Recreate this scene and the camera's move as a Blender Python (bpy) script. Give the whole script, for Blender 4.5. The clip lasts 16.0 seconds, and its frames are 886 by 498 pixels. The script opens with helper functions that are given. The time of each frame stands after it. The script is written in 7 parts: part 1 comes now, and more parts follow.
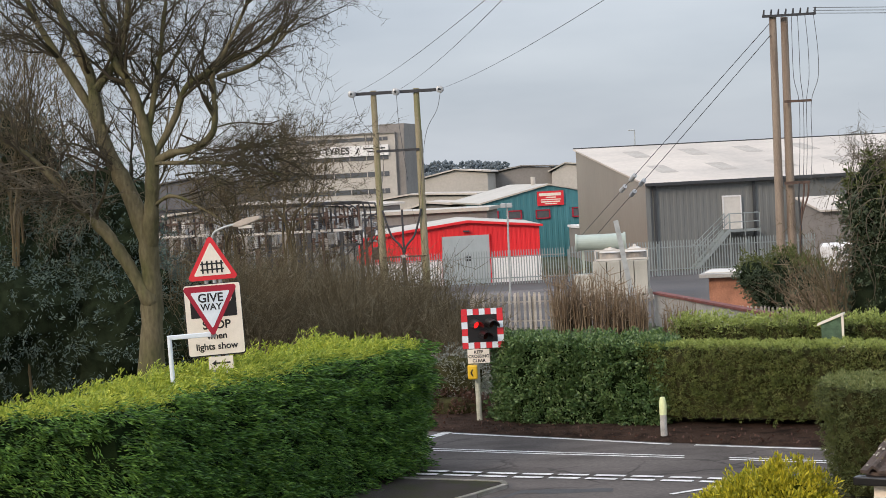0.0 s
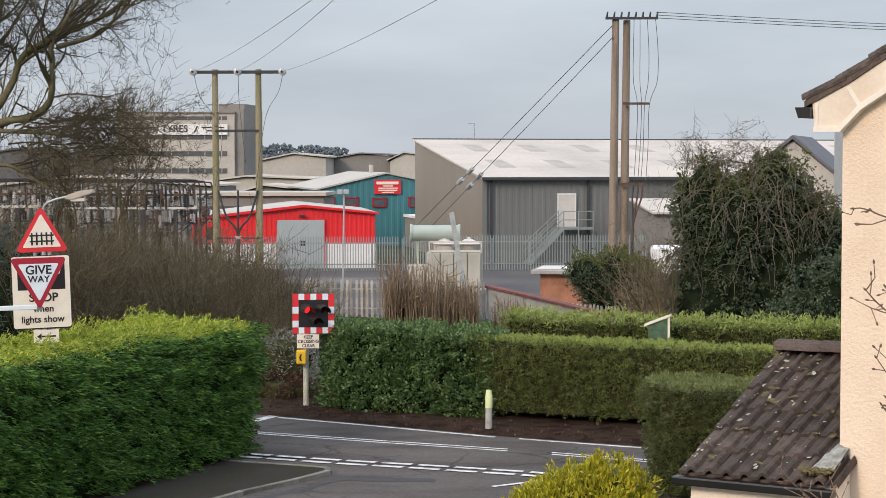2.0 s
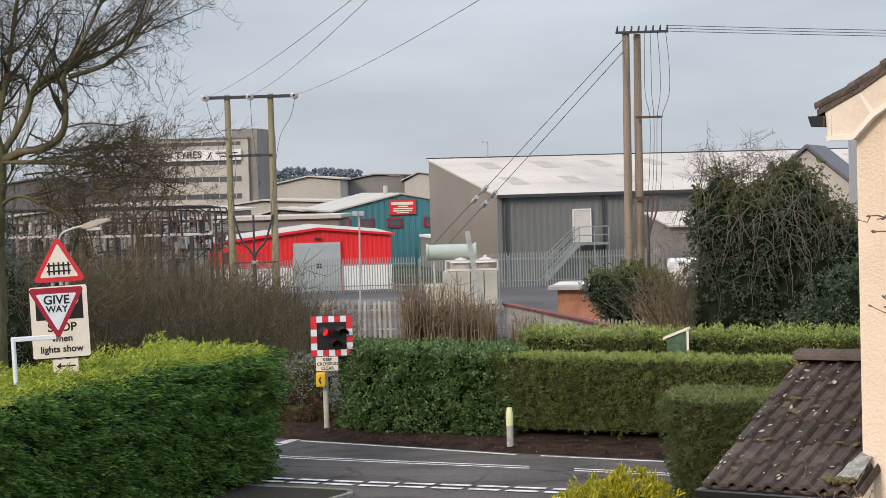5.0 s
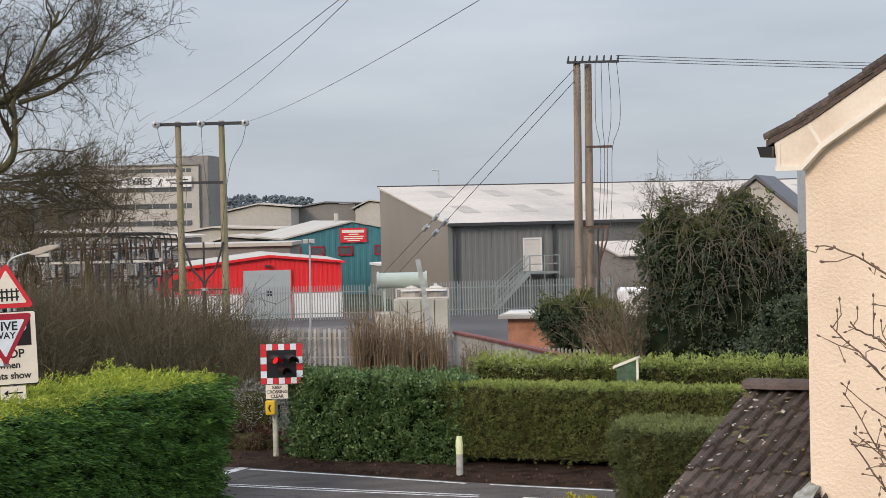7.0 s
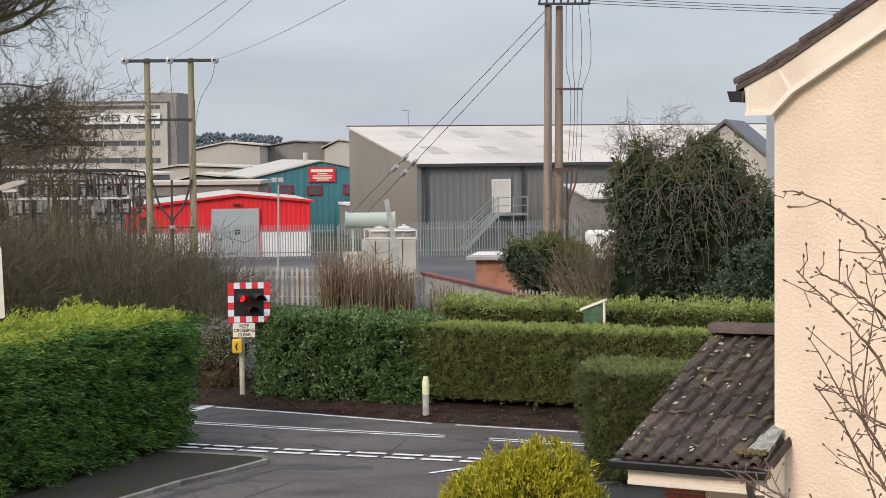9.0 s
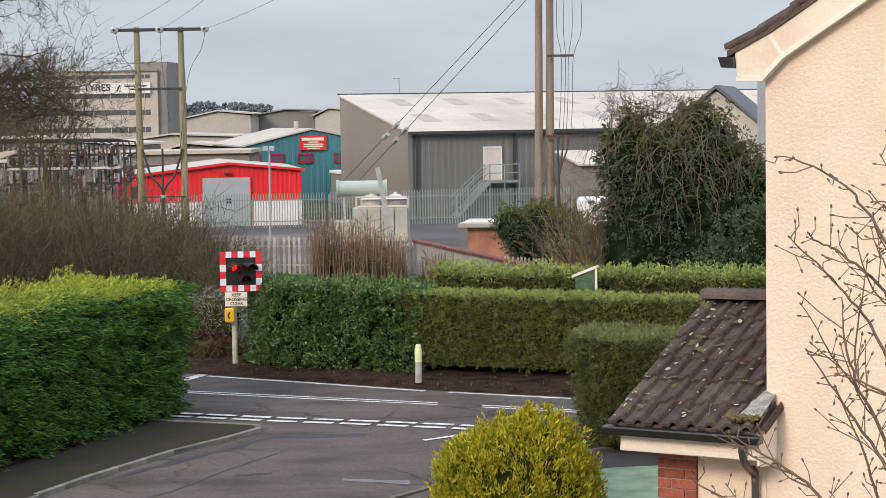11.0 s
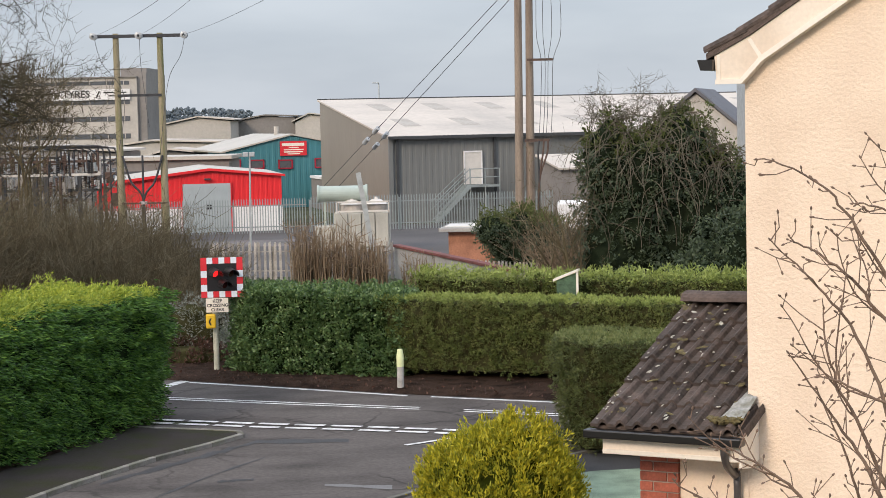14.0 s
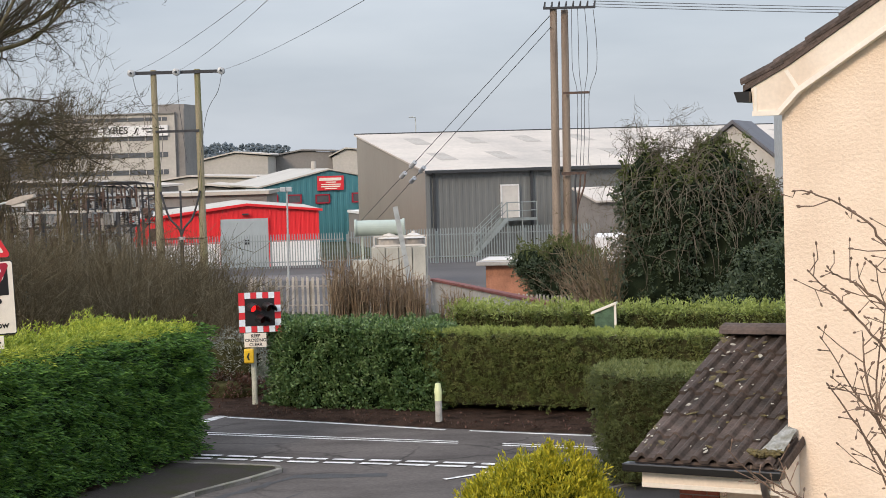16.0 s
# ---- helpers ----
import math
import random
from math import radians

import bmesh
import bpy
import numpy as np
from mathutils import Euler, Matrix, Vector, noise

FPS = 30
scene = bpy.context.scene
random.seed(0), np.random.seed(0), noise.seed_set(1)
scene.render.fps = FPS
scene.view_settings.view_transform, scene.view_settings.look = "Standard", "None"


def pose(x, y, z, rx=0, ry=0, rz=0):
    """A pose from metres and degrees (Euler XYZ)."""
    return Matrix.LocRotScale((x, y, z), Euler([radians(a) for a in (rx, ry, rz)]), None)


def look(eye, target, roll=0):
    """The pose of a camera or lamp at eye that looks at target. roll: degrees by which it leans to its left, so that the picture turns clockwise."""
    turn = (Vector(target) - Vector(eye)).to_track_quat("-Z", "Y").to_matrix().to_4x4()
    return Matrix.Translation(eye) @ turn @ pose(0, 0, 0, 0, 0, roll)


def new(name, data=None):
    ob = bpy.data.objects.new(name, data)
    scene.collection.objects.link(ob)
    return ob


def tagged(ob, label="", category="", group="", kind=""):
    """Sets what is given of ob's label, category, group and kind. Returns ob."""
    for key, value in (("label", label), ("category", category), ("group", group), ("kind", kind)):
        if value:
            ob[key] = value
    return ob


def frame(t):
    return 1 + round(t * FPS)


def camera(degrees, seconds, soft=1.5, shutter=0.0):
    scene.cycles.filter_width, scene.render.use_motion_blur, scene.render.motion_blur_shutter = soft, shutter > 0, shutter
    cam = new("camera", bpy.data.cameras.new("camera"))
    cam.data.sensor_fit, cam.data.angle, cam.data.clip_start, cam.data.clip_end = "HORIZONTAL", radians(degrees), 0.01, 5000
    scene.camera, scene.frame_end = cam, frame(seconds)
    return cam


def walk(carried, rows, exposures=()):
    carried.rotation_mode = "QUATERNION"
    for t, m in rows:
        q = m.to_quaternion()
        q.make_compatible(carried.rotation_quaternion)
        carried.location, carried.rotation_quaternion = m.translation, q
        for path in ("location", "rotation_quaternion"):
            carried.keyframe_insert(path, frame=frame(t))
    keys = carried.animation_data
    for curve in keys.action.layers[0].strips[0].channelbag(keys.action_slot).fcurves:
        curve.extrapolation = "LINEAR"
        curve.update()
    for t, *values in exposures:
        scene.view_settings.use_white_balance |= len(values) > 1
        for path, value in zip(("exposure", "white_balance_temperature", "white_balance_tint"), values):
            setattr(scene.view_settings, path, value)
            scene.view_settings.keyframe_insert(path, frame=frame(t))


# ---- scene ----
cam = camera(26.45, 16.0, soft=0.8)
EYE = (0.0, 0.0, 6.5)
# seconds, yaw, pitch, roll in degrees: the camera is held at an upstairs window and only turns
ROWS = [
    (0.0, 6.983, -2.044, 3.033),
    (0.5, 5.485, -2.196, 2.637),
    (1.0, 4.001, -2.887, 1.701),
    (1.5, 2.669, -3.095, 0.147),
    (2.0, 1.966, -2.561, 0.007),
    (2.5, 1.183, -2.917, 0.846),
    (3.0, 3.634, -2.995, 0.827),
    (3.5, 5.253, -2.707, 0.331),
    (4.0, 4.338, -2.545, 0.798),
    (4.5, 3.160, -2.304, 1.269),
    (5.0, 2.452, -1.975, 1.599),
    (7.5, 0.709, -1.118, 1.071),
    (8.0, 0.572, -1.373, 0.784),
    (8.5, 0.359, -2.169, 0.428),
    (9.0, -0.000, -2.970, 0.550),
    (9.5, -0.268, -3.389, 0.581),
    (10.0, -0.268, -3.722, 0.758),
    (12.5, -0.325, -4.022, 1.050),
    (13.0, -0.596, -3.998, 1.103),
    (13.5, -0.794, -3.912, 1.196),
    (14.0, -0.819, -3.830, 1.263),
    (14.5, -0.875, -3.700, 1.263),
    (15.0, -0.585, -3.526, 1.399),
    (15.5, -0.004, -2.818, 1.830),
    (16.0, 0.292, -2.776, 1.660),
]
walk(cam, [(t, pose(*EYE, 0, 0, yaw) @ pose(0, 0, 0, pitch) @ pose(0, 0, 0, 0, roll) @ pose(0, 0, 0, 90)) for t, yaw, pitch, roll in ROWS],
     exposures=((0.0, 0.0), (5.0, 0.0), (7.5, -0.1), (8.5, -0.04), (10.0, 0.03), (12.5, 0.08), (16.0, 0.05)))

# ---- light ----
SUN_EL, SUN_AZ = 27.0, 215.0          # azimuth of the sun, clockwise from +y
world = bpy.data.worlds.new("sky")
scene.world = world
world.use_nodes = True
wn, wl = world.node_tree.nodes, world.node_tree.links
wn.clear()
w_out = wn.new("ShaderNodeOutputWorld")
w_bg = wn.new("ShaderNodeBackground")
w_sky = wn.new("ShaderNodeTexSky")
w_sky.sky_type = "NISHITA"
w_sky.sun_disc = False
w_sky.sun_elevation = radians(SUN_EL)
w_sky.sun_rotation = radians(SUN_AZ)
w_scale = wn.new("ShaderNodeMixRGB")
w_scale.blend_type = "MULTIPLY"
w_scale.inputs[0].default_value = 1.0
w_scale.inputs[2].default_value = (0.1, 0.1, 0.1, 1)
w_co = wn.new("ShaderNodeTexCoord")
w_map = wn.new("ShaderNodeMapping")
w_map.inputs["Scale"].default_value = (2.2, 2.2, 9.0)
w_noise = wn.new("ShaderNodeTexNoise")
w_noise.inputs["Scale"].default_value = 1.6
w_noise.inputs["Detail"].default_value = 5.0
w_ramp = wn.new("ShaderNodeValToRGB")
w_ramp.color_ramp.elements[0].position = 0.32
w_ramp.color_ramp.elements[0].color = (0.45, 0.505, 0.60, 1)
w_ramp.color_ramp.elements[1].position = 0.72
w_ramp.color_ramp.elements[1].color = (0.69, 0.74, 0.82, 1)
w_mix = wn.new("ShaderNodeMixRGB")
w_mix.inputs[0].default_value = 0.86
wl.new(w_sky.outputs[0], w_scale.inputs[1])
wl.new(w_co.outputs["Generated"], w_map.inputs[0])
wl.new(w_map.outputs[0], w_noise.inputs["Vector"])
wl.new(w_noise.outputs["Fac"], w_ramp.inputs[0])
wl.new(w_scale.outputs[0], w_mix.inputs[1])
wl.new(w_ramp.outputs[0], w_mix.inputs[2])
# an overcast sky is brighter overhead than at the horizon
w_sep = wn.new("ShaderNodeSeparateXYZ")
w_lift = wn.new("ShaderNodeMapRange")
w_lift.inputs[1].default_value, w_lift.inputs[2].default_value = 0.1, 0.8
w_lift.inputs[3].default_value, w_lift.inputs[4].default_value = 1.0, 2.7
w_glow = wn.new("ShaderNodeVectorMath")
w_glow.operation = "SCALE"
wl.new(w_co.outputs["Generated"], w_sep.inputs[0])
wl.new(w_sep.outputs[2], w_lift.inputs[0])
wl.new(w_mix.outputs[0], w_glow.inputs[0])
wl.new(w_lift.outputs[0], w_glow.inputs["Scale"])
wl.new(w_glow.outputs[0], w_bg.inputs[0])
wl.new(w_bg.outputs[0], w_out.inputs[0])
w_bg.inputs[1].default_value = 1.0

sun = new("sun", bpy.data.lights.new("sun", "SUN"))
sun.data.energy = 2.2
sun.data.angle = radians(14)
sun.data.color = (1.0, 0.83, 0.65)
s_az, s_el = radians(SUN_AZ), radians(SUN_EL)
sun_from = Vector((math.sin(s_az) * math.cos(s_el), math.cos(s_az) * math.cos(s_el), math.sin(s_el)))
sun.matrix_world = look(sun_from * 100, (0, 0, 0))


# ---- materials ----
def ramp_nodes(nt, stops):
    r = nt.nodes.new("ShaderNodeValToRGB")
    e = r.color_ramp.elements
    while len(e) < len(stops):
        e.new(0.5)
    for k, (p, c) in zip(e, stops):
        k.position, k.color = p, (*c, 1)
    return r


def shade(c, k):
    return tuple(min(1.0, max(0.0, v * k)) for v in c)


def mat(name, colour, rough=0.7, metal=0.0, scale=4.0, vary=0.2, bump=0.2, fine=40.0, stain=None, stretch=(1, 1, 1), per_object=0.0, spec=0.5, dist=0.01, grit=0.5):
    """Paint or stone: base colour, large stains, fine grain and a small relief."""
    m = bpy.data.materials.new(name)
    m.use_nodes = True
    nt = m.node_tree
    b = nt.nodes["Principled BSDF"]
    b.inputs["Roughness"].default_value = rough
    b.inputs["Metallic"].default_value = metal
    b.inputs["Specular IOR Level"].default_value = spec
    co = nt.nodes.new("ShaderNodeTexCoord")
    mp = nt.nodes.new("ShaderNodeMapping")
    mp.inputs["Scale"].default_value = stretch
    nt.links.new(co.outputs["Object"], mp.inputs[0])
    n1 = nt.nodes.new("ShaderNodeTexNoise")
    n1.inputs["Scale"].default_value = scale
    n1.inputs["Detail"].default_value = 6
    n2 = nt.nodes.new("ShaderNodeTexNoise")
    n2.inputs["Scale"].default_value = fine
    n2.inputs["Detail"].default_value = 4 if grit <= 0.5 else 8
    n2.inputs["Roughness"].default_value = grit
    nt.links.new(mp.outputs[0], n1.inputs["Vector"])
    nt.links.new(mp.outputs[0], n2.inputs["Vector"])
    dark = stain or shade(colour, 1 - 1.4 * vary)
    r1 = ramp_nodes(nt, [(0.3, dark), (0.55, colour), (0.8, shade(colour, 1 + 0.6 * vary))])
    nt.links.new(n1.outputs["Fac"], r1.inputs[0])
    r2 = ramp_nodes(nt, [(0.25, (1 - vary,) * 3), (0.75, (1 + 0.5 * vary,) * 3)])
    nt.links.new(n2.outputs["Fac"], r2.inputs[0])
    mx = nt.nodes.new("ShaderNodeMixRGB")
    mx.blend_type = "MULTIPLY"
    mx.inputs[0].default_value = 1
    nt.links.new(r1.outputs[0], mx.inputs[1])
    nt.links.new(r2.outputs[0], mx.inputs[2])
    last = mx.outputs[0]
    if per_object:
        oi = nt.nodes.new("ShaderNodeObjectInfo")
        r3 = ramp_nodes(nt, [(0.0, (1 - per_object,) * 3), (1.0, (1 + 0.5 * per_object,) * 3)])
        nt.links.new(oi.outputs["Random"], r3.inputs[0])
        m2 = nt.nodes.new("ShaderNodeMixRGB")
        m2.blend_type = "MULTIPLY"
        m2.inputs[0].default_value = 1
        nt.links.new(last, m2.inputs[1])
        nt.links.new(r3.outputs[0], m2.inputs[2])
        last = m2.outputs[0]
    nt.links.new(last, b.inputs["Base Color"])
    if bump:
        bp = nt.nodes.new("ShaderNodeBump")
        bp.inputs["Strength"].default_value = bump
        bp.inputs["Distance"].default_value = dist
        nt.links.new(n2.outputs["Fac"], bp.inputs["Height"])
        nt.links.new(bp.outputs[0], b.inputs["Normal"])
    return m


def leaf_mat(name, stops, rough=0.55, spec=0.3, patch=0.9, weight=0.4, each=0.62):
    """Foliage: each leaf takes its own tone, with slow patches over the plant."""
    m = bpy.data.materials.new(name)
    m.use_nodes = True
    nt = m.node_tree
    b = nt.nodes["Principled BSDF"]
    b.inputs["Roughness"].default_value = rough
    b.inputs["Specular IOR Level"].default_value = spec
    ge = nt.nodes.new("ShaderNodeNewGeometry")
    co = nt.nodes.new("ShaderNodeTexCoord")
    n = nt.nodes.new("ShaderNodeTexNoise")
    n.inputs["Scale"].default_value = patch
    n.inputs["Detail"].default_value = 4
    nt.links.new(co.outputs["Object"], n.inputs["Vector"])
    a = nt.nodes.new("ShaderNodeMath")
    a.operation = "MULTIPLY_ADD"
    a.inputs[1].default_value = each
    nt.links.new(ge.outputs["Random Per Island"], a.inputs[0])
    k = nt.nodes.new("ShaderNodeMath")
    k.operation = "MULTIPLY"
    k.inputs[1].default_value = weight
    nt.links.new(n.outputs["Fac"], k.inputs[0])
    nt.links.new(k.outputs[0], a.inputs[2])
    r = ramp_nodes(nt, stops)
    nt.links.new(a.outputs[0], r.inputs[0])
    nt.links.new(r.outputs[0], b.inputs["Base Color"])
    tr = nt.nodes.new("ShaderNodeBsdfTranslucent")
    mixs = nt.nodes.new("ShaderNodeMixShader")
    mixs.inputs[0].default_value = 0.18
    nt.links.new(r.outputs[0], tr.inputs[0])
    nt.links.new(b.outputs[0], mixs.inputs[1])
    nt.links.new(tr.outputs[0], mixs.inputs[2])
    nt.links.new(mixs.outputs[0], nt.nodes["Material Output"].inputs[0])
    return m


def glow_mat(name, colour, power):
    m = mat(name, colour, 0.3, vary=0.02, bump=0)
    b = m.node_tree.nodes["Principled BSDF"]
    b.inputs["Emission Color"].default_value = (*colour, 1)
    b.inputs["Emission Strength"].default_value = power
    return m


def clad_mat(name, colour, rough=0.5):
    return mat(name, colour, rough, scale=0.25, vary=0.08, bump=0.0, fine=6.0, stretch=(1, 1, 0.25))


def road_mat(name, colour, patch, crack_scale=0.42):
    """Old asphalt: speckled stone, broad worn and damp areas, and a net of fine dark cracks where it has aged."""
    m = mat(name, colour, 0.92, scale=0.75, vary=0.34, bump=0.6, fine=26, stretch=(0.5, 1, 1), stain=patch, spec=0.2)
    nt = m.node_tree
    b = nt.nodes["Principled BSDF"]
    base = b.inputs["Base Color"].links[0].from_socket
    co = nt.nodes.new("ShaderNodeTexCoord")
    warp = nt.nodes.new("ShaderNodeTexNoise")
    warp.inputs["Scale"].default_value = 1.3
    warp.inputs["Detail"].default_value = 5
    shift = nt.nodes.new("ShaderNodeVectorMath")
    shift.operation = "MULTIPLY_ADD"
    shift.inputs[1].default_value = (1.1, 1.1, 0)
    vo = nt.nodes.new("ShaderNodeTexVoronoi")
    vo.feature = "DISTANCE_TO_EDGE"
    vo.inputs["Scale"].default_value = crack_scale
    nt.links.new(co.outputs["Object"], warp.inputs["Vector"])
    nt.links.new(warp.outputs["Color"], shift.inputs[0])
    nt.links.new(co.outputs["Object"], shift.inputs[2])
    nt.links.new(shift.outputs[0], vo.inputs["Vector"])
    line_r = ramp_nodes(nt, [(0.008, (1, 1, 1)), (0.03, (0, 0, 0))])
    nt.links.new(vo.outputs["Distance"], line_r.inputs[0])
    where = nt.nodes.new("ShaderNodeTexNoise")
    where.inputs["Scale"].default_value = 0.23
    where.inputs["Detail"].default_value = 3
    nt.links.new(co.outputs["Object"], where.inputs["Vector"])
    where_r = ramp_nodes(nt, [(0.42, (0, 0, 0)), (0.58, (0.75, 0.75, 0.75))])
    nt.links.new(where.outputs["Fac"], where_r.inputs[0])
    k = nt.nodes.new("ShaderNodeMath")
    k.operation = "MULTIPLY"
    nt.links.new(line_r.outputs[0], k.inputs[0])
    nt.links.new(where_r.outputs[0], k.inputs[1])
    mx = nt.nodes.new("ShaderNodeMixRGB")
    mx.inputs[2].default_value = (*shade(patch, 0.55), 1)
    nt.links.new(k.outputs[0], mx.inputs[0])
    nt.links.new(base, mx.inputs[1])
    nt.links.new(mx.outputs[0], b.inputs["Base Color"])
    return m


M_ASPHALT = road_mat("asphalt", (0.112, 0.096, 0.087), (0.060, 0.051, 0.046))
M_PAVE = mat("pavement_asphalt", (0.040, 0.034, 0.030), 0.95, scale=1.3, vary=0.4, bump=0.7, fine=50, stain=(0.034, 0.036, 0.016), spec=0.12)
M_PATCH = mat("worn_asphalt", (0.045, 0.042, 0.042), 0.8, scale=1.5, vary=0.25, bump=0.4, fine=60)
M_PATCH_PALE = mat("pale_asphalt", (0.19, 0.18, 0.175), 0.85, scale=1.5, vary=0.2, bump=0.4, fine=60)
M_KERB = mat("kerb_concrete", (0.23, 0.21, 0.185), 0.88, scale=2.0, vary=0.35, bump=0.5, fine=45, per_object=0.35, stain=(0.10, 0.10, 0.06))
M_LINE = mat("road_paint", (0.70, 0.68, 0.65), 0.7, scale=3.5, vary=0.2, bump=0.2, fine=30, stain=(0.30, 0.285, 0.27))
M_SOIL = mat("leaf_litter_soil", (0.050, 0.030, 0.021), 0.98, scale=2.5, vary=0.5, bump=1.0, fine=22, dist=0.06, spec=0.1)
M_GRASS = mat("rough_grass", (0.075, 0.085, 0.035), 0.95, scale=0.4, vary=0.35, bump=0.8, fine=14, dist=0.05)
M_LAWN = mat("frosted_lawn", (0.25, 0.32, 0.22), 0.95, scale=2.0, vary=0.25, bump=0.8, fine=40, dist=0.03)
M_YARD = mat("yard_tarmac", (0.085, 0.075, 0.072), 0.9, scale=0.15, vary=0.25, bump=0.2, fine=8)
M_GRAVEL = mat("yard_gravel", (0.17, 0.15, 0.14), 0.95, scale=0.3, vary=0.3, bump=0.6, fine=9, dist=0.05)
# dull dark core colours that stand for the shade deep in the foliage
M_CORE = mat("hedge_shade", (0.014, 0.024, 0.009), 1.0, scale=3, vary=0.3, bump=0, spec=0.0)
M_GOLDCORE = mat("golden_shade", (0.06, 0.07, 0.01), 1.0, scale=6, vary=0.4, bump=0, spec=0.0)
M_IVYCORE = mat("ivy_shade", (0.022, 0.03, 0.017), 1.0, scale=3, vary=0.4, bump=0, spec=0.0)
M_TWIGCORE = mat("hedge_twig_shade", (0.058, 0.056, 0.026), 1.0, scale=5, vary=0.4, bump=0, spec=0.0)
M_CONIFER = leaf_mat("conifer_spray", [(0.28, (0.014, 0.034, 0.007)), (0.45, (0.036, 0.092, 0.016)), (0.62, (0.085, 0.185, 0.026)), (0.85, (0.20, 0.32, 0.05))], patch=4.2, weight=0.72, each=0.36)
# golden new growth, with the sunlight on the hedge top mixed into its colour
M_SUNLIT_TIP = leaf_mat("sunlit_golden_tip", [(0.2, (0.085, 0.145, 0.018)), (0.42, (0.23, 0.30, 0.035)), (0.65, (0.42, 0.46, 0.06)), (0.9, (0.64, 0.62, 0.12))], patch=3.2, weight=0.7, each=0.36)
M_GOLDBUSH = leaf_mat("golden_bush_spray", [(0.0, (0.10, 0.125, 0.014)), (0.35, (0.28, 0.28, 0.022)), (0.7, (0.50, 0.43, 0.03)), (1.0, (0.68, 0.57, 0.05))])
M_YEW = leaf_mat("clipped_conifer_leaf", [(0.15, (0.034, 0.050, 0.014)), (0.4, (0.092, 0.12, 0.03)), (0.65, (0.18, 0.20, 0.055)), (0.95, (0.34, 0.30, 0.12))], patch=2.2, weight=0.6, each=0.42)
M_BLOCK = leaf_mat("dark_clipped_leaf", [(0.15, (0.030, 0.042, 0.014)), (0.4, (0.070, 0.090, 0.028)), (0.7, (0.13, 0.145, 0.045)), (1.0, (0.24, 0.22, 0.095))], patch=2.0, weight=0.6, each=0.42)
# paler copies of the two clipped leaves, coloured as tops lit from above
M_BLOCKTOP = leaf_mat("dark_clipped_lit_top", [(0.0, (0.07, 0.09, 0.03)), (0.5, (0.16, 0.19, 0.065)), (1.0, (0.30, 0.31, 0.13))])
M_YEWTOP = leaf_mat("clipped_conifer_lit_top", [(0.0, (0.10, 0.135, 0.035)), (0.5, (0.26, 0.315, 0.08)), (1.0, (0.46, 0.50, 0.16))])
M_LAUREL = leaf_mat("laurel_leaf", [(0.1, (0.022, 0.048, 0.016)), (0.4, (0.07, 0.13, 0.04)), (0.68, (0.155, 0.235, 0.078)), (0.95, (0.36, 0.42, 0.20))], rough=0.4, spec=0.5, patch=1.6, weight=0.5, each=0.5)
M_IVY = leaf_mat("ivy_leaf", [(0.0, (0.025, 0.04, 0.024)), (0.45, (0.055, 0.08, 0.044)), (0.8, (0.10, 0.13, 0.065)), (1.0, (0.21, 0.21, 0.11))], rough=0.55, spec=0.5)
M_IVYTOP = leaf_mat("ivy_top_leaf", [(0.0, (0.04, 0.05, 0.018)), (0.5, (0.09, 0.11, 0.03)), (1.0, (0.17, 0.18, 0.06))])
# lifted and blued: haze reflected in the window glass is put into this colour
M_HAZED_TREE = leaf_mat("hazed_conifer", [(0.0, (0.036, 0.060, 0.058)), (0.5, (0.085, 0.125, 0.11)), (0.8, (0.14, 0.18, 0.14)), (1.0, (0.21, 0.235, 0.17))])
M_LAVENDER = leaf_mat("grey_green_shrub", [(0.0, (0.09, 0.10, 0.075)), (0.5, (0.22, 0.23, 0.19)), (1.0, (0.42, 0.42, 0.38))])
M_DEADLEAF = leaf_mat("red_brown_bramble", [(0.0, (0.028, 0.016, 0.011)), (0.5, (0.075, 0.036, 0.025)), (1.0, (0.15, 0.08, 0.055))])
M_BARK = mat("smooth_bark", (0.142, 0.120, 0.070), 0.88, scale=1.6, vary=0.38, bump=0.9, fine=12, stain=(0.085, 0.087, 0.034), stretch=(1, 1, 0.35), dist=0.03, spec=0.2)
M_TWIG = mat("dark_twig", (0.072, 0.058, 0.040), 0.9, scale=2, vary=0.35, bump=0, stain=(0.055, 0.054, 0.024), spec=0.2)
M_BROWNTWIG = leaf_mat("brown_thicket_stem", [(0.0, (0.062, 0.049, 0.028)), (0.5, (0.135, 0.108, 0.064)), (1.0, (0.27, 0.225, 0.15))], rough=0.9, spec=0.1)
M_PALETWIG = leaf_mat("pale_dry_stem", [(0.0, (0.13, 0.09, 0.06)), (0.5, (0.25, 0.18, 0.12)), (1.0, (0.42, 0.33, 0.23))], rough=0.9, spec=0.1)
M_VINE = leaf_mat("bare_vine", [(0.0, (0.09, 0.075, 0.055)), (0.5, (0.135, 0.115, 0.085)), (1.0, (0.22, 0.195, 0.145))], rough=0.9, spec=0.1)
M_SHRUBTWIG = mat("garden_shrub_bark", (0.21, 0.135, 0.095), 0.8, scale=8, vary=0.3, bump=0.3, fine=60)
M_RENDER = mat("cream_render", (0.86, 0.685, 0.535), 0.95, scale=1.6, vary=0.08, bump=0.55, fine=40, dist=0.022, stain=(0.78, 0.61, 0.47), grit=0.6, spec=0.2)
M_FASCIA = mat("cream_fascia", (0.80, 0.68, 0.56), 0.55, scale=1.5, vary=0.08, bump=0.05, stain=(0.66, 0.52, 0.40))
M_BRICK = mat("red_brick", (0.37, 0.10, 0.06), 0.85, scale=9, vary=0.25, bump=0.5, fine=60, per_object=0.3)
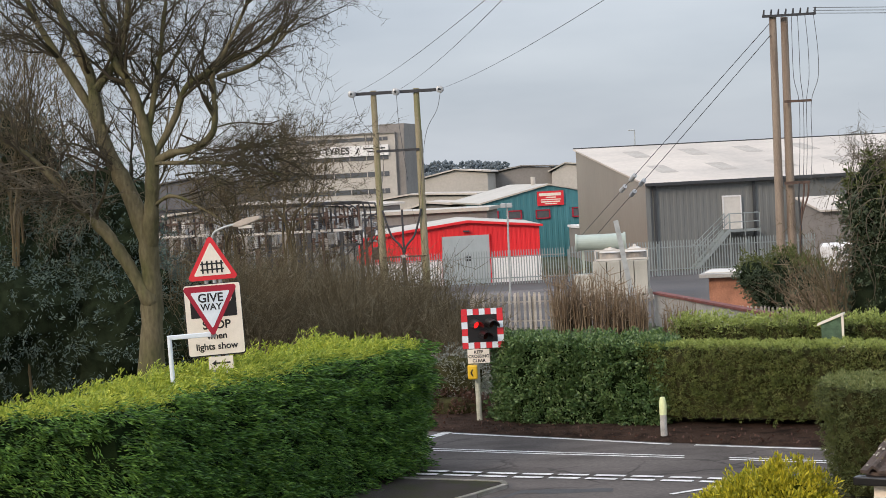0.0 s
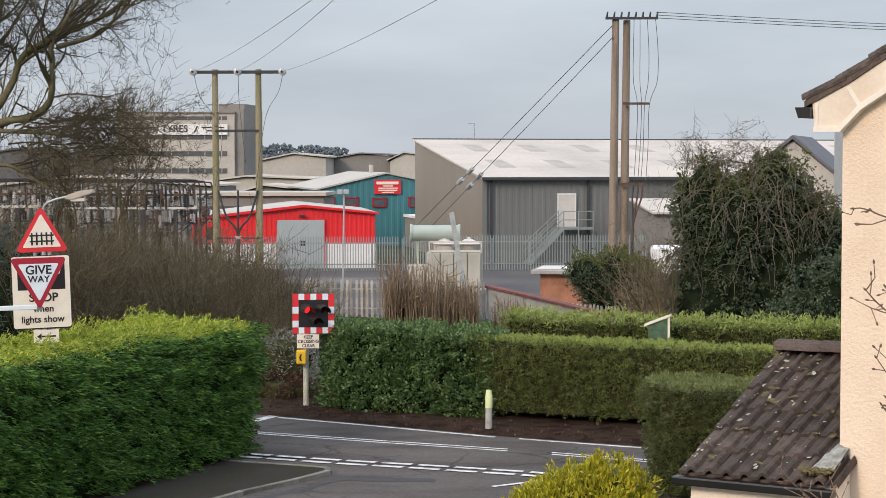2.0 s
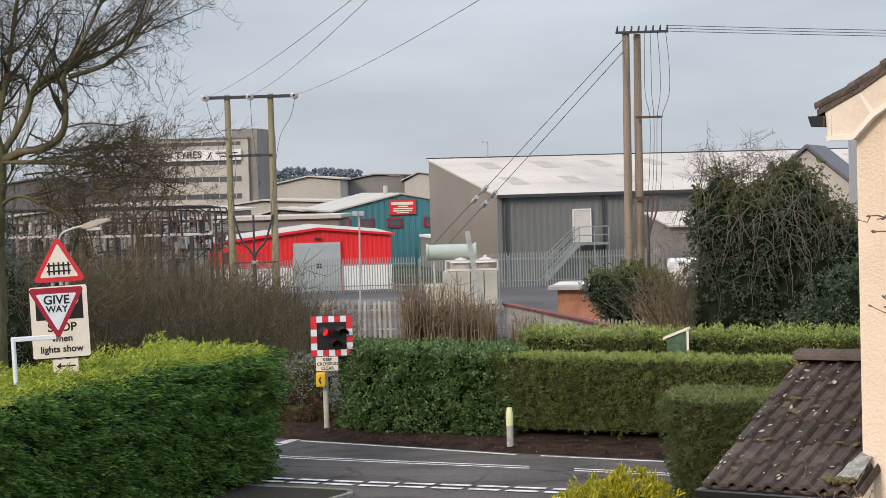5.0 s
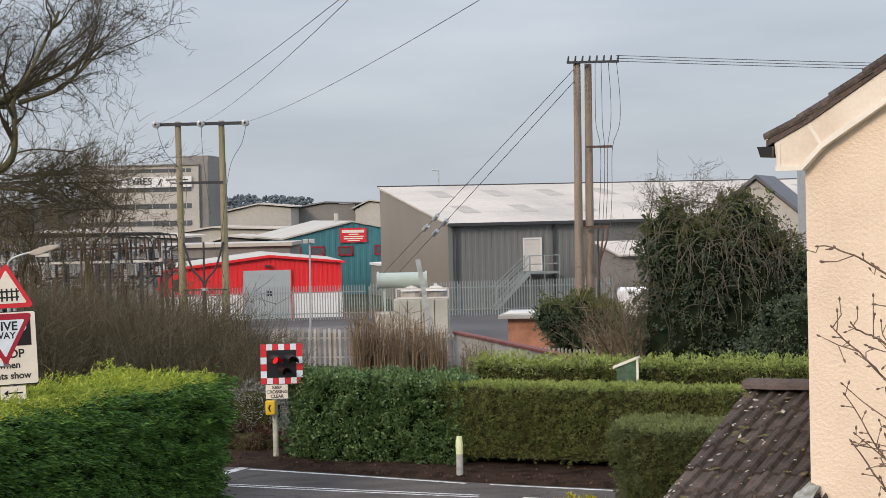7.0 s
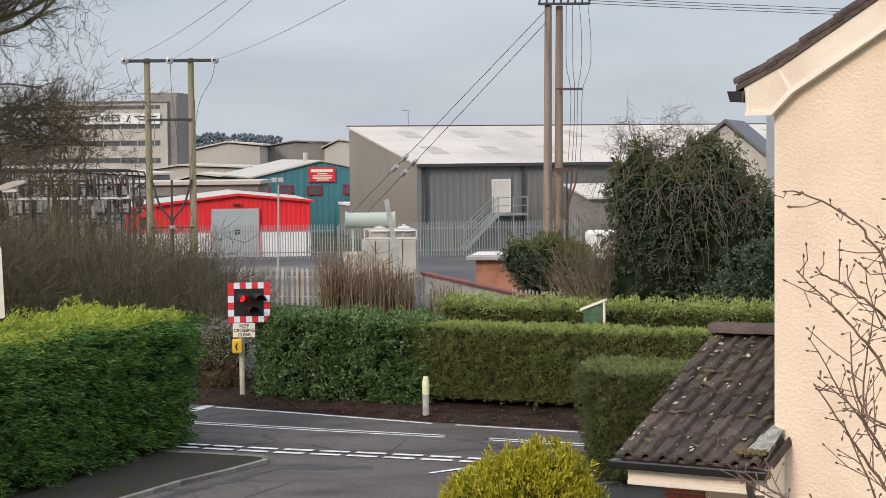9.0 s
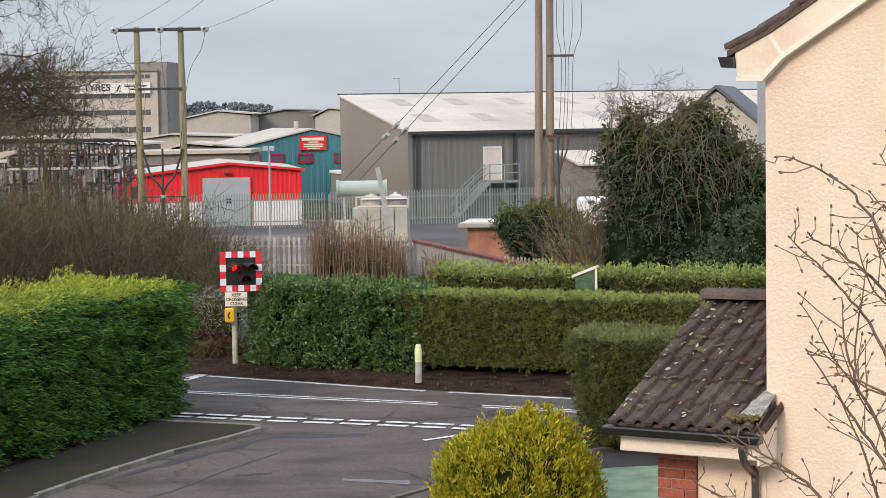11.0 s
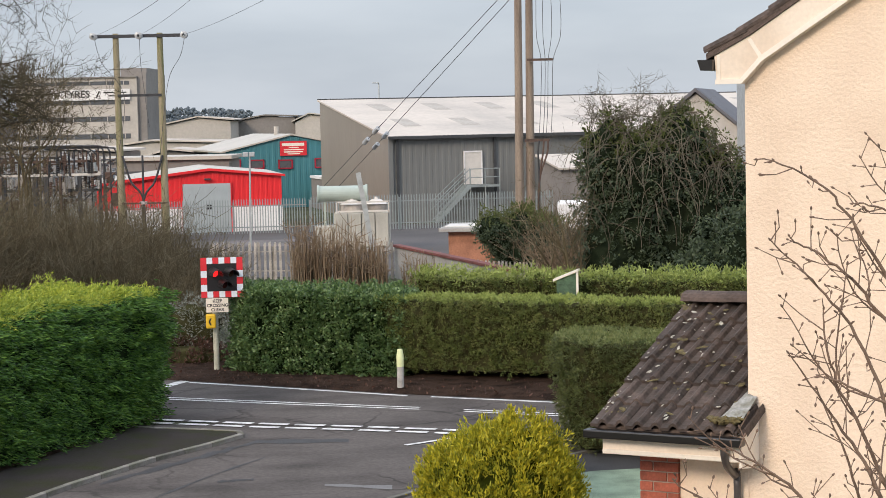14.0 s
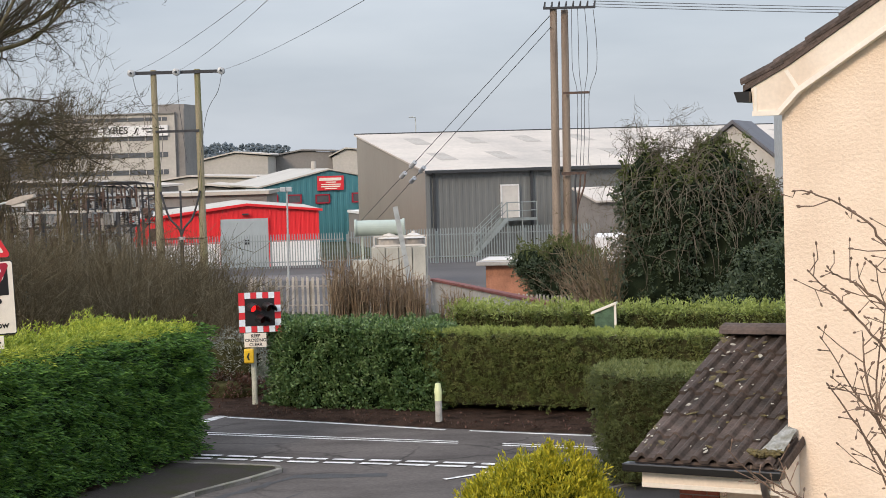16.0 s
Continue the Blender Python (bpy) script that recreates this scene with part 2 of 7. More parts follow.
M_MORTAR = mat("mortar", (0.36, 0.29, 0.24), 0.95, scale=8, vary=0.2, bump=0.4)
M_TILE = mat("brown_roof_tile", (0.098, 0.070, 0.058), 0.92, scale=6, vary=0.42, bump=0.9, fine=34, per_object=0.38, stain=(0.045, 0.035, 0.028))
M_LICHEN = mat("pale_lichen", (0.46, 0.43, 0.36), 0.95, scale=20, vary=0.3, bump=0.6, fine=90)
M_MOSS = mat("roof_moss", (0.14, 0.11, 0.045), 0.95, scale=20, vary=0.4, bump=0.8, fine=90)
M_LEAD = mat("lead_flashing", (0.33, 0.33, 0.31), 0.75, scale=9, vary=0.3, bump=0.4, stain=(0.17, 0.16, 0.12))
M_GUTTER = mat("black_plastic", (0.011, 0.0095, 0.0095), 0.3, vary=0.15, bump=0)
M_PIPE = mat("brown_downpipe", (0.07, 0.06, 0.058), 0.4, vary=0.15, bump=0)
M_SIGN_RED = mat("sign_red", (0.66, 0.03, 0.04), 0.4, scale=3, vary=0.06, bump=0)
M_SIGN_DARKRED = mat("sign_deep_red", (0.36, 0.015, 0.035), 0.4, scale=3, vary=0.08, bump=0)
M_SIGN_CREAM = mat("sign_cream", (0.82, 0.74, 0.64), 0.45, scale=4, vary=0.06, bump=0)
M_SIGN_WHITE = mat("sign_white", (0.72, 0.77, 0.82), 0.4, scale=4, vary=0.05, bump=0)
M_SIGN_BLACK = mat("sign_black", (0.014, 0.013, 0.014), 0.4, vary=0.1, bump=0)
M_GALV = mat("galvanised_steel", (0.46, 0.48, 0.48), 0.5, metal=0.35, scale=4, vary=0.15, bump=0.05)
M_ALU = mat("sign_back_grey", (0.22, 0.22, 0.22), 0.5, metal=0.2, vary=0.1, bump=0)
M_LAMPSHELL = mat("faded_lamp_shell", (0.48, 0.41, 0.35), 0.6, scale=4, vary=0.15, bump=0)
M_LAMP_RED = glow_mat("lit_red_lamp", (1.0, 0.02, 0.02), 1.3)
M_LAMP_OFF = mat("unlit_lamp", (0.05, 0.008, 0.008), 0.15, vary=0.05, bump=0)
M_YELLOW = mat("yellow_box", (0.72, 0.44, 0.02), 0.5, scale=6, vary=0.1, bump=0)
M_POST_PALE = mat("weathered_pale_post", (0.50, 0.49, 0.39), 0.8, scale=5, vary=0.2, bump=0.2)
M_POST_LIME = mat("reflective_lime_band", (0.72, 0.76, 0.42), 0.5, scale=6, vary=0.08, bump=0)
M_POST_GREY = mat("grey_post", (0.46, 0.44, 0.41), 0.8, scale=5, vary=0.2, bump=0.2)
M_POLE = mat("weathered_pole_wood", (0.31, 0.26, 0.17), 0.9, scale=1.0, vary=0.3, bump=0.6, fine=16, stretch=(6, 6, 0.4), stain=(0.20, 0.20, 0.085))
M_POLE_RED = mat("red_brown_pole_wood", (0.29, 0.225, 0.175), 0.9, scale=1.0, vary=0.3, bump=0.6, fine=16, stretch=(6, 6, 0.4), stain=(0.19, 0.14, 0.11))
M_STEEL_DARK = mat("dark_steel", (0.05, 0.05, 0.055), 0.6, metal=0.3, vary=0.15, bump=0)
M_RUST = mat("rusty_steel", (0.125, 0.078, 0.06), 0.85, scale=5, vary=0.35, bump=0.2)
M_CABLE = mat("cable", (0.06, 0.06, 0.065), 0.6, vary=0.1, bump=0)
M_GLASSINS = mat("pale_insulator", (0.42, 0.43, 0.44), 0.3, vary=0.1, bump=0)
M_TEAL = clad_mat("teal_cladding", (0.05, 0.185, 0.215))
M_REDCLAD = clad_mat("red_cladding", (0.74, 0.02, 0.025), 0.45)
M_WHITEWALL = mat("white_painted_block", (0.78, 0.76, 0.75), 0.8, scale=0.4, vary=0.08, bump=0.1, fine=8)
M_GREYCLAD = clad_mat("grey_cladding", (0.165, 0.168, 0.162))
M_TAUPECLAD = clad_mat("taupe_cladding", (0.255, 0.225, 0.185))
M_PALEROOF = mat("pale_sheet_roof", (0.56, 0.50, 0.44), 0.95, scale=0.15, vary=0.09, bump=0, fine=3, stain=(0.44, 0.40, 0.36), spec=0.1)
M_ROOFLIGHT = mat("grimy_rooflight", (0.43, 0.39, 0.345), 0.8, scale=0.6, vary=0.15, bump=0, fine=5, spec=0.15)
M_CREAMROOF = mat("cream_sheet_roof", (0.47, 0.43, 0.37), 0.6, scale=0.2, vary=0.09, bump=0, fine=3)
M_SHUTTER = clad_mat("grey_roller_door", (0.40, 0.44, 0.45), 0.5)
M_PALEDOOR = mat("pale_door", (0.62, 0.58, 0.53), 0.5, vary=0.06, bump=0)
M_FLASH = mat("dark_flashing", (0.045, 0.047, 0.05), 0.5, vary=0.1, bump=0)
M_CREAMWALL = mat("cream_wall", (0.49, 0.45, 0.405), 0.9, scale=0.15, vary=0.12, bump=0, fine=3)
M_GREYWALL = mat("grey_brown_wall", (0.235, 0.215, 0.20), 0.9, scale=0.2, vary=0.14, bump=0, fine=3)
M_GLASSDARK = mat("dark_window_glass", (0.10, 0.105, 0.115), 0.12, vary=0.1, bump=0)
M_CONCRETE = mat("grey_concrete", (0.40, 0.38, 0.355), 0.9, scale=0.6, vary=0.2, bump=0.2, fine=12)
M_COPING = mat("red_coping", (0.20, 0.065, 0.055), 0.85, scale=2, vary=0.25, bump=0.2)
M_ORANGEBRICK = mat("orange_brick", (0.42, 0.19, 0.115), 0.9, scale=1.5, vary=0.25, bump=0.3, fine=14)
M_TANK = mat("pale_green_tank_paint", (0.40, 0.46, 0.41), 0.5, scale=1, vary=0.12, bump=0)
M_TRANSF = mat("stone_transformer_paint", (0.47, 0.45, 0.39), 0.6, scale=0.8, vary=0.18, bump=0)
M_FENCE = mat("galvanised_palisade", (0.30, 0.335, 0.33), 0.55, metal=0.2, scale=1, vary=0.15, bump=0)
M_OLDFENCE = mat("weathered_rusty_palisade", (0.47, 0.42, 0.37), 0.8, scale=1.5, vary=0.3, bump=0, per_object=0.3)
# aerial haze is painted in: pale blue-grey in place of leaf green
M_HAZED_HILL = leaf_mat("far_wood", [(0.0, (0.145, 0.170, 0.19)), (0.5, (0.152, 0.177, 0.195)), (1.0, (0.165, 0.19, 0.205))], rough=1.0, spec=0.0)
M_SLATE = mat("slate_roof", (0.12, 0.115, 0.125), 0.7, scale=0.6, vary=0.15, bump=0, fine=6)
M_GREENBOARD = mat("mossy_green_board", (0.085, 0.15, 0.085), 0.8, scale=5, vary=0.35, bump=0.2)
M_CARPAINT = mat("dark_car_paint", (0.02, 0.02, 0.022), 0.3, metal=0.4, vary=0.05, bump=0)
M_CARROOF = mat("dark_car_roof", (0.03, 0.03, 0.032), 0.45, metal=0.2, vary=0.05, bump=0)
M_RUBBER = mat("tyre_rubber", (0.02, 0.02, 0.02), 0.9, vary=0.1, bump=0)


# ---- building helpers ----
def mesh_from(name, verts, faces, material, parent=None, label="", smooth=False):
    me = bpy.data.meshes.new(name)
    me.from_pydata(verts if isinstance(verts, list) else verts.tolist(), [], faces if isinstance(faces, list) else faces.tolist())
    me.materials.append(material)
    if smooth:
        me.shade_smooth()
    ob = new(name, me)
    if parent:
        ob.parent = parent
    if label:
        ob["label"] = label
    return ob


def part(name, bm, material, parent=None, label="", smooth=False):
    me = bpy.data.meshes.new(name)
    bm.normal_update()
    bm.to_mesh(me)
    bm.free()
    me.materials.append(material)
    if smooth:
        me.shade_smooth()
    ob = new(name, me)
    if parent:
        ob.parent = parent
    if label:
        ob["label"] = label
    return ob


def thing(name, m, label, category, group="", kind=""):
    ob = new(name)
    ob.empty_display_size = 0.2
    ob.matrix_world = m
    return tagged(ob, label, category, group, kind)


def box(bm, x0, x1, y0, y1, z0, z1, m=None, bevel=0.0):
    r = bmesh.ops.create_cube(bm, size=1)
    vs = r["verts"]
    bmesh.ops.transform(bm, matrix=Matrix.Translation(((x0 + x1) / 2, (y0 + y1) / 2, (z0 + z1) / 2)) @ Matrix.Diagonal((x1 - x0, y1 - y0, z1 - z0, 1)), verts=vs)
    if bevel:
        es = list({e for v in vs for e in v.link_edges})
        bv = bmesh.ops.bevel(bm, geom=es, offset=bevel, segments=2, affect="EDGES", profile=0.5)
        vs = list({v for f in bv["faces"] for v in f.verts} | {v for v in vs if v.is_valid})
    if m is not None:
        bmesh.ops.transform(bm, matrix=m, verts=vs)
    return bm


def bx(*a, m=None, bevel=0.0):
    return box(bmesh.new(), *a, m=m, bevel=bevel)


def prism(bm, outline, axis, a0, a1):
    """A flat outline pushed through: axis 'y' takes (x, z) points, 'z' takes (x, y), 'x' takes (y, z)."""
    def at(p, a):
        return {"y": (p[0], a, p[1]), "z": (p[0], p[1], a), "x": (a, p[0], p[1])}[axis]
    lo = [bm.verts.new(at(p, a0)) for p in outline]
    hi = [bm.verts.new(at(p, a1)) for p in outline]
    n = len(outline)
    fs = [bm.faces.new(lo), bm.faces.new(hi[::-1])]
    for i in range(n):
        fs.append(bm.faces.new((lo[i], lo[(i + 1) % n], hi[(i + 1) % n], hi[i])))
    bmesh.ops.recalc_face_normals(bm, faces=fs)
    return bm


def px(outline, axis, a0, a1):
    return prism(bmesh.new(), outline, axis, a0, a1)


def rod(bm, p, q, r0, r1=None, sides=10):
    p, q = Vector(p), Vector(q)
    r = bmesh.ops.create_cone(bm, cap_ends=True, segments=sides, radius1=r0, radius2=r0 if r1 is None else r1, depth=(q - p).length)
    turn = (q - p).to_track_quat("Z", "Y").to_matrix().to_4x4()
    bmesh.ops.transform(bm, matrix=Matrix.Translation((p + q) / 2) @ turn, verts=r["verts"])
    return bm


def rd(p, q, r0, r1=None, sides=10):
    return rod(bmesh.new(), p, q, r0, r1, sides)


def tubes(branches, sides):
    """Verts and faces of many thin tubes, each a list of points and of radii."""
    V, F, base = [], [], 0
    ang = np.arange(sides) * 2 * np.pi / sides
    ca, sa = np.cos(ang), np.sin(ang)
    for pts, rad in branches:
        pts = np.asarray(pts, float)
        n = len(pts)
        d = np.gradient(pts, axis=0)
        d /= np.linalg.norm(d, axis=1)[:, None] + 1e-9
        ref = np.array([0.31, 0.87, 0.38])
        s = np.cross(d, ref)
        s /= np.linalg.norm(s, axis=1)[:, None] + 1e-9
        t = np.cross(d, s)
        r = np.asarray(rad, float)[:, None, None]
        ring = pts[:, None, :] + r * (ca[None, :, None] * s[:, None, :] + sa[None, :, None] * t[:, None, :])
        V.append(ring.reshape(-1, 3))
        for i in range(n - 1):
            a = base + i * sides
            for k in range(sides):
                k2 = (k + 1) % sides
                F.append((a + k, a + k2, a + sides + k2, a + sides + k))
        base += n * sides
    return np.concatenate(V), F


def unit(v):
    return v / (np.linalg.norm(v, axis=-1, keepdims=True) + 1e-9)


def leaves(p, n, rng, length, width, out=0.6, up=0.3, jitter=0.7, count=3, fold=0.25):
    """Sprays of narrow pointed leaves that grow from points p with normals n."""
    V, N = [], len(p)
    for k in range(count):
        d = unit(n * out + np.array([0, 0, up]) + rng.normal(0, jitter, (N, 3)))
        s = unit(np.cross(d, unit(rng.normal(0, 1, (N, 3)))))
        h = np.cross(s, d)
        L = length * rng.uniform(0.55, 1.3, (N, 1))
        W = width * rng.uniform(0.7, 1.3, (N, 1))
        b = p + rng.normal(0, length * 0.15, (N, 3))
        V.append(np.stack([b, b + d * L * 0.5 + s * W + h * W * fold, b + d * L, b + d * L * 0.5 - s * W + h * W * fold], axis=1))
    V = np.concatenate(V).reshape(-1, 3)
    q = np.arange(len(V) // 4)[:, None] * 4
    return V, np.concatenate([q + [0, 1, 2], q + [0, 2, 3]])


def clumps(p, n, rng, per, reach, length, width, out=0.6, up=0.2, jitter=0.4, drift=(0, 0, 0), spread=0.5):
    """Tufts: from each point a shoot of the given reach that carries many small leaves."""
    N = len(p)
    d = unit(n * out + np.array([0, 0, up]) + np.array(drift) + rng.normal(0, jitter, (N, 3)))
    r = reach * rng.uniform(0.6, 1.35, (N, 1))
    q, dd, rr = np.repeat(p, per, 0), np.repeat(d, per, 0), np.repeat(r, per, 0)
    t = rng.random((N * per, 1))
    q = q + dd * rr * t + rng.normal(0, 1, (N * per, 3)) * rr * 0.30 * (1.1 - t)
    return leaves(q, dd, rng, length, width, out=1.0, up=0.0, jitter=spread, count=1)


def ground_z(y):
    return 1.8 * min(1.0, max(0.0, (31.0 - y) / 18.0))


# ---- clipped hedges ----
def side_grid(base, top, u, v):
    """The point of a hedge's side wall at u along and v up, between two outlines' edges."""
    (b0, b1), (t0, t1) = base, top
    return (b0 * (1 - u) + b1 * u) * (1 - v) + (t0 * (1 - u) + t1 * u) * v


def hedge(name, base, top, z0, z1, label, material, top_material, seed, density=30, top_density=30, per=18, reach=0.2, tip_reach=0.22, leaf=(0.13, 0.02), sides=None,
          tip=(0.17, 0.022), tip_rise=0.5, core=M_CORE, wobble=0.07, out=0.55, up=0.15, rim=0.0, drift=(0, 0, 0), tip_drift=(0, 0, 0), ruffle=0.4, sweep=0.42, foot=0.0, layered=0.0, top_inset=0.0):
    """A clipped hedge: a dark inner body for shade, leaf sprays over its sides and new growth, mostly in a sunlit tone,
    on its top.
    """
    rng = np.random.default_rng(seed)
    n = len(base)
    B = np.array([(x, y, z0) for x, y in base], float)
    T = np.array([(x, y, z1) for x, y in top], float)
    root = thing(name, Matrix.Identity(4), label, "hedge")
    cen = T[:, :2].mean(0)
    # inner body, drawn in from the leaf surface; its dark colour stands for shade
    bm = bmesh.new()
    def inset(P, by):
        q = P.copy()
        area = sum(P[i][0] * P[(i + 1) % n][1] - P[(i + 1) % n][0] * P[i][1] for i in range(n))
        for i in range(n):
            e0, e1 = P[i] - P[i - 1], P[(i + 1) % n] - P[i]
            nn = unit(np.array([-e0[1], e0[0]])) + unit(np.array([-e1[1], e1[0]]))
            q[i][:2] += unit(nn) * (by if area > 0 else -by)
        return q
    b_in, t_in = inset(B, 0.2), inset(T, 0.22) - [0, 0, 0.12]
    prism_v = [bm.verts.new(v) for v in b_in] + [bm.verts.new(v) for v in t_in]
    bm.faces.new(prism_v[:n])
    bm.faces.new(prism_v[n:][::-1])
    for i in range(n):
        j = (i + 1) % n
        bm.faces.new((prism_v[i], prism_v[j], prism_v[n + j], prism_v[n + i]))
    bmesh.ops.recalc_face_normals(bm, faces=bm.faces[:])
    part("shade_core", bm, core, root)
    # sides
    P, Nn = [], []
    for i in (range(n) if sides is None else sides):
        j = (i + 1) % n
        ln, ht = np.linalg.norm(B[j] - B[i]), z1 - z0
        k = int(density * ln * ht)
        u, v = rng.random((k, 1)), foot * rng.uniform(0.4, 1.6, (k, 1)) + (1 - foot) * rng.random((k, 1))
        v = np.minimum(v, 1.0)
        q = side_grid((B[i], B[j]), (T[i], T[j]), u, v)
        e1, e2 = T[j] - T[i], T[i] - B[i]
        nn = np.cross(e1, e2)
        nn /= np.linalg.norm(nn)
        if np.dot(nn[:2], (T[i] + T[j])[:2] / 2 - cen) < 0:
            nn = -nn
        bulge = np.array([noise.noise(Vector(x) * 1.1) + 0.5 * noise.noise(Vector(x) * 3.3) for x in q])[:, None]
        if layered:
            # boughs lie over one another like shingles, with dark slots between them
            shelf = np.array([noise.noise(Vector((x[0] * 1.5, x[1] * 1.5, x[2] * 4.6 + 0.9 * x[0]))) + 0.5 * noise.noise(Vector((x[0] * 3.1, x[1] * 3.1, x[2] * 8.0 + 7))) for x in q])
            bulge = bulge * 0.5 + layered * shelf[:, None]
            keep = shelf > -0.30
            q, bulge = q[keep], bulge[keep]
        P.append(q + nn * bulge * wobble)
        Nn.append(np.repeat(nn[None], len(q), 0))
    P, Nn = np.concatenate(P), np.concatenate(Nn)
    P = P + Nn * (rng.normal(-0.04, 0.05, (len(P), 1)) - 0.3 * reach)
    V, F = clumps(P, Nn, rng, per, reach, leaf[0], leaf[1], out=out, up=up, drift=drift, jitter=ruffle, spread=sweep)
    tagged(mesh_from("side_foliage", V, F, material, root), kind="stuff")
    # top
    tri = []
    bm = bmesh.new()
    f = bm.faces.new([bm.verts.new(v) for v in T])
    bmesh.ops.triangulate(bm, faces=[f])
    tri = [[np.array(v.co) for v in f.verts] for f in bm.faces]
    bm.free()
    P = []
    for a, b, c in tri:
        area = np.linalg.norm(np.cross(b - a, c - a)) / 2
        k = int(top_density * area)
        u, v = rng.random((k, 1)), rng.random((k, 1))
        fl = (u + v) > 1
        u, v = np.where(fl, 1 - u, u), np.where(fl, 1 - v, v)
        P.append(a + (b - a) * u + (c - a) * v)
    if rim:
        for i in range(n):
            j = (i + 1) % n
            k = int(rim * np.linalg.norm(T[j] - T[i]))
            u = rng.random((k, 1))
            q = T[i] * (1 - u) + T[j] * u
            q[:, 2] -= np.abs(rng.normal(0, 0.12, k))
            P.append(q)
    P = np.concatenate(P)
    if top_inset:
        near = np.full(len(P), 9.0)
        for i in (range(n) if sides is None else sides):
            a, e = T[i][:2], T[(i + 1) % n][:2] - T[i][:2]
            u = np.clip(((P[:, :2] - a) @ e) / (e @ e), 0, 1)
            near = np.minimum(near, np.linalg.norm(P[:, :2] - a - u[:, None] * e, axis=1))
        P = P[near > top_inset * rng.uniform(0.5, 1.3, len(P))]
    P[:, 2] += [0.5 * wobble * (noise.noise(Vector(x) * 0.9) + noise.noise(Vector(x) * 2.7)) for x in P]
    # for most hedges the top colour carries the light that falls on it
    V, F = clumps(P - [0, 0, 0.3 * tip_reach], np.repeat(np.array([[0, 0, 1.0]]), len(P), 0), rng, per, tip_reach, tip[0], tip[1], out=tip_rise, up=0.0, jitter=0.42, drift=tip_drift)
    tagged(mesh_from("top_growth", V, F, top_material, root, "new growth on top, mostly in a sunlit tone"), kind="stuff")
    return root


def mound(name, lobes, label, material, seed, count, leaf, core=M_CORE, up=0.3, lump=0.18, category="bush", out=0.7, jitter=0.5, core_scale=0.84,
          per=12, reach=0.2, top_material=None, spread=0.5, floor=0.0):
    """A leafy bush on uneven rounded lobes, each (centre, radii); count shoots in all."""
    rng = np.random.default_rng(seed)
    root = thing(name, Matrix.Identity(4), label, category)
    L = [(np.array(c, float), np.array(r, float)) for c, r in lobes]
    def lumpy(d, k):
        return 1 + np.array([lump * (noise.noise(Vector(x) * 1.7 + Vector((seed + 5 * k, 0, 0))) + 0.6 * noise.noise(Vector(x) * 4.1)) for x in d])[:, None]
    tot = sum(r[0] * r[2] for _, r in L)
    P, N = [], []
    for k, (c, r) in enumerate(L):
        bm = bmesh.new()
        bmesh.ops.create_icosphere(bm, subdivisions=3, radius=1)
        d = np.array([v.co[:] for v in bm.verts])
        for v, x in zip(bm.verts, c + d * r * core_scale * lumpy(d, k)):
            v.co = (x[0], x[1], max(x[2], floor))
        # dark lobe body, coloured as the shade seen between shoots
        part("shade_core", bm, core, root)
        m = int(count * r[0] * r[2] / tot)
        d = unit(rng.normal(0, 1, (m, 3)))
        q = c + d * r * lumpy(d, k) * rng.uniform(0.86, 1.0, (m, 1))
        keep = q[:, 2] > floor
        for j, (c2, r2) in enumerate(L):
            if j != k:
                keep &= (((q - c2) / r2) ** 2).sum(1) > 0.72
        P.append(q[keep])
        N.append(unit(d / r)[keep])
    P, N = np.concatenate(P), np.concatenate(N)
    # upward-facing shoots in the highest part take top_material
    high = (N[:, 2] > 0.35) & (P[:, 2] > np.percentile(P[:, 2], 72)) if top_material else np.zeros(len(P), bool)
    V, F = clumps(P[~high], N[~high], rng, per, reach, leaf[0], leaf[1], out=out, up=up, jitter=jitter, spread=spread)
    tagged(mesh_from("foliage", V, F, material, root), kind="stuff")
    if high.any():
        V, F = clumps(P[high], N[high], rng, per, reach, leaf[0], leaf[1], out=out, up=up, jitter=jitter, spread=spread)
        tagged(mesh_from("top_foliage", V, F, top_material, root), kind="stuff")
    return root


# ---- bare branches ----
def grow(start, direction, length, radius, depth, rng, out, droop=0.0, spread=0.7, kids=5, segs=5, wander=0.16, lift=0.12, shrink=0.62):
    """One branch and, from it, its side branches; fills out[depth]."""
    pts, rad = [np.array(start, float)], [radius]
    d = unit(np.array(direction, float))
    for i in range(segs):
        d = unit(d + rng.normal(0, wander, 3) + np.array([0, 0, lift - droop * (i / segs)]))
        pts.append(pts[-1] + d * length / segs)
        rad.append(radius * (1 - 0.75 * (i + 1) / segs))
    out.setdefault(depth, []).append((pts, rad))
    if depth <= 0:
        return
    for k in range(kids):
        i = 1 + int(rng.integers(0, segs))
        i = min(i, segs)
        side = unit(np.cross(d, rng.normal(0, 1, 3)))
        dd = unit((pts[i] - pts[i - 1]) / (length / segs) * (1 - spread * 0.5) + side * spread)
        grow(pts[i], dd, length * shrink * rng.uniform(0.6, 1.15), max(0.0062, rad[i] * 0.7), depth - 1, rng, out, droop, spread, kids, max(3, segs - 1), wander * 1.15, lift, shrink)


# ---- setting: ground, roads, verges ----
ys = [-400, -60, 0, 6, 13, 16, 20, 24, 28, 31, 34, 37, 40, 44, 50, 60, 80, 110, 160, 240, 400, 700, 1200, 2400]
xs = [-2400, -800, -300, -120, -60, -40, -25, -15, -8, -3, 0, 3, 8, 15, 25, 40, 60, 120, 300, 800, 2400]
gv = [(x, y, ground_z(y)) for y in ys for x in xs]
gf = [(j * len(xs) + i, j * len(xs) + i + 1, (j + 1) * len(xs) + i + 1, (j + 1) * len(xs) + i) for j in range(len(ys) - 1) for i in range(len(xs) - 1)]
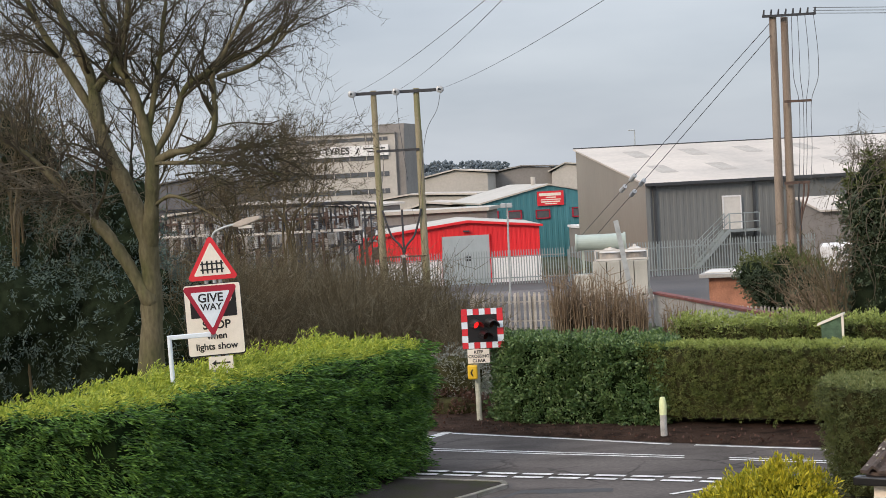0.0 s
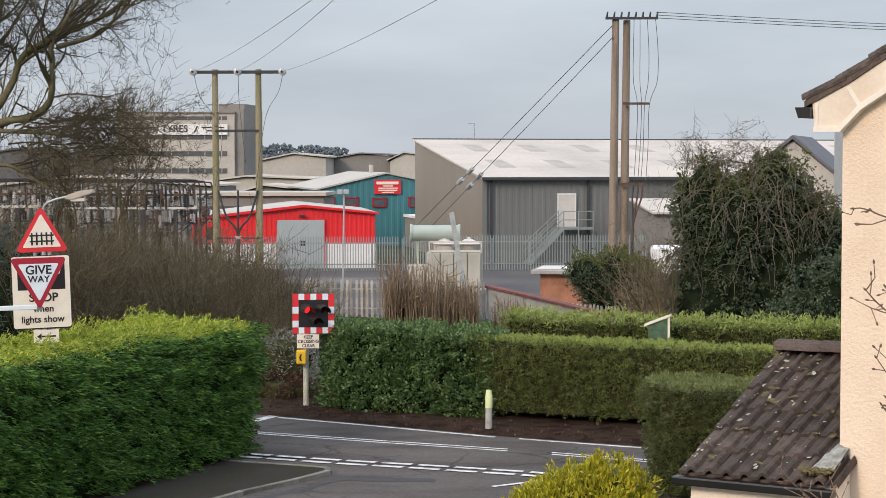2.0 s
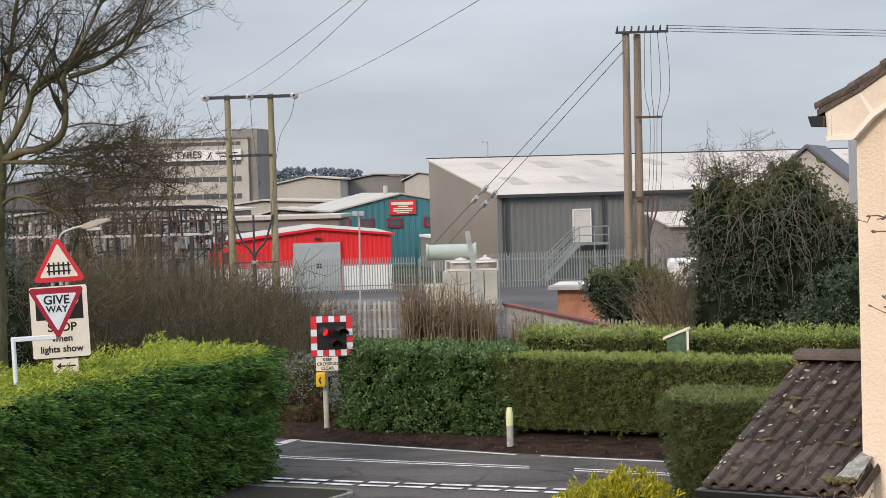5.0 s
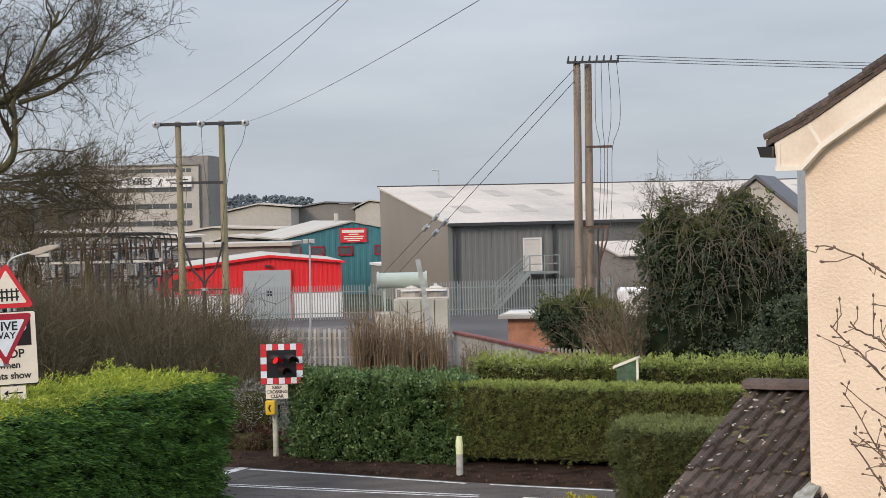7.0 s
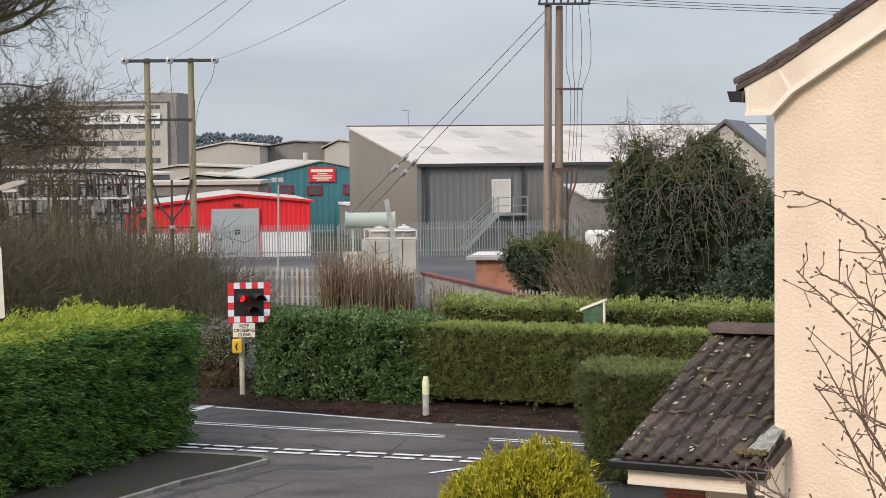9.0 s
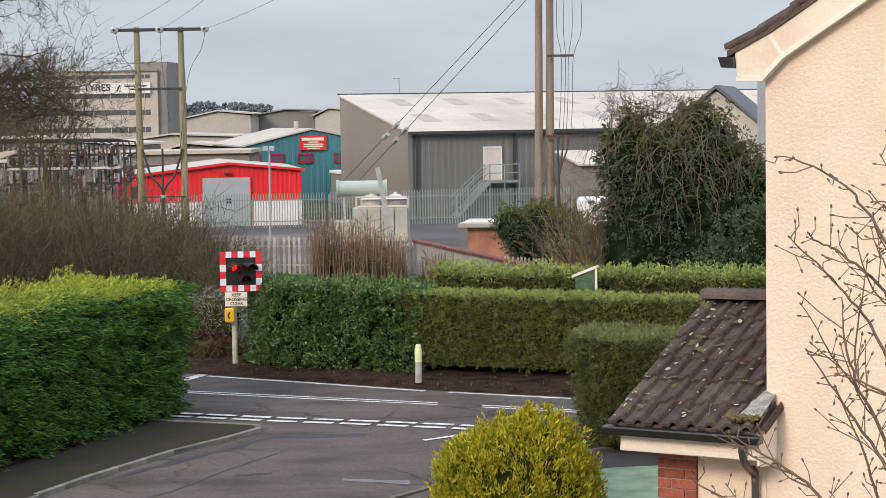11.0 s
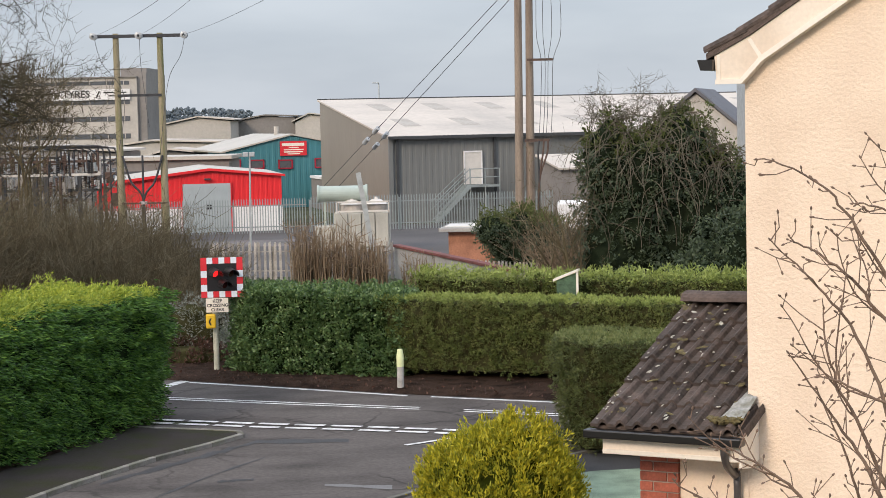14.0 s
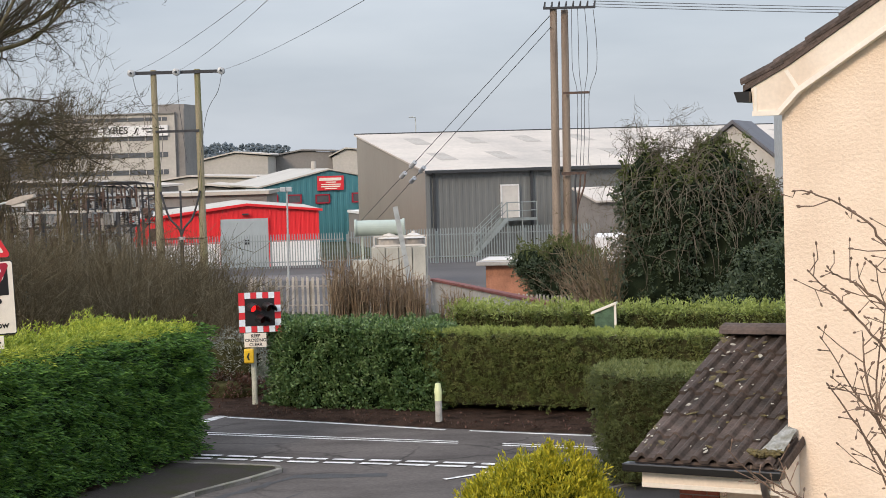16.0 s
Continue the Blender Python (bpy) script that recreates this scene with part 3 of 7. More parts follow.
tagged(mesh_from("ground", gv, gf, M_GRASS), "rough grassy ground that reaches the horizon", "ground", kind="structure")


def lerp_line(line, x):
    for (x0, y0), (x1, y1) in zip(line, line[1:]):
        if x <= x1:
            break
    return y0 + (y1 - y0) * (x - x0) / (x1 - x0)


FAR = [(-40, 66.0), (-5.87, 47.92), (-3.07, 46.3), (-0.44, 44.7), (2.99, 43.07), (40, 27.0)]
MID = [(-40, 60.0), (-6.06, 45.16), (-3.05, 43.85), (0.0, 42.59), (2.86, 41.24), (40, 24.0)]
NEAR = [(-40, 55.0), (-5.99, 41.93), (-3.68, 41.01), (-1.82, 40.4), (0.35, 39.6), (40, 21.5)]


def strip(name, rows, material, label, category, kind="structure", thick=0.0):
    """A sheet between two polylines of the same number of points; rows of ((x, y, z), (x, y, z))."""
    v = [p for r in rows for p in r]
    f = [(2 * i, 2 * i + 1, 2 * i + 3, 2 * i + 2) for i in range(len(rows) - 1)]
    return tagged(mesh_from(name, v, f, material), label, category, kind=kind)


sx = [-40, -20, -10, -6, -4, -2, 0, 2, 4, 8, 16, 24]
strip("road", [((x, lerp_line(FAR, x) + 0.25, ground_z(lerp_line(FAR, x)) + 0.022), (x, lerp_line(NEAR, x) - 0.1, ground_z(lerp_line(NEAR, x)) + 0.022)) for x in sx],
      M_ASPHALT, "worn grey asphalt main road across the junction", "road")
# side road from the junction up to the house
LEFT = [(-9.3, 13), (-9.0, 24), (-7.9, 29.5), (-7.02, 32.49), (-6.42, 34.07), (-5.23, 36.66), (-4.29, 38.17), (-3.75, 39.22), (-3.85, 39.62), (-4.71, 39.98), (-5.72, 40.32), (-7.0, 40.9)]
RIGHT = [(-3.9, 24), (-2.3, 29.6), (-0.81, 31.89), (-0.13, 32.81), (0.9, 34.0), (2.0, 35.2), (3.2, 36.4), (6.0, 37.6), (9.0, 37.4)]
side_rows = []
for y in (10, 13, 16, 20, 24, 28, 31, 33, 35, 37, 38.5, 40.2, 41.2):
    side_rows.append(((-13.0, y, ground_z(y) + 0.012), (6.0 if y > 36 else 2.5, y, ground_z(y) + 0.012)))
strip("side_road", side_rows, M_ASPHALT, "patched grey asphalt side road meeting the main road", "road")

# raised pavement beside the tall hedge, with its kerb stones
hedge_side = [(-14.0, 13), (-14.0, 24), (-14.0, 29.5), (-13.0, 32.5), (-11.0, 34.1), (-9.4, 36.7), (-8.2, 38.2), (-7.6, 39.2), (-7.5, 39.7), (-7.4, 40.1), (-7.3, 40.5), (-7.2, 40.95)]
strip("pavement", [((*b, ground_z(b[1]) + 0.085), (*a, ground_z(a[1]) + 0.085)) for a, b in zip(LEFT, hedge_side)],
      M_PAVE, "dark mossy asphalt pavement below the tall hedge", "pavement")


def kerb_line(name, line, label, z=0.10, width=0.13, length=0.9):
    root = thing(name, Matrix.Identity(4), label, "kerb", kind="structure")
    me = None
    for (x0, y0), (x1, y1) in zip(line, line[1:]):
        ln = math.hypot(x1 - x0, y1 - y0)
        k = max(1, round(ln / length))
        for i in range(k):
            cx, cy = x0 + (x1 - x0) * (i + 0.5) / k, y0 + (y1 - y0) * (i + 0.5) / k
            if me is None:
                ob = part("kerb_stone", bx(-0.5, 0.5, -width / 2, width / 2, -0.15, z, bevel=0.012), M_KERB, root)
                me = ob.data
            else:
                ob = new("kerb_stone", me)
                ob.parent = root
            tilt = math.degrees(math.atan2(ground_z(y1) - ground_z(y0), ln))
            ob.matrix_world = pose(cx, cy, ground_z(cy), 0, -tilt, math.degrees(math.atan2(y1 - y0, x1 - x0))) @ Matrix.Diagonal((ln / k - 0.012, 1, 1, 1))
    return root


kerb_line("kerb", LEFT[1:], "pale worn concrete kerb along the pavement")
kerb_line("kerb", RIGHT, "pale concrete kerb edging the far side of the road", z=0.06, width=0.11)

# soil strip whose dark tone also stands in for the hedge's foot shadow
strip("hedge_bed", [((*b, 0.10), (*a, 0.10)) for a, b in (((-8.5, 34.2), (-10.6, 34.6)), ((-7.8, 36.0), (-9.6, 36.6)), ((-7.05, 37.9), (-8.8, 38.6)), ((-6.45, 40.0), (-8.0, 40.6)), ((-5.9, 41.3), (-7.4, 42.2)), ((-5.7, 43.0), (-7.2, 43.6)))],
      M_SOIL, "strip of soil at the hedge foot, dark for its shadow too", "flower bed")

# lawn and drive beyond the kerb on the house side
strip("drive", [((-0.1 + 0.0, 33.1, 0.018), (8, 30.9, 0.018)), ((3.1, 36.55, 0.018), (9, 35.7, 0.018)), ((3.4, 37.2, 0.018), (9, 36.9, 0.018))], M_PATCH, "dark tarmac drive behind the clipped hedge", "drive")
strip("lawn", [((0.8, 31.0, 0.03), (9.0, 29.5, 0.03)), ((2.6, 34.1, 0.03), (9.0, 34.6, 0.03)), ((3.2, 34.4, 0.03), (9.0, 35.3, 0.03))], M_LAWN, "pale frosted lawn beside the drive", "lawn")

# bank of soil and leaf litter under the far hedges
bank = []
for x in [-14, -10, -8, -6, -4, -2, 0, 2, 4, 7, 12, 20]:
    yf = lerp_line(FAR, x)
    bank.append((x, yf + 0.22, 0.03))
    bank.append((x + 0.1, yf + 0.7, 0.13 + 0.03 * math.sin(x * 2.1)))
    bank.append((x + 0.3, yf + 7.5, 0.24 + 0.04 * math.sin(x * 1.3)))
k = len(bank) // 3
bf = [(3 * i + r, 3 * i + r + 1, 3 * i + r + 4, 3 * i + r + 3) for i in range(k - 1) for r in (0, 1)]
tagged(mesh_from("verge", bank, [f[::-1] for f in bf], M_SOIL, smooth=True), "brown bank of soil and dead leaves below the hedge", "verge", kind="structure")
rng = np.random.default_rng(5)
lx = rng.uniform(-7, 5, 420)
lp = np.array([(x, lerp_line(FAR, x) + 0.25 + rng.uniform(0, 2.0) ** 1.3, 0.13) for x in lx])
V, F = leaves(lp, np.repeat([[0, 0, 1.0]], len(lp), 0), rng, 0.09, 0.025, out=0.2, up=0.05, jitter=0.6, count=1)
tagged(mesh_from("leaf_litter", V, F, M_DEADLEAF), "scattered dead brown leaves along the verge", "leaf litter", kind="stuff")


# ---- road markings ----
def mark(bm, p, q, width, z=0.028, taper=0.0):
    (x0, y0), (x1, y1) = p, q
    d = Vector((x1 - x0, y1 - y0)).normalized()
    n = Vector((-d.y, d.x)) * width / 2
    vs = [bm.verts.new((x, y, max(z, ground_z(y) + 0.02))) for x, y in ((x0 - n.x, y0 - n.y), (x1 - n.x, y1 - n.y), (x1 + n.x, y1 + n.y), (x0 + n.x, y0 + n.y))]
    f = bm.faces.new(vs)
    if f.normal.z < 0 or (vs[1].co - vs[0].co).cross(vs[2].co - vs[0].co).z < 0:
        f.normal_flip()


def line_bits(line, xa, xb, step, off=0.0):
    x = xa
    while x < xb:
        yield (x, lerp_line(line, x) + off), (min(x + step, xb), lerp_line(line, min(x + step, xb)) + off)
        x += step


markings = thing("road_marking", Matrix.Identity(4), "white painted lines on the junction, partly worn", "road marking", kind="structure")
bm = bmesh.new()
for a, b in [((-11, 50.7), (-6.9, 48.45)), ((-5.87, 47.92), (-3.07, 46.3)), ((-3.07, 46.3), (-0.30, 44.62)), ((0.27, 44.36), (2.99, 43.07)), ((2.99, 43.07), (16, 37.4))]:
    mark(bm, a, b, 0.15)
part("edge_line", bm, M_LINE, markings)
for off, gaps in ((0.14, (-0.15, 0.5)), (-0.14, (0.3, 0.7))):
    bm = bmesh.new()
    for p, q in line_bits(MID, -14.0, 14.0, 1.0, off):
        if not (gaps[0] - 0.5 < p[0] < gaps[1] - 0.4):
            mark(bm, p, q, 0.10)
    part("centre_line", bm, M_LINE, markings)
for row, (x0, off) in enumerate(((-6.72, 0.0), (-6.1, -0.45))):
    for i in range(12):
        x = x0 + 0.80 * i
        if x > 3.0:
            break
        bm = bmesh.new()
        mark(bm, (x, lerp_line(NEAR, x) + off), (x + 0.66, lerp_line(NEAR, x + 0.66) + off), 0.19)
        part("give_way_dash", bm, M_LINE, markings)
bm = bmesh.new()
mark(bm, (-6.75, 46.4), (-5.66, 49.1), 0.30)
part("stop_line", bm, M_LINE, markings)
bm = bmesh.new()
mark(bm, (-0.30, 37.72), (1.6, 39.15), 0.13)
part("edge_line", bm, M_LINE, markings)

# wear on the side road: dark seams, patches
def seam(name, pts, width, material, label):
    rr = random.Random(len(pts) + int(width * 100))
    rows = []
    for (x0, y0), (x1, y1) in zip(pts, pts[1:]):
        for i in range(8):
            t = i / 8
            x, y = x0 + (x1 - x0) * t, y0 + (y1 - y0) * t
            w = width * rr.uniform(0.4, 1.3)
            rows.append(((x, y + w + rr.uniform(-0.05, 0.05), ground_z(y + w) + 0.017), (x, y - w, ground_z(y - w) + 0.017)))
    strip(name, rows, material, label, "road patch")


seam("tar_seam", [(-6.0, 31.0), (-4.71, 32.9), (-3.9, 35.0), (-2.95, 37.0)], 0.09, M_PATCH, "dark tar seam in the side road")
seam("worn_patch", [(-5.9, 34.4), (-4.4, 36.9), (-3.4, 38.6), (-1.2, 38.5)], 0.28, M_PATCH, "dark damp strip along the kerb")
seam("pale_patch", [(-1.75, 33.75), (-0.35, 33.3)], 0.16, M_PATCH_PALE, "pale filled patch in the road")
seam("worn_patch", [(-3.75, 34.3), (-3.0, 34.5)], 0.12, M_PATCH, "dark worn spot in the road")
seam("worn_patch", [(-2.6, 42.0), (0.6, 41.1)], 0.10, M_PATCH, "dark worn strip on the main road")
seam("worn_patch", [(-0.4, 43.3), (1.9, 42.4)], 0.10, M_PATCH, "dark worn strip on the main road")


# ---- hedges and bushes ----
hedge("tall_hedge",
      [(-16, 30.8), (-9.4, 31.6), (-7.9, 35.75), (-6.75, 38.7), (-6.1, 40.9), (-6.05, 42.7), (-8.9, 44.8), (-9.6, 41.2), (-11.1, 37.0), (-12.4, 33.2), (-16, 33.0)],
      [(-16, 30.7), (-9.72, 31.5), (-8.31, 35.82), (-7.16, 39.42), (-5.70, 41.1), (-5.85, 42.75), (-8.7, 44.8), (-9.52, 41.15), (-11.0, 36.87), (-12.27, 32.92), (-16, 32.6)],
      0.05, 2.84, "tall clipped green conifer hedge with sunlit golden tips on top", M_CONIFER, M_SUNLIT_TIP, 11, density=66, top_density=56, per=36, reach=0.34,
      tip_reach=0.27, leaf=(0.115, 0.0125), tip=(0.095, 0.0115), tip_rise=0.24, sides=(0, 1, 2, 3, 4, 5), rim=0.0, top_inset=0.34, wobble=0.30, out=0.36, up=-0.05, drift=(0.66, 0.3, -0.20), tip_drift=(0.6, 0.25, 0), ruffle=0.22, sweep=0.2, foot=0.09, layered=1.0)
hedge("laurel_hedge",
      [(-5.1, 50.0), (-4.55, 48.95), (-1.0, 47.1), (-0.5, 46.95), (-0.4, 48.6), (-4.6, 50.8)],
      [(-5.0, 50.1), (-4.3, 49.0), (-1.0, 47.45), (-0.3, 47.2), (-0.2, 48.9), (-4.6, 51.0)],
      0.02, 2.2, "dense glossy green laurel hedge beside the road", M_LAUREL, M_LAUREL, 12, density=130, top_density=110, per=14, reach=0.2, tip_reach=0.22,
      leaf=(0.085, 0.024), tip=(0.085, 0.022), sides=(0, 1, 2, 3), wobble=0.26, out=0.6, up=0.1)
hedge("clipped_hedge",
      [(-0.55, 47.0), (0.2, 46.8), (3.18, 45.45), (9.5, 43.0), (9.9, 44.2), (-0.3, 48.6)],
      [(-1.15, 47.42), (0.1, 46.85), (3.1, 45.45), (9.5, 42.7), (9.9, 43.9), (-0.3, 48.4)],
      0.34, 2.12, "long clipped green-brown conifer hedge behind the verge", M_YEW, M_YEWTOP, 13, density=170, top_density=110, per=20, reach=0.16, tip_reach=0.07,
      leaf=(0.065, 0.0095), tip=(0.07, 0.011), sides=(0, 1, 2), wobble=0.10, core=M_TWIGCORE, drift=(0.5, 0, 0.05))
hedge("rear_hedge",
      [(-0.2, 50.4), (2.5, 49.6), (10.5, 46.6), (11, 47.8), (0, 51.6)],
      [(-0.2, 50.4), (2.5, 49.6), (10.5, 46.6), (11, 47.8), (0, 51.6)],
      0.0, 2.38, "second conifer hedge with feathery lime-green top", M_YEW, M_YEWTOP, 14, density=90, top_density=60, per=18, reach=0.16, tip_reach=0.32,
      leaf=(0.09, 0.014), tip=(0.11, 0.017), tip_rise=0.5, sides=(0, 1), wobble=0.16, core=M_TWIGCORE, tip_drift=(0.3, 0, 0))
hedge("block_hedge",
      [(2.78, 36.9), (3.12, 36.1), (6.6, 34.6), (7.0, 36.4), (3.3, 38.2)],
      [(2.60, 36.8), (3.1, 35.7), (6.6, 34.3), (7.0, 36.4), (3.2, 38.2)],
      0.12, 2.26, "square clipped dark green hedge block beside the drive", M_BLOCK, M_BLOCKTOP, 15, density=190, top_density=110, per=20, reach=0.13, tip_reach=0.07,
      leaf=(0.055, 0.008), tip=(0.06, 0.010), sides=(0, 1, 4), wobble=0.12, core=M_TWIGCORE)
mound("golden_conifer", [((0.83, 20.0, 2.15), (0.88, 0.88, 1.02)), ((1.05, 20.0, 2.75), (0.42, 0.45, 0.52)), ((0.45, 19.9, 2.6), (0.42, 0.4, 0.42))], "rounded golden-green dwarf conifer in the garden", M_GOLDBUSH, 21, 2500, (0.06, 0.0095), core=M_GOLDCORE,
      up=0.9, lump=0.12, out=0.55, jitter=0.28, per=26, reach=0.17, spread=0.35, floor=1.15)
mound("grey_shrub", [((-6.35, 52.2, 0.9), (1.1, 0.6, 0.8))], "low grey-green shrub beside the crossing", M_LAVENDER, 22, 330, (0.12, 0.014), core=M_TWIGCORE, up=0.2, reach=0.25)
mound("bramble", [((-6.3, 51.3, 0.2), (1.1, 0.6, 0.42))], "red-brown winter bramble on the bank", M_DEADLEAF, 23, 300, (0.10, 0.02), core=M_TWIGCORE, up=0.1, reach=0.22)
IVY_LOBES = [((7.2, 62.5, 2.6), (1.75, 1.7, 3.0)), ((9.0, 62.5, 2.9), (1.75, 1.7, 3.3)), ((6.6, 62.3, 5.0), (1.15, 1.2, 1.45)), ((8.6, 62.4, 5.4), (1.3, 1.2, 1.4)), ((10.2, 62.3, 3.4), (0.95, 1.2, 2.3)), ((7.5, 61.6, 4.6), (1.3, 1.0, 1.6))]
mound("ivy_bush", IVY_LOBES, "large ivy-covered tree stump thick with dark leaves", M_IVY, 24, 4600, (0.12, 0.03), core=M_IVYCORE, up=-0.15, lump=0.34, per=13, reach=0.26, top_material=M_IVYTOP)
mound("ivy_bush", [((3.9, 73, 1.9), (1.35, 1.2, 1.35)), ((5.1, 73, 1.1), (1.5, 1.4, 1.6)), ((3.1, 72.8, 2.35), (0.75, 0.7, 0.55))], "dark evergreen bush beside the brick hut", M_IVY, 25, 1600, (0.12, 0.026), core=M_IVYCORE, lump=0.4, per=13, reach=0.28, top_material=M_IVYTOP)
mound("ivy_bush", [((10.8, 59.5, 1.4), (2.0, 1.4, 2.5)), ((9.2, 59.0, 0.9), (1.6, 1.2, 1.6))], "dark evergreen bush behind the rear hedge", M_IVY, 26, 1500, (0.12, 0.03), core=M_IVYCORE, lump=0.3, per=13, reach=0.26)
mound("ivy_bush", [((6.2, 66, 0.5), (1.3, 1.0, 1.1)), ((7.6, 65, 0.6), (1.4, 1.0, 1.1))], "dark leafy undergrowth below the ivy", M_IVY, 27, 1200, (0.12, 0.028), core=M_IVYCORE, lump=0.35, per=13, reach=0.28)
mound("conifer_tree", [((-21.5, 58.5, 2.4), (3.6, 2.0, 3.2)), ((-18.0, 58.8, 2.2), (2.6, 1.8, 3.0)), ((-20.3, 59.5, 5.2), (2.6, 1.6, 2.4)), ((-16.1, 59.3, 1.8), (2.2, 1.6, 2.6)), ((-21.8, 59.8, 7.6), (2.2, 1.4, 2.2)), ((-18.4, 59.6, 5.6), (1.8, 1.3, 2.2))], "dark conifer mass behind the bare tree, blued by painted haze", M_HAZED_TREE, 30, 4200, (0.16, 0.02),
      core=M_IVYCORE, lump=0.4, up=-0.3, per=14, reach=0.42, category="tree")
# bare vines and twigs over the ivy
vine = thing("ivy_vines", Matrix.Identity(4), "pale bare vines hanging over the ivy bush", "vines")
rng = np.random.default_rng(90)
vb, vt = [], {}
for k in range(270):
    c, r = IVY_LOBES[int(rng.choice([2, 3, 4, 5, 1, 0]))]
    a, e = rng.uniform(-2.9, -0.2), rng.uniform(0.15, 1.2)
    p = np.array(c) + np.array(r) * 1.04 * np.array([math.cos(a) * math.cos(e), math.sin(a) * math.cos(e), math.sin(e)])
    d = np.array([rng.normal(0, 0.5), -0.35, rng.uniform(0.0, 0.6)])
    pts = [p]
    for i in range(7):
        d = unit(d + rng.normal(0, 0.22, 3) + [0, 0, -0.33])
        pts.append(pts[-1] + d * rng.uniform(0.14, 0.36))
    vb.append((pts, np.linspace(0.016, 0.006, 8)))
V, F = tubes(vb, 4)
tagged(mesh_from("vine", V, F, M_VINE, vine), kind="stuff")
for k in range(54):
    x = rng.uniform(5.4, 8.6)
    grow((x, 62.3, 6.2 + rng.normal(0, 0.2)), (rng.normal(0, 0.5), rng.normal(0, 0.2), 0.9), rng.uniform(0.6, 1.3), 0.013, 2, rng, vt, kids=5, spread=0.9, lift=-0.04)
for k in range(16):
    grow((5.9 + rng.normal(0, 0.3), 62.0, rng.uniform(2.0, 5.6)), (-1, rng.normal(0, 0.3), rng.uniform(-0.1, 0.7)), rng.uniform(0.8, 1.7), 0.014, 2, rng, vt, kids=4, spread=0.9, lift=-0.03, droop=0.2)
V, F = tubes(vt[2] + vt[1] + vt[0], 3)
tagged(mesh_from("bare_twig", V, F, M_VINE, vine), kind="stuff")


# ---- the bare tree ----
def smooth_line(pts, k=5):
    P = np.asarray(pts, float)
    n = len(P)
    out = []
    for i in range(n - 1):
        p0, p1, p2, p3 = P[max(i - 1, 0)], P[i], P[i + 1], P[min(i + 2, n - 1)]
        for j in range(k):
            t = j / k
            out.append(0.5 * ((2 * p1) + (p2 - p0) * t + (2 * p0 - 5 * p1 + 4 * p2 - p3) * t * t + (3 * p1 - p0 - 3 * p2 + p3) * t ** 3))
    out.append(P[-1])
    return np.array(out)


bare = thing("bare_tree", Matrix.Identity(4), "large leafless tree with mossy forked trunk behind hedge", "tree")
rng = np.random.default_rng(8)
BOUGHS = [
    ([(-14.3, 50, -0.1), (-14.22, 50, 2.2), (-14.13, 50, 4.2), (-14.2, 50, 5.6), (-14.75, 50, 7.1), (-15.2, 50, 8.2), (-15.45, 50, 9.9), (-16.2, 50, 11.6), (-16.6, 50, 13.4)], 0.36, 0.07),
    ([(-14.15, 50, 5.2), (-14.0, 49.9, 6.3), (-13.94, 49.9, 7.5), (-14.2, 49.9, 8.8), (-14.45, 50, 9.6), (-14.9, 50.1, 10.4), (-15.2, 50.2, 12.5)], 0.22, 0.05),
    ([(-14.15, 49.9, 3.6), (-14.7, 49.8, 4.7), (-15.2, 49.7, 5.6), (-15.8, 49.6, 6.25), (-16.5, 49.4, 7.1), (-17.4, 49.2, 8.0), (-18.6, 49, 8.6)], 0.20, 0.04),
    ([(-13.95, 49.9, 7.4), (-13.3, 49.7, 7.65), (-12.6, 49.6, 7.75), (-12.02, 49.5, 8.2), (-11.9, 49.5, 9.0), (-11.85, 49.5, 9.7), (-11.3, 49.5, 10.6), (-10.6, 49.6, 12.0)], 0.12, 0.04),
    ([(-14.05, 49.9, 8.0), (-13.75, 50.2, 9.3), (-13.5, 50.4, 10.6), (-13.2, 50.5, 12.5)], 0.11, 0.035),
    ([(-13.9, 49.9, 7.6), (-13.3, 50.3, 8.6), (-13.0, 50.4, 9.4), (-12.2, 50.5, 9.9), (-11.0, 50.6, 10.4), (-9.8, 50.6, 11.2)], 0.11, 0.04),
    ([(-15.4, 50, 9.5), (-14.7, 50.3, 10.6), (-14.4, 50.5, 12.4)], 0.13, 0.05),
    ([(-15.2, 50, 8.3), (-16.1, 50.2, 9.8), (-17.0, 50.3, 11.4), (-17.6, 50.4, 13)], 0.14, 0.05),
    ([(-13.8, 49.8, 7.4), (-12.4, 49.4, 7.35), (-11.0, 49.2, 7.2), (-10.2, 49.0, 6.9)], 0.07, 0.02),
    ([(-14.1, 49.9, 6.1), (-13.4, 49.6, 6.5), (-12.6, 49.4, 6.2), (-11.7, 49.2, 5.6)], 0.06, 0.02),
    ([(-11.9, 49.5, 9.6), (-10.9, 49.6, 9.9), (-10.3, 49.7, 10.4), (-9.7, 49.8, 11.0)], 0.07, 0.02),
]
woody, finer = [], {}
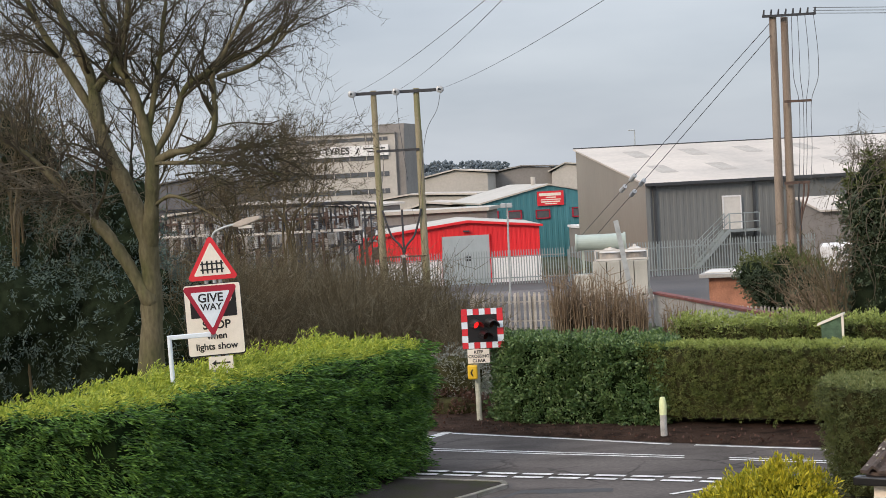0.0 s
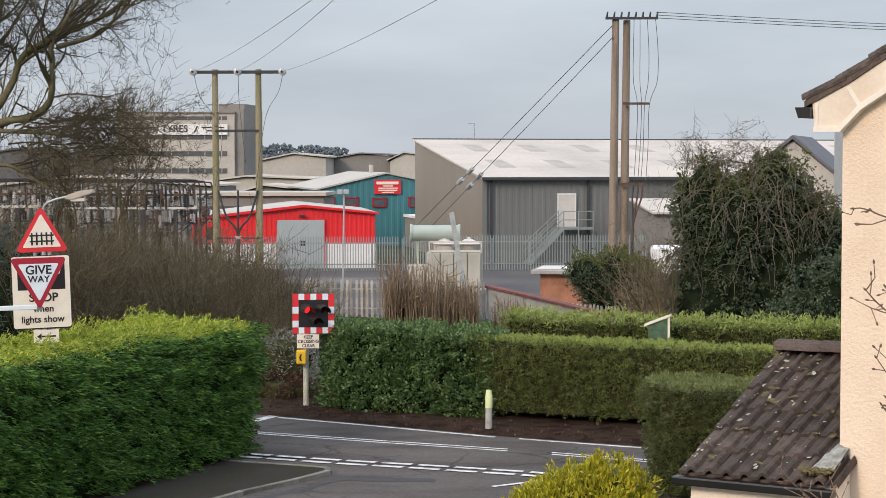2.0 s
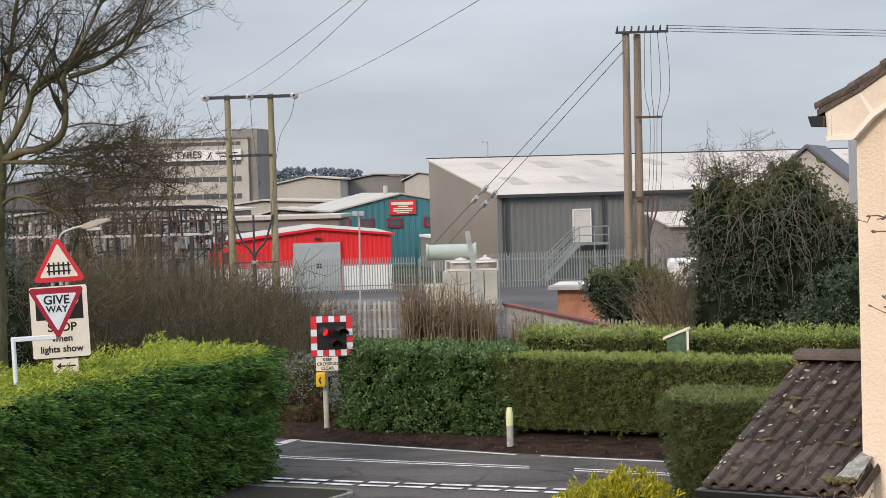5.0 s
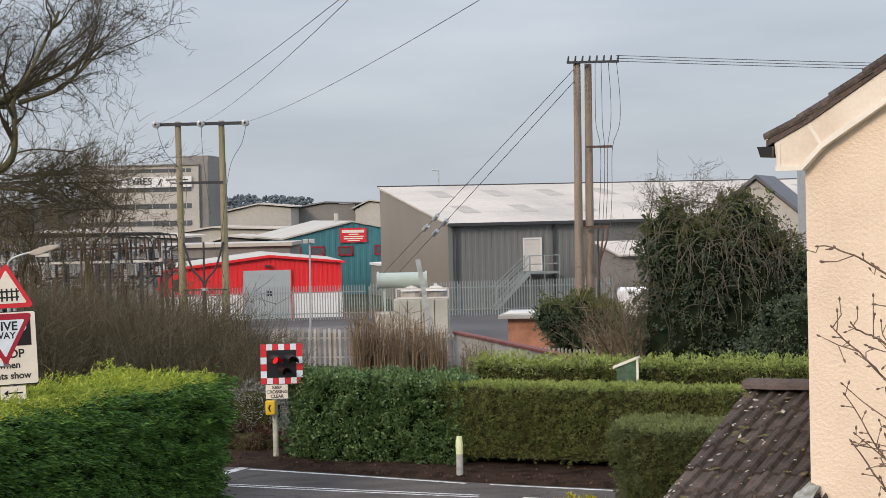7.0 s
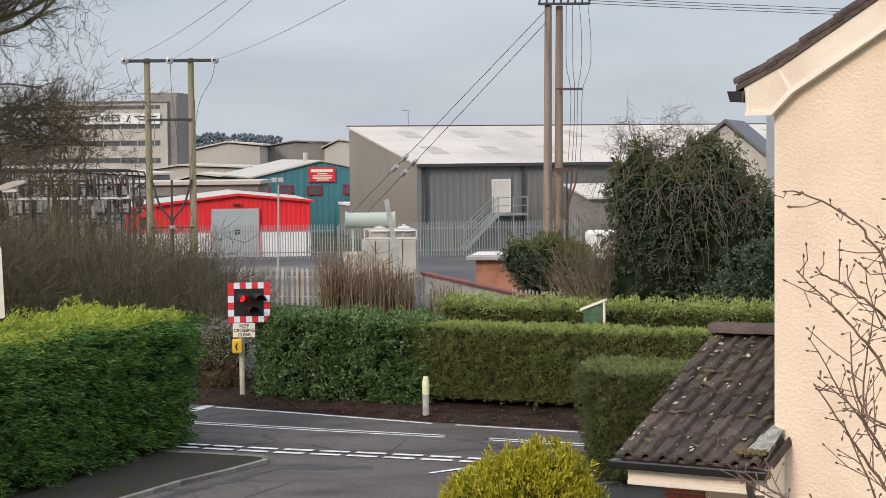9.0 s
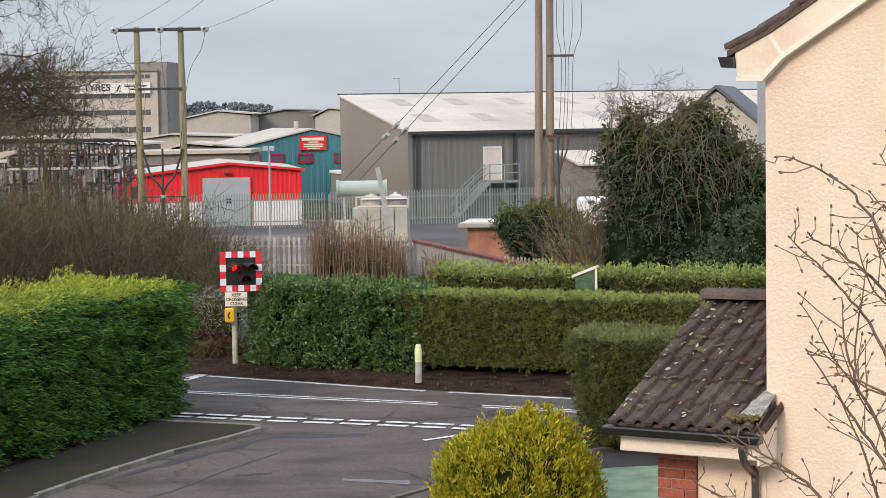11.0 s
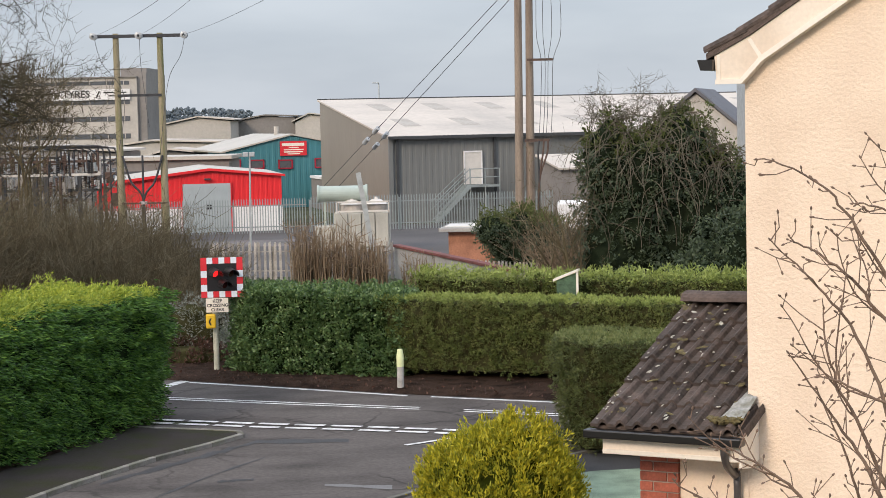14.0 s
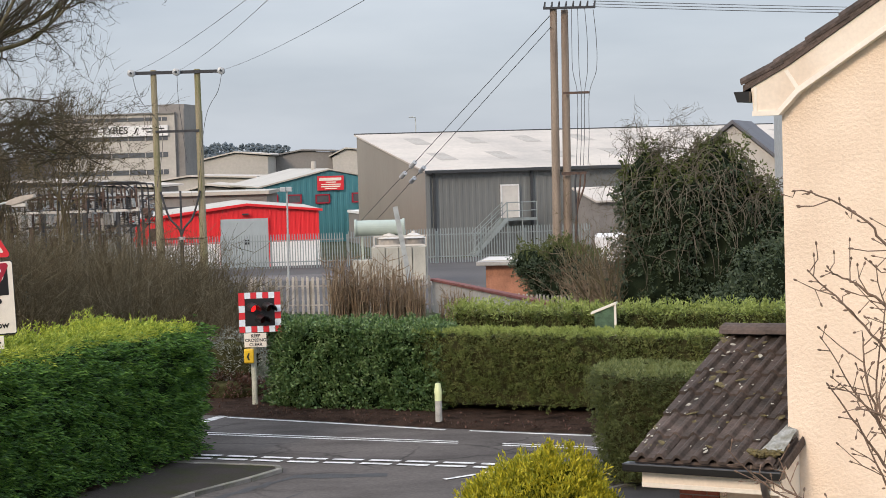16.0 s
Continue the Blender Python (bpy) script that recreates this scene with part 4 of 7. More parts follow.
for pts, r0, r1 in BOUGHS:
    P = smooth_line(pts)
    R = np.linspace(1, 0, len(P)) ** 0.8 * (r0 - r1) + r1
    P[1:, :2] += np.cumsum(rng.normal(0, 0.014, (len(P) - 1, 2)), axis=0) * 0.8
    R = R * (1 + 0.10 * rng.normal(0, 1, len(P)))
    if r0 > 0.3:
        R[:4] *= [1.35, 1.22, 1.1, 1.04]
    woody.append((P, R))
    for k in range(14 if r0 > 0.1 else 9):
        i = int(rng.integers(len(P) // 3, len(P)))
        if P[i][2] < 5.5:
            continue
        d = unit(P[min(i + 1, len(P) - 1)] - P[i - 1])
        side = unit(np.cross(d, rng.normal(0, 1, 3)))
        side[2] = abs(side[2]) * 0.6
        right = P[i][0] > -13.2
        grow(P[i], d * 0.6 + side * (0.95 if right else 0.8) + np.array([0.35 if right else 0.0, 0, 0]), rng.uniform(1.7, 3.0), min(0.055, R[i] * 0.55), 3, rng, finer, droop=0.12, kids=5, spread=0.78, lift=0.09, shrink=0.56, wander=0.19)
# hanging twigs on the low limb
hanging = {}
for k in range(64):
    x = rng.uniform(-19.6, -15.4)
    z = 6.2 + (-15.6 - x) * 0.55
    grow((x, 49.3 + rng.normal(0, 0.3), z), (rng.normal(-0.4, 0.5), rng.normal(0, 0.3), 0.1), rng.uniform(1.0, 2.2), 0.024, 2, rng, hanging, droop=0.8, kids=5, lift=0.1, shrink=0.6)
# drooping side branches towards the poles
for k in range(44):
    x = rng.uniform(-13.2, -10.4)
    z = 7.5 - (x + 13.2) * 0.1 + rng.normal(0, 0.5)
    grow((x, 49.4 + rng.normal(0, 0.3), z), (0.9, rng.normal(0, 0.3), rng.normal(0.1, 0.4)), rng.uniform(0.9, 2.2), 0.03, 2, rng, finer, droop=0.35, kids=5, lift=0.08, shrink=0.55)
V, F = tubes(hanging[2] + hanging[1] + hanging[0], 3)
tagged(mesh_from("hanging_twig", V, F, M_VINE, bare, "pale hanging twigs"), kind="stuff")
V, F = tubes(woody[:3], 14)
mesh_from("trunk", V, F, M_BARK, bare, smooth=True)
V, F = tubes(woody[3:], 8)
tagged(mesh_from("limb", V, F, M_BARK, bare, smooth=True), kind="stuff")
V, F = tubes(finer.get(3, []) , 5)
tagged(mesh_from("branch", V, F, M_TWIG, bare), kind="stuff")
V, F = tubes(finer.get(2, []) + finer.get(1, []) + finer.get(0, []), 3)
tagged(mesh_from("twig", V, F, M_TWIG, bare, "fine bare twigs"), kind="stuff")


def bare_crown(name, x, y, height, spread, seed, label, stems=5, kids=6, material=M_TWIG, r=0.10, shrink=0.5):
    rg = np.random.default_rng(seed)
    root = thing(name, Matrix.Identity(4), label, "tree")
    o = {}
    for k in range(stems):
        a = rg.uniform(0, 6.283)
        grow((x + rg.normal(0, 0.2), y + rg.normal(0, 0.2), 0), (math.cos(a) * spread, math.sin(a) * spread, 1.0), height * rg.uniform(0.6, 0.85), r, 3, rg, o, kids=kids, spread=0.62, lift=0.16, shrink=shrink)
    V, F = tubes(o[3], 6)
    mesh_from("trunk", V, F, material, root)
    V, F = tubes(o[2] + o[1] + o[0], 3)
    tagged(mesh_from("twig", V, F, material, root), kind="stuff")
    return root


bare_crown("bare_tree", -19.6, 62.5, 14.5, 0.26, 44, "tall bare tree with dense brown twigs", stems=7, kids=6, material=M_BROWNTWIG, r=0.09)


def twig_crown(name, x, y, z, radii, seed, label, stems, twigs, material):
    """A small tree whose fine twigs fill a rounded crown, all sweeping up and outwards from a few stems."""
    rg = np.random.default_rng(seed)
    root = thing(name, Matrix.Identity(4), label, "tree")
    c, r = np.array([x, y, z]), np.array(radii)
    trunk, fine = [], []
    for k in range(stems):
        d = unit(rg.normal(0, 1, 3) + [0, 0, 0.5])
        tip = c + d * r * rg.uniform(0.45, 0.9)
        foot_p = np.array([x + rg.normal(0, 0.25), y + rg.normal(0, 0.25), 0.0])
        mid = np.array([x, y, z - 0.9 * r[2]]) + rg.normal(0, 0.3, 3)
        trunk.append((smooth_line([foot_p, mid, (mid + tip) / 2 + rg.normal(0, 0.2, 3), tip], 5), np.linspace(0.055, 0.016, 16)))
    for k in range(twigs):
        d = unit(rg.normal(0, 1, 3))
        p = c + d * r * rg.random() ** 0.5 * (0.92 + 0.3 * noise.noise(Vector(d * 1.6) + Vector((seed, 0, 0))))
        e = unit((p - c) / r * 0.7 + [0, 0, 0.75] + rg.normal(0, 0.45, 3))
        ln = rg.uniform(0.35, 0.95)
        q = p + e * ln * 0.5 + rg.normal(0, 0.05, 3)
        fine.append(([p, q, p + e * ln + [0, 0, 0.06]], [0.013, 0.010, 0.005]))
        for n in range(2):
            g = unit(e + rg.normal(0, 0.6, 3))
            fine.append(([q, q + g * ln * 0.45], [0.009, 0.004]))
    V, F = tubes(trunk, 6)
    mesh_from("trunk", V, F, material, root)
    V, F = tubes(fine, 3)
    tagged(mesh_from("twig", V, F, material, root), kind="stuff")
    return root


twig_crown("bare_tree", -15.5, 76, 7.1, (2.1, 1.9, 2.5), 41, "small leafless tree with dense brown twiggy crown", 8, 850, M_BROWNTWIG)
twig_crown("bare_tree", -20.6, 58, 9.4, (2.3, 1.8, 3.6), 46, "tall bare tree with thick brown twigs", 8, 950, M_BROWNTWIG)
twig_crown("bare_tree", -18.6, 78, 6.2, (2.4, 1.8, 2.0), 42, "low leafless tree with thin brown twigs", 7, 700, M_BROWNTWIG)
bare_crown("bare_tree", 5.4, 61, 4.9, 0.4, 43, "leafless scrub tree with pale hanging twigs", stems=5, kids=5, material=M_BROWNTWIG, r=0.06)


# ---- thickets of bare stems ----
def thicket(name, outline, height, count, seed, label, material, lean=0.16, r=0.012, kids=3, base=0.0, fall=0.0):
    """Many thin upright stems with side twigs, in a strip between two points."""
    rg = np.random.default_rng(seed)
    (x0, y0), (x1, y1), depth = outline
    br = []
    for i in range(count):
        t = rg.random()
        x, y = x0 + (x1 - x0) * t, y0 + (y1 - y0) * t + rg.uniform(-depth, depth)
        h = height * (1 - fall * t) * (0.75 + 0.35 * noise.noise(Vector((x * 0.45, y * 0.3, seed)))) * rg.uniform(0.45, 1.1)
        d = np.array([rg.normal(0, lean), rg.normal(0, lean), 1.0])
        p0 = np.array([x, y, base])
        p1 = p0 + d * h * 0.5
        p2 = p1 + (d + rg.normal(0, lean, 3)) * h * 0.5
        br.append(([p0, p1, p2], [r * 1.3, r, r * 0.3]))
        for k in range(kids):
            s = rg.uniform(0.25, 0.95)
            q = p0 + (p2 - p0) * s
            e = unit(np.array([rg.normal(0, 1), rg.normal(0, 1), rg.uniform(0.1, 1.1)]))
            ln = h * rg.uniform(0.12, 0.35)
            br.append(([q, q + e * ln * 0.6, q + e * ln + [0, 0, 0.1 * ln]], [r * 0.8, r * 0.6, r * 0.25]))
    V, F = tubes(br, 3)
    return tagged(mesh_from(name, V, F, material), label, "shrubs", kind="stuff")


thicket("thicket", ((-18.5, 62), (-6.4, 58.5), 3.0), 5.3, 5000, 51, "tangle of bare brown shrubs behind the hedge", M_BROWNTWIG, lean=0.2, kids=5, fall=0.33)
thicket("thicket", ((-24.5, 72), (-9.5, 70), 4.0), 5.9, 3600, 52, "tangle of bare brown shrubs before the substation", M_BROWNTWIG, lean=0.2, kids=4, fall=0.2)
thicket("thicket", ((-10.6, 66), (-6.2, 64), 2.0), 3.4, 1500, 53, "bare brown shrubs beside the palisade fence", M_BROWNTWIG, lean=0.22, kids=4, fall=0.3)
thicket("dry_stems", ((-5.0, 76.5), (-1.2, 75.5), 1.0), 3.1, 420, 54, "tall pale dry stems growing along the fence", M_PALETWIG, lean=0.06, r=0.02, kids=2)
thicket("dry_stems", ((-0.6, 75.5), (1.4, 73), 0.6), 1.9, 60, 55, "pale dry stems before the concrete wall", M_PALETWIG, lean=0.07, r=0.018, kids=2)
thicket("scrub", ((4.6, 67), (8.0, 64), 1.6), 3.6, 500, 56, "bare pale scrub twigs around the pole", M_PALETWIG, lean=0.3, r=0.012, kids=4)


# ---- signs ----
def lettering(name, text, size, material, parent, x, y, z, label="", bold=0.022):
    cu = bpy.data.curves.new(name, "FONT")
    cu.body, cu.size, cu.align_x, cu.align_y, cu.extrude, cu.offset = text, size, "CENTER", "CENTER", 0.002, bold * size
    tmp = bpy.data.objects.new(name, cu)
    scene.collection.objects.link(tmp)
    me = bpy.data.meshes.new_from_object(tmp.evaluated_get(bpy.context.evaluated_depsgraph_get()))
    bpy.data.objects.remove(tmp)
    me.materials.clear()
    me.materials.append(material)
    ob = new(name, me)
    ob.parent = parent
    ob.matrix_local = pose(x, y, z, 90)
    if label:
        ob["label"] = label
    return ob


def rounded(pts, r, k=5):
    out = []
    n = len(pts)
    for i in range(n):
        a, b, c = Vector(pts[i - 1]), Vector(pts[i]), Vector(pts[(i + 1) % n])
        u, v = (a - b).normalized(), (c - b).normalized()
        half = u.angle(v) / 2
        d = r / math.tan(half)
        o = b + (u + v).normalized() * (r / math.sin(half))
        p, q = b + u * d, b + v * d
        for j in range(k + 1):
            w = (p.lerp(q, j / k) - o).normalized() * r + o
            out.append((w.x, w.y))
    return out


def tri_pts(w, up=True):
    h = w * 0.88
    return [(-w / 2, 0), (w / 2, 0), (0, h)] if up else [(-w / 2, 0), (0, -h), (w / 2, 0)]


# give-way sign on a cranked white post
gw = thing("give_way_sign", pose(-8.90, 35.6, 0.0, 0, 0, 14) @ pose(0, 0, 0, 0, -1.5, 0), "red-edged give way triangle on cranked white post", "road sign")
TOPZ = 4.73
bm = px([(x + 0.08, z * 1.06 + TOPZ) for x, z in rounded(tri_pts(1.08, False), 0.05)], "y", 0.0, 0.012)
part("plate", bm, M_SIGN_DARKRED, gw)
part("face", px([(x + 0.08, z * 1.06 + TOPZ - 0.115) for x, z in rounded(tri_pts(0.77, False), 0.02)], "y", -0.006, 0.0), M_SIGN_WHITE, gw, "white inner triangle")
lettering("lettering", "GIVE", 0.235, M_SIGN_BLACK, gw, 0.08, -0.009, TOPZ - 0.24)
lettering("lettering", "WAY", 0.175, M_SIGN_BLACK, gw, 0.08, -0.009, TOPZ - 0.415)
bm = rd((-0.77, 0.05, 0), (-0.77, 0.05, 3.80), 0.045, sides=14)
part("post", bm, M_SIGN_WHITE, gw, "white painted post")
part("arm", bx(-0.815, 0.10, 0.015, 0.085, 3.74, 3.83, bevel=0.012), M_SIGN_WHITE, gw, "white cross arm")
part("bracket", bx(0.03, 0.13, 0.012, 0.06, 3.72, 4.70), M_ALU, gw)

# level crossing warning sign and stop board
lc = thing("crossing_warning_sign", pose(-9.08, 37.0, 0.04, 0, 0, 14) @ pose(0, 0, 0, 0, -1.8, 0), "level crossing warning triangle above stop when lights show board", "road sign")
bm = px([(x + 0.02, z + 4.74) for x, z in rounded(tri_pts(1.05), 0.06)], "y", 0.0, 0.014)
part("warning_plate", bm, M_SIGN_RED, lc)
part("face", px([(x + 0.02, z + 4.83) for x, z in rounded(tri_pts(0.76), 0.02)], "y", -0.006, 0.0), M_SIGN_CREAM, lc, "cream inner triangle")
bm = bmesh.new()
for i in range(5):
    xx = -0.17 + i * 0.095
    box(bm, xx - 0.017, xx + 0.017, -0.011, -0.007, 4.875, 5.125)
for zz in (4.935, 5.05):
    box(bm, -0.215, 0.255, -0.0115, -0.0075, zz, zz + 0.03)
part("fence_symbol", bm, M_SIGN_BLACK, lc)
bm = px(rounded([(-0.60, 3.21), (0.55, 3.21), (0.55, 4.67), (-0.60, 4.67)], 0.05), "y", 0.004, 0.018)
part("backing", bm, M_SIGN_BLACK, lc, "black edged backing")
bm = px(rounded([(-0.585, 3.235), (0.535, 3.235), (0.535, 4.655), (-0.585, 4.655)], 0.045), "y", -0.003, 0.004)
part("board", bm, M_SIGN_CREAM, lc)
part("lamp_panel", bx(-0.48, 0.44, -0.008, -0.003, 3.99, 4.56), M_SIGN_BLACK, lc, "black panel showing the lamp symbols")
for cx in (-0.25, 0.24):
    bm = bmesh.new()
    rod(bm, (cx, -0.012, 4.38), (cx, -0.008, 4.38), 0.12, sides=24)
    part("lamp_symbol", bm, M_SIGN_CREAM, lc)
    bm = bmesh.new()
    rod(bm, (cx, -0.016, 4.38), (cx, -0.012, 4.38), 0.095, sides=24)
    part("lamp_symbol", bm, M_SIGN_RED, lc)
lettering("lettering", "STOP", 0.235, M_SIGN_BLACK, lc, 0.01, -0.007, 3.83)
lettering("lettering", "when", 0.185, M_SIGN_BLACK, lc, 0.0, -0.007, 3.61)
lettering("lettering", "lights show", 0.185, M_SIGN_BLACK, lc, -0.02, -0.007, 3.40)
part("arrow_plate", bx(-0.21, 0.28, 0.0, 0.012, 2.93, 3.19, bevel=0.004), M_SIGN_CREAM, lc)
bm = px([(-0.15, 3.06), (-0.06, 3.125), (-0.06, 3.075), (0.22, 3.075), (0.22, 3.045), (-0.06, 3.045), (-0.06, 2.995)], "y", -0.006, -0.001)
part("arrow_symbol", bm, M_SIGN_BLACK, lc)
for xx in (-0.12, 0.16):
    part("post", rd((xx, 0.06, 0), (xx, 0.06, 5.3 if xx < 0 else 5.2), 0.04, sides=10), M_GALV, lc)

# street lamp whose head shows over the warning sign
sl = thing("street_lamp", pose(-11.42, 46, 0), "cream street lamp head on thin grey curved arm", "street lamp")
part("column", rd((0, 0, 0), (0, 0, 5.2), 0.06, 0.045, sides=12), M_GALV, sl)
V, F = tubes([(smooth_line([(0, 0, 5.15), (0.0, 0, 5.42), (0.1, 0, 5.56), (0.35, 0, 5.66), (0.62, 0, 5.72)]), [0.028] * 21)], 8)
mesh_from("arm", V, F, M_GALV, sl, smooth=True)
bm = px([(0.55, 5.66), (0.62, 5.76), (0.95, 5.87), (1.25, 5.90), (1.27, 5.82), (1.0, 5.72), (0.75, 5.64)], "y", -0.13, 0.13)
bmesh.ops.bevel(bm, geom=bm.edges[:], offset=0.015, segments=2, affect="EDGES")
part("lamp_head", bm, M_LAMPSHELL, sl)
part("lamp_glass", bx(0.70, 1.05, -0.10, 0.10, 5.60, 5.68, m=pose(0, 0, 0), bevel=0.01), M_PALEDOOR, sl)

# ---- crossing signal ----
sg = thing("crossing_signal", pose(-5.32, 49.45, 0.0, 0, 0, 6), "red and white bordered level crossing light signal on post", "traffic signal")
Z0, Z1, HW, OX = 2.05, 3.10, 0.55, 0.20
part("backboard", bx(OX - HW, OX + HW, 0.0, 0.03, Z0, Z1, bevel=0.01), M_SIGN_BLACK, sg)
def border_piece(x0, x1, z0, z1, k):
    part("border_block", bx(OX + x0, OX + x1, -0.012, -0.001, z0, z1), M_SIGN_RED if k % 2 == 0 else M_SIGN_WHITE, sg, "red reflective block" if k % 2 == 0 else "white reflective block")
nb, t = 7, 0.16
w = 2 * HW / nb
for zz in (Z0, Z1 - t):
    for i in range(nb):
        border_piece(-HW + i * w + 0.002, -HW + (i + 1) * w - 0.002, zz, zz + t, i)
hh = (Z1 - Z0 - 2 * t) / 4
for xx in (-HW, HW - t):
    for i in range(4):
        border_piece(xx, xx + t, Z0 + t + i * hh + 0.002, Z0 + t + (i + 1) * hh - 0.002, i + 1)
for cx, cz, on in ((OX - 0.22, 2.70, True), (OX + 0.19, 2.70, False), (OX + 0.02, 2.40, False)):
    bm = bmesh.new()
    rod(bm, (cx + 0.045, -0.07, cz - 0.01), (cx, -0.012, cz), 0.098, sides=20)
    part("lamp_lens", bm, M_LAMP_RED if on else M_LAMP_OFF, sg, "lit red lamp" if on else "unlit lamp")
    bm = bmesh.new()
    n = 14
    ring = []
    for i in range(n + 1):
        a = math.pi * (-0.12 + 1.24 * i / n)
        dx, dz = math.cos(a) * 0.145, math.sin(a) * 0.145
        fr = -0.34 if 2 < i < n - 2 else -0.2
        ring.append([bm.verts.new((cx + dx, -0.012, cz + dz)), bm.verts.new((cx + 0.13 + dx * 0.98, fr, cz + dz * 0.98 - 0.05)), bm.verts.new((cx + 0.13 + dx * 0.93, fr, cz + dz * 0.93 - 0.05)), bm.verts.new((cx + dx * 0.93, -0.012, cz + dz * 0.93))])
    for p, q in zip(ring, ring[1:]):
        for j in range(3):
            bm.faces.new((p[j], q[j], q[j + 1], p[j + 1]))
    bmesh.ops.recalc_face_normals(bm, faces=bm.faces[:])
    part("lamp_hood", bm, M_SIGN_BLACK, sg)
part("plate", bx(-0.23, 0.35, -0.03, -0.015, 1.66, 2.03, bevel=0.006), M_SIGN_CREAM, sg)
for txt, zz in (("KEEP", 1.955), ("CROSSING", 1.84), ("CLEAR", 1.725)):
    lettering("lettering", txt, 0.115, M_SIGN_BLACK, sg, 0.065, -0.033, zz)
part("phone_box", bx(-0.25, 0.01, -0.2, -0.02, 1.25, 1.63, bevel=0.04), M_YELLOW, sg, "yellow telephone box")
bm = px([(-0.14, 1.34), (-0.10, 1.34), (-0.135, 1.43), (-0.10, 1.52), (-0.14, 1.52), (-0.18, 1.43)], "y", -0.206, -0.199)
part("phone_symbol", bm, M_SIGN_BLACK, sg)
part("post", rd((0.0, 0.10, 0), (0.0, 0.10, 2.6), 0.075, sides=14), M_POST_PALE, sg, "pale grey-green post")

# ---- marker post on the verge ----
bo = thing("marker_post", pose(-0.45, 45.46, 0), "white marker post with lime reflective top band", "post")
part("shaft", rd((0, 0, 0), (0, 0, 0.62), 0.085, 0.08, sides=16), M_POST_GREY, bo)
part("band", rd((0, 0, 0.62), (0, 0, 0.80), 0.088, sides=16), M_POST_LIME, bo)
bm = rd((0, 0, 0.80), (0, 0, 0.93), 0.095, 0.085, sides=16)
part("collar", bm, M_POST_LIME, bo)
bm = rd((0, 0, 0.93), (0, 0, 1.05), 0.078, 0.062, sides=16)
part("cap", bm, M_POST_LIME, bo)

# ---- small sloped green board behind the hedge ----
gb = thing("garden_notice_box", pose(3.9, 48.6, 0, 0, 0, -12), "weathered green box with sloping cream lid", "notice box")
bm = px([(-0.27, 1.7), (0.27, 1.7), (0.27, 2.56), (-0.27, 2.36)], "y", -0.12, 0.12)
part("box_body", bm, M_GREENBOARD, gb)
bm = px([(-0.36, 2.34), (-0.36, 2.40), (0.30, 2.66), (0.30, 2.60)], "y", -0.17, 0.17)
part("lid", bm, M_SIGN_CREAM, gb, "cream sloping lid")
part("edge_strip", bx(0.24, 0.30, -0.14, -0.121, 1.7, 2.6), M_SIGN_CREAM, gb)
part("post", rd((0, 0, 0), (0, 0, 1.72), 0.05), M_GREENBOARD, gb)


# ---- neighbouring house: local x along the gable wall, y inward, ground at 0 ----
HOUSE = pose(2.36, 13.4, 1.8, 0, 0, -30)
house = thing("house", HOUSE, "cream rendered house with dark tiled roof and porch", "house")
TAN = 0.625
W2 = 3.6
def roof_z(a):
    return 5.016 + TAN * a
bm = px([(0, -0.4), (2 * W2, -0.4), (2 * W2, 5.016), (W2, roof_z(W2)), (0.13, 5.08), (0, 4.95)], "y", 0.0, 0.28)
part("gable_wall", bm, M_RENDER, house)
part("front_wall", bx(0.0, 0.28, 0.282, 9.0, -0.4, 4.95), M_RENDER, house)
part("rear_wall", bx(2 * W2 - 0.28, 2 * W2, 0.282, 9.0, -0.4, 4.95), M_RENDER, house)
# barge board with boxed foot, flatter where the roof kicks out over the eave
bm = px([(-0.185, 4.95), (0.0, 4.95), (0.145, 5.10), (W2, roof_z(W2)), (W2, roof_z(W2) + 0.21), (0.075, 5.27), (-0.20, 5.133)], "y", -0.07, -0.02)
part("barge_board", bm, M_FASCIA, house)
bm = px([(-0.19, 4.93), (0.006, 4.93), (0.157, 5.083), (W2, roof_z(W2) - 0.02), (W2, roof_z(W2) + 0.016), (0.142, 5.119), (-0.006, 4.964), (-0.19, 4.964)], "y", -0.085, -0.002)
part("barge_trim", bm, M_SIGN_CREAM, house, "white trim bead along the barge board")
part("barge_joint", px([(0.05, 5.24), (0.075, 5.25), (0.155, 5.125), (0.13, 5.112)], "y", -0.076, -0.071), M_SIGN_CREAM, house)
part("barge_joint", bx(-0.178, -0.156, -0.076, -0.071, 4.966, 5.135), M_SIGN_CREAM, house)
bm = px([(-0.185, 4.952), (-0.005, 4.952), (-0.005, 5.21), (-0.185, 5.125)], "y", -0.018, 9.0)
part("eave_box", bm, M_FASCIA, house)
bm = px([(-0.255, 5.105), (0.075, 5.272), (W2, roof_z(W2) + 0.212), (W2, roof_z(W2) + 0.26), (0.075, 5.32), (-0.255, 5.15)], "y", -0.085, 9.0)
prism(bm, [(2 * W2 + 0.3, 5.09), (W2, roof_z(W2) + 0.212), (W2, roof_z(W2) + 0.26), (2 * W2 + 0.3, 5.125)], "y", -0.085, 9.0)
part("roof", bm, M_TILE, house, "dark brown roof")
part("gutter", px([(-0.312, 5.105), (-0.198, 5.105), (-0.198, 5.03), (-0.288, 5.03)], "y", -0.12, 9.0), M_GUTTER, house, "black eaves gutter")
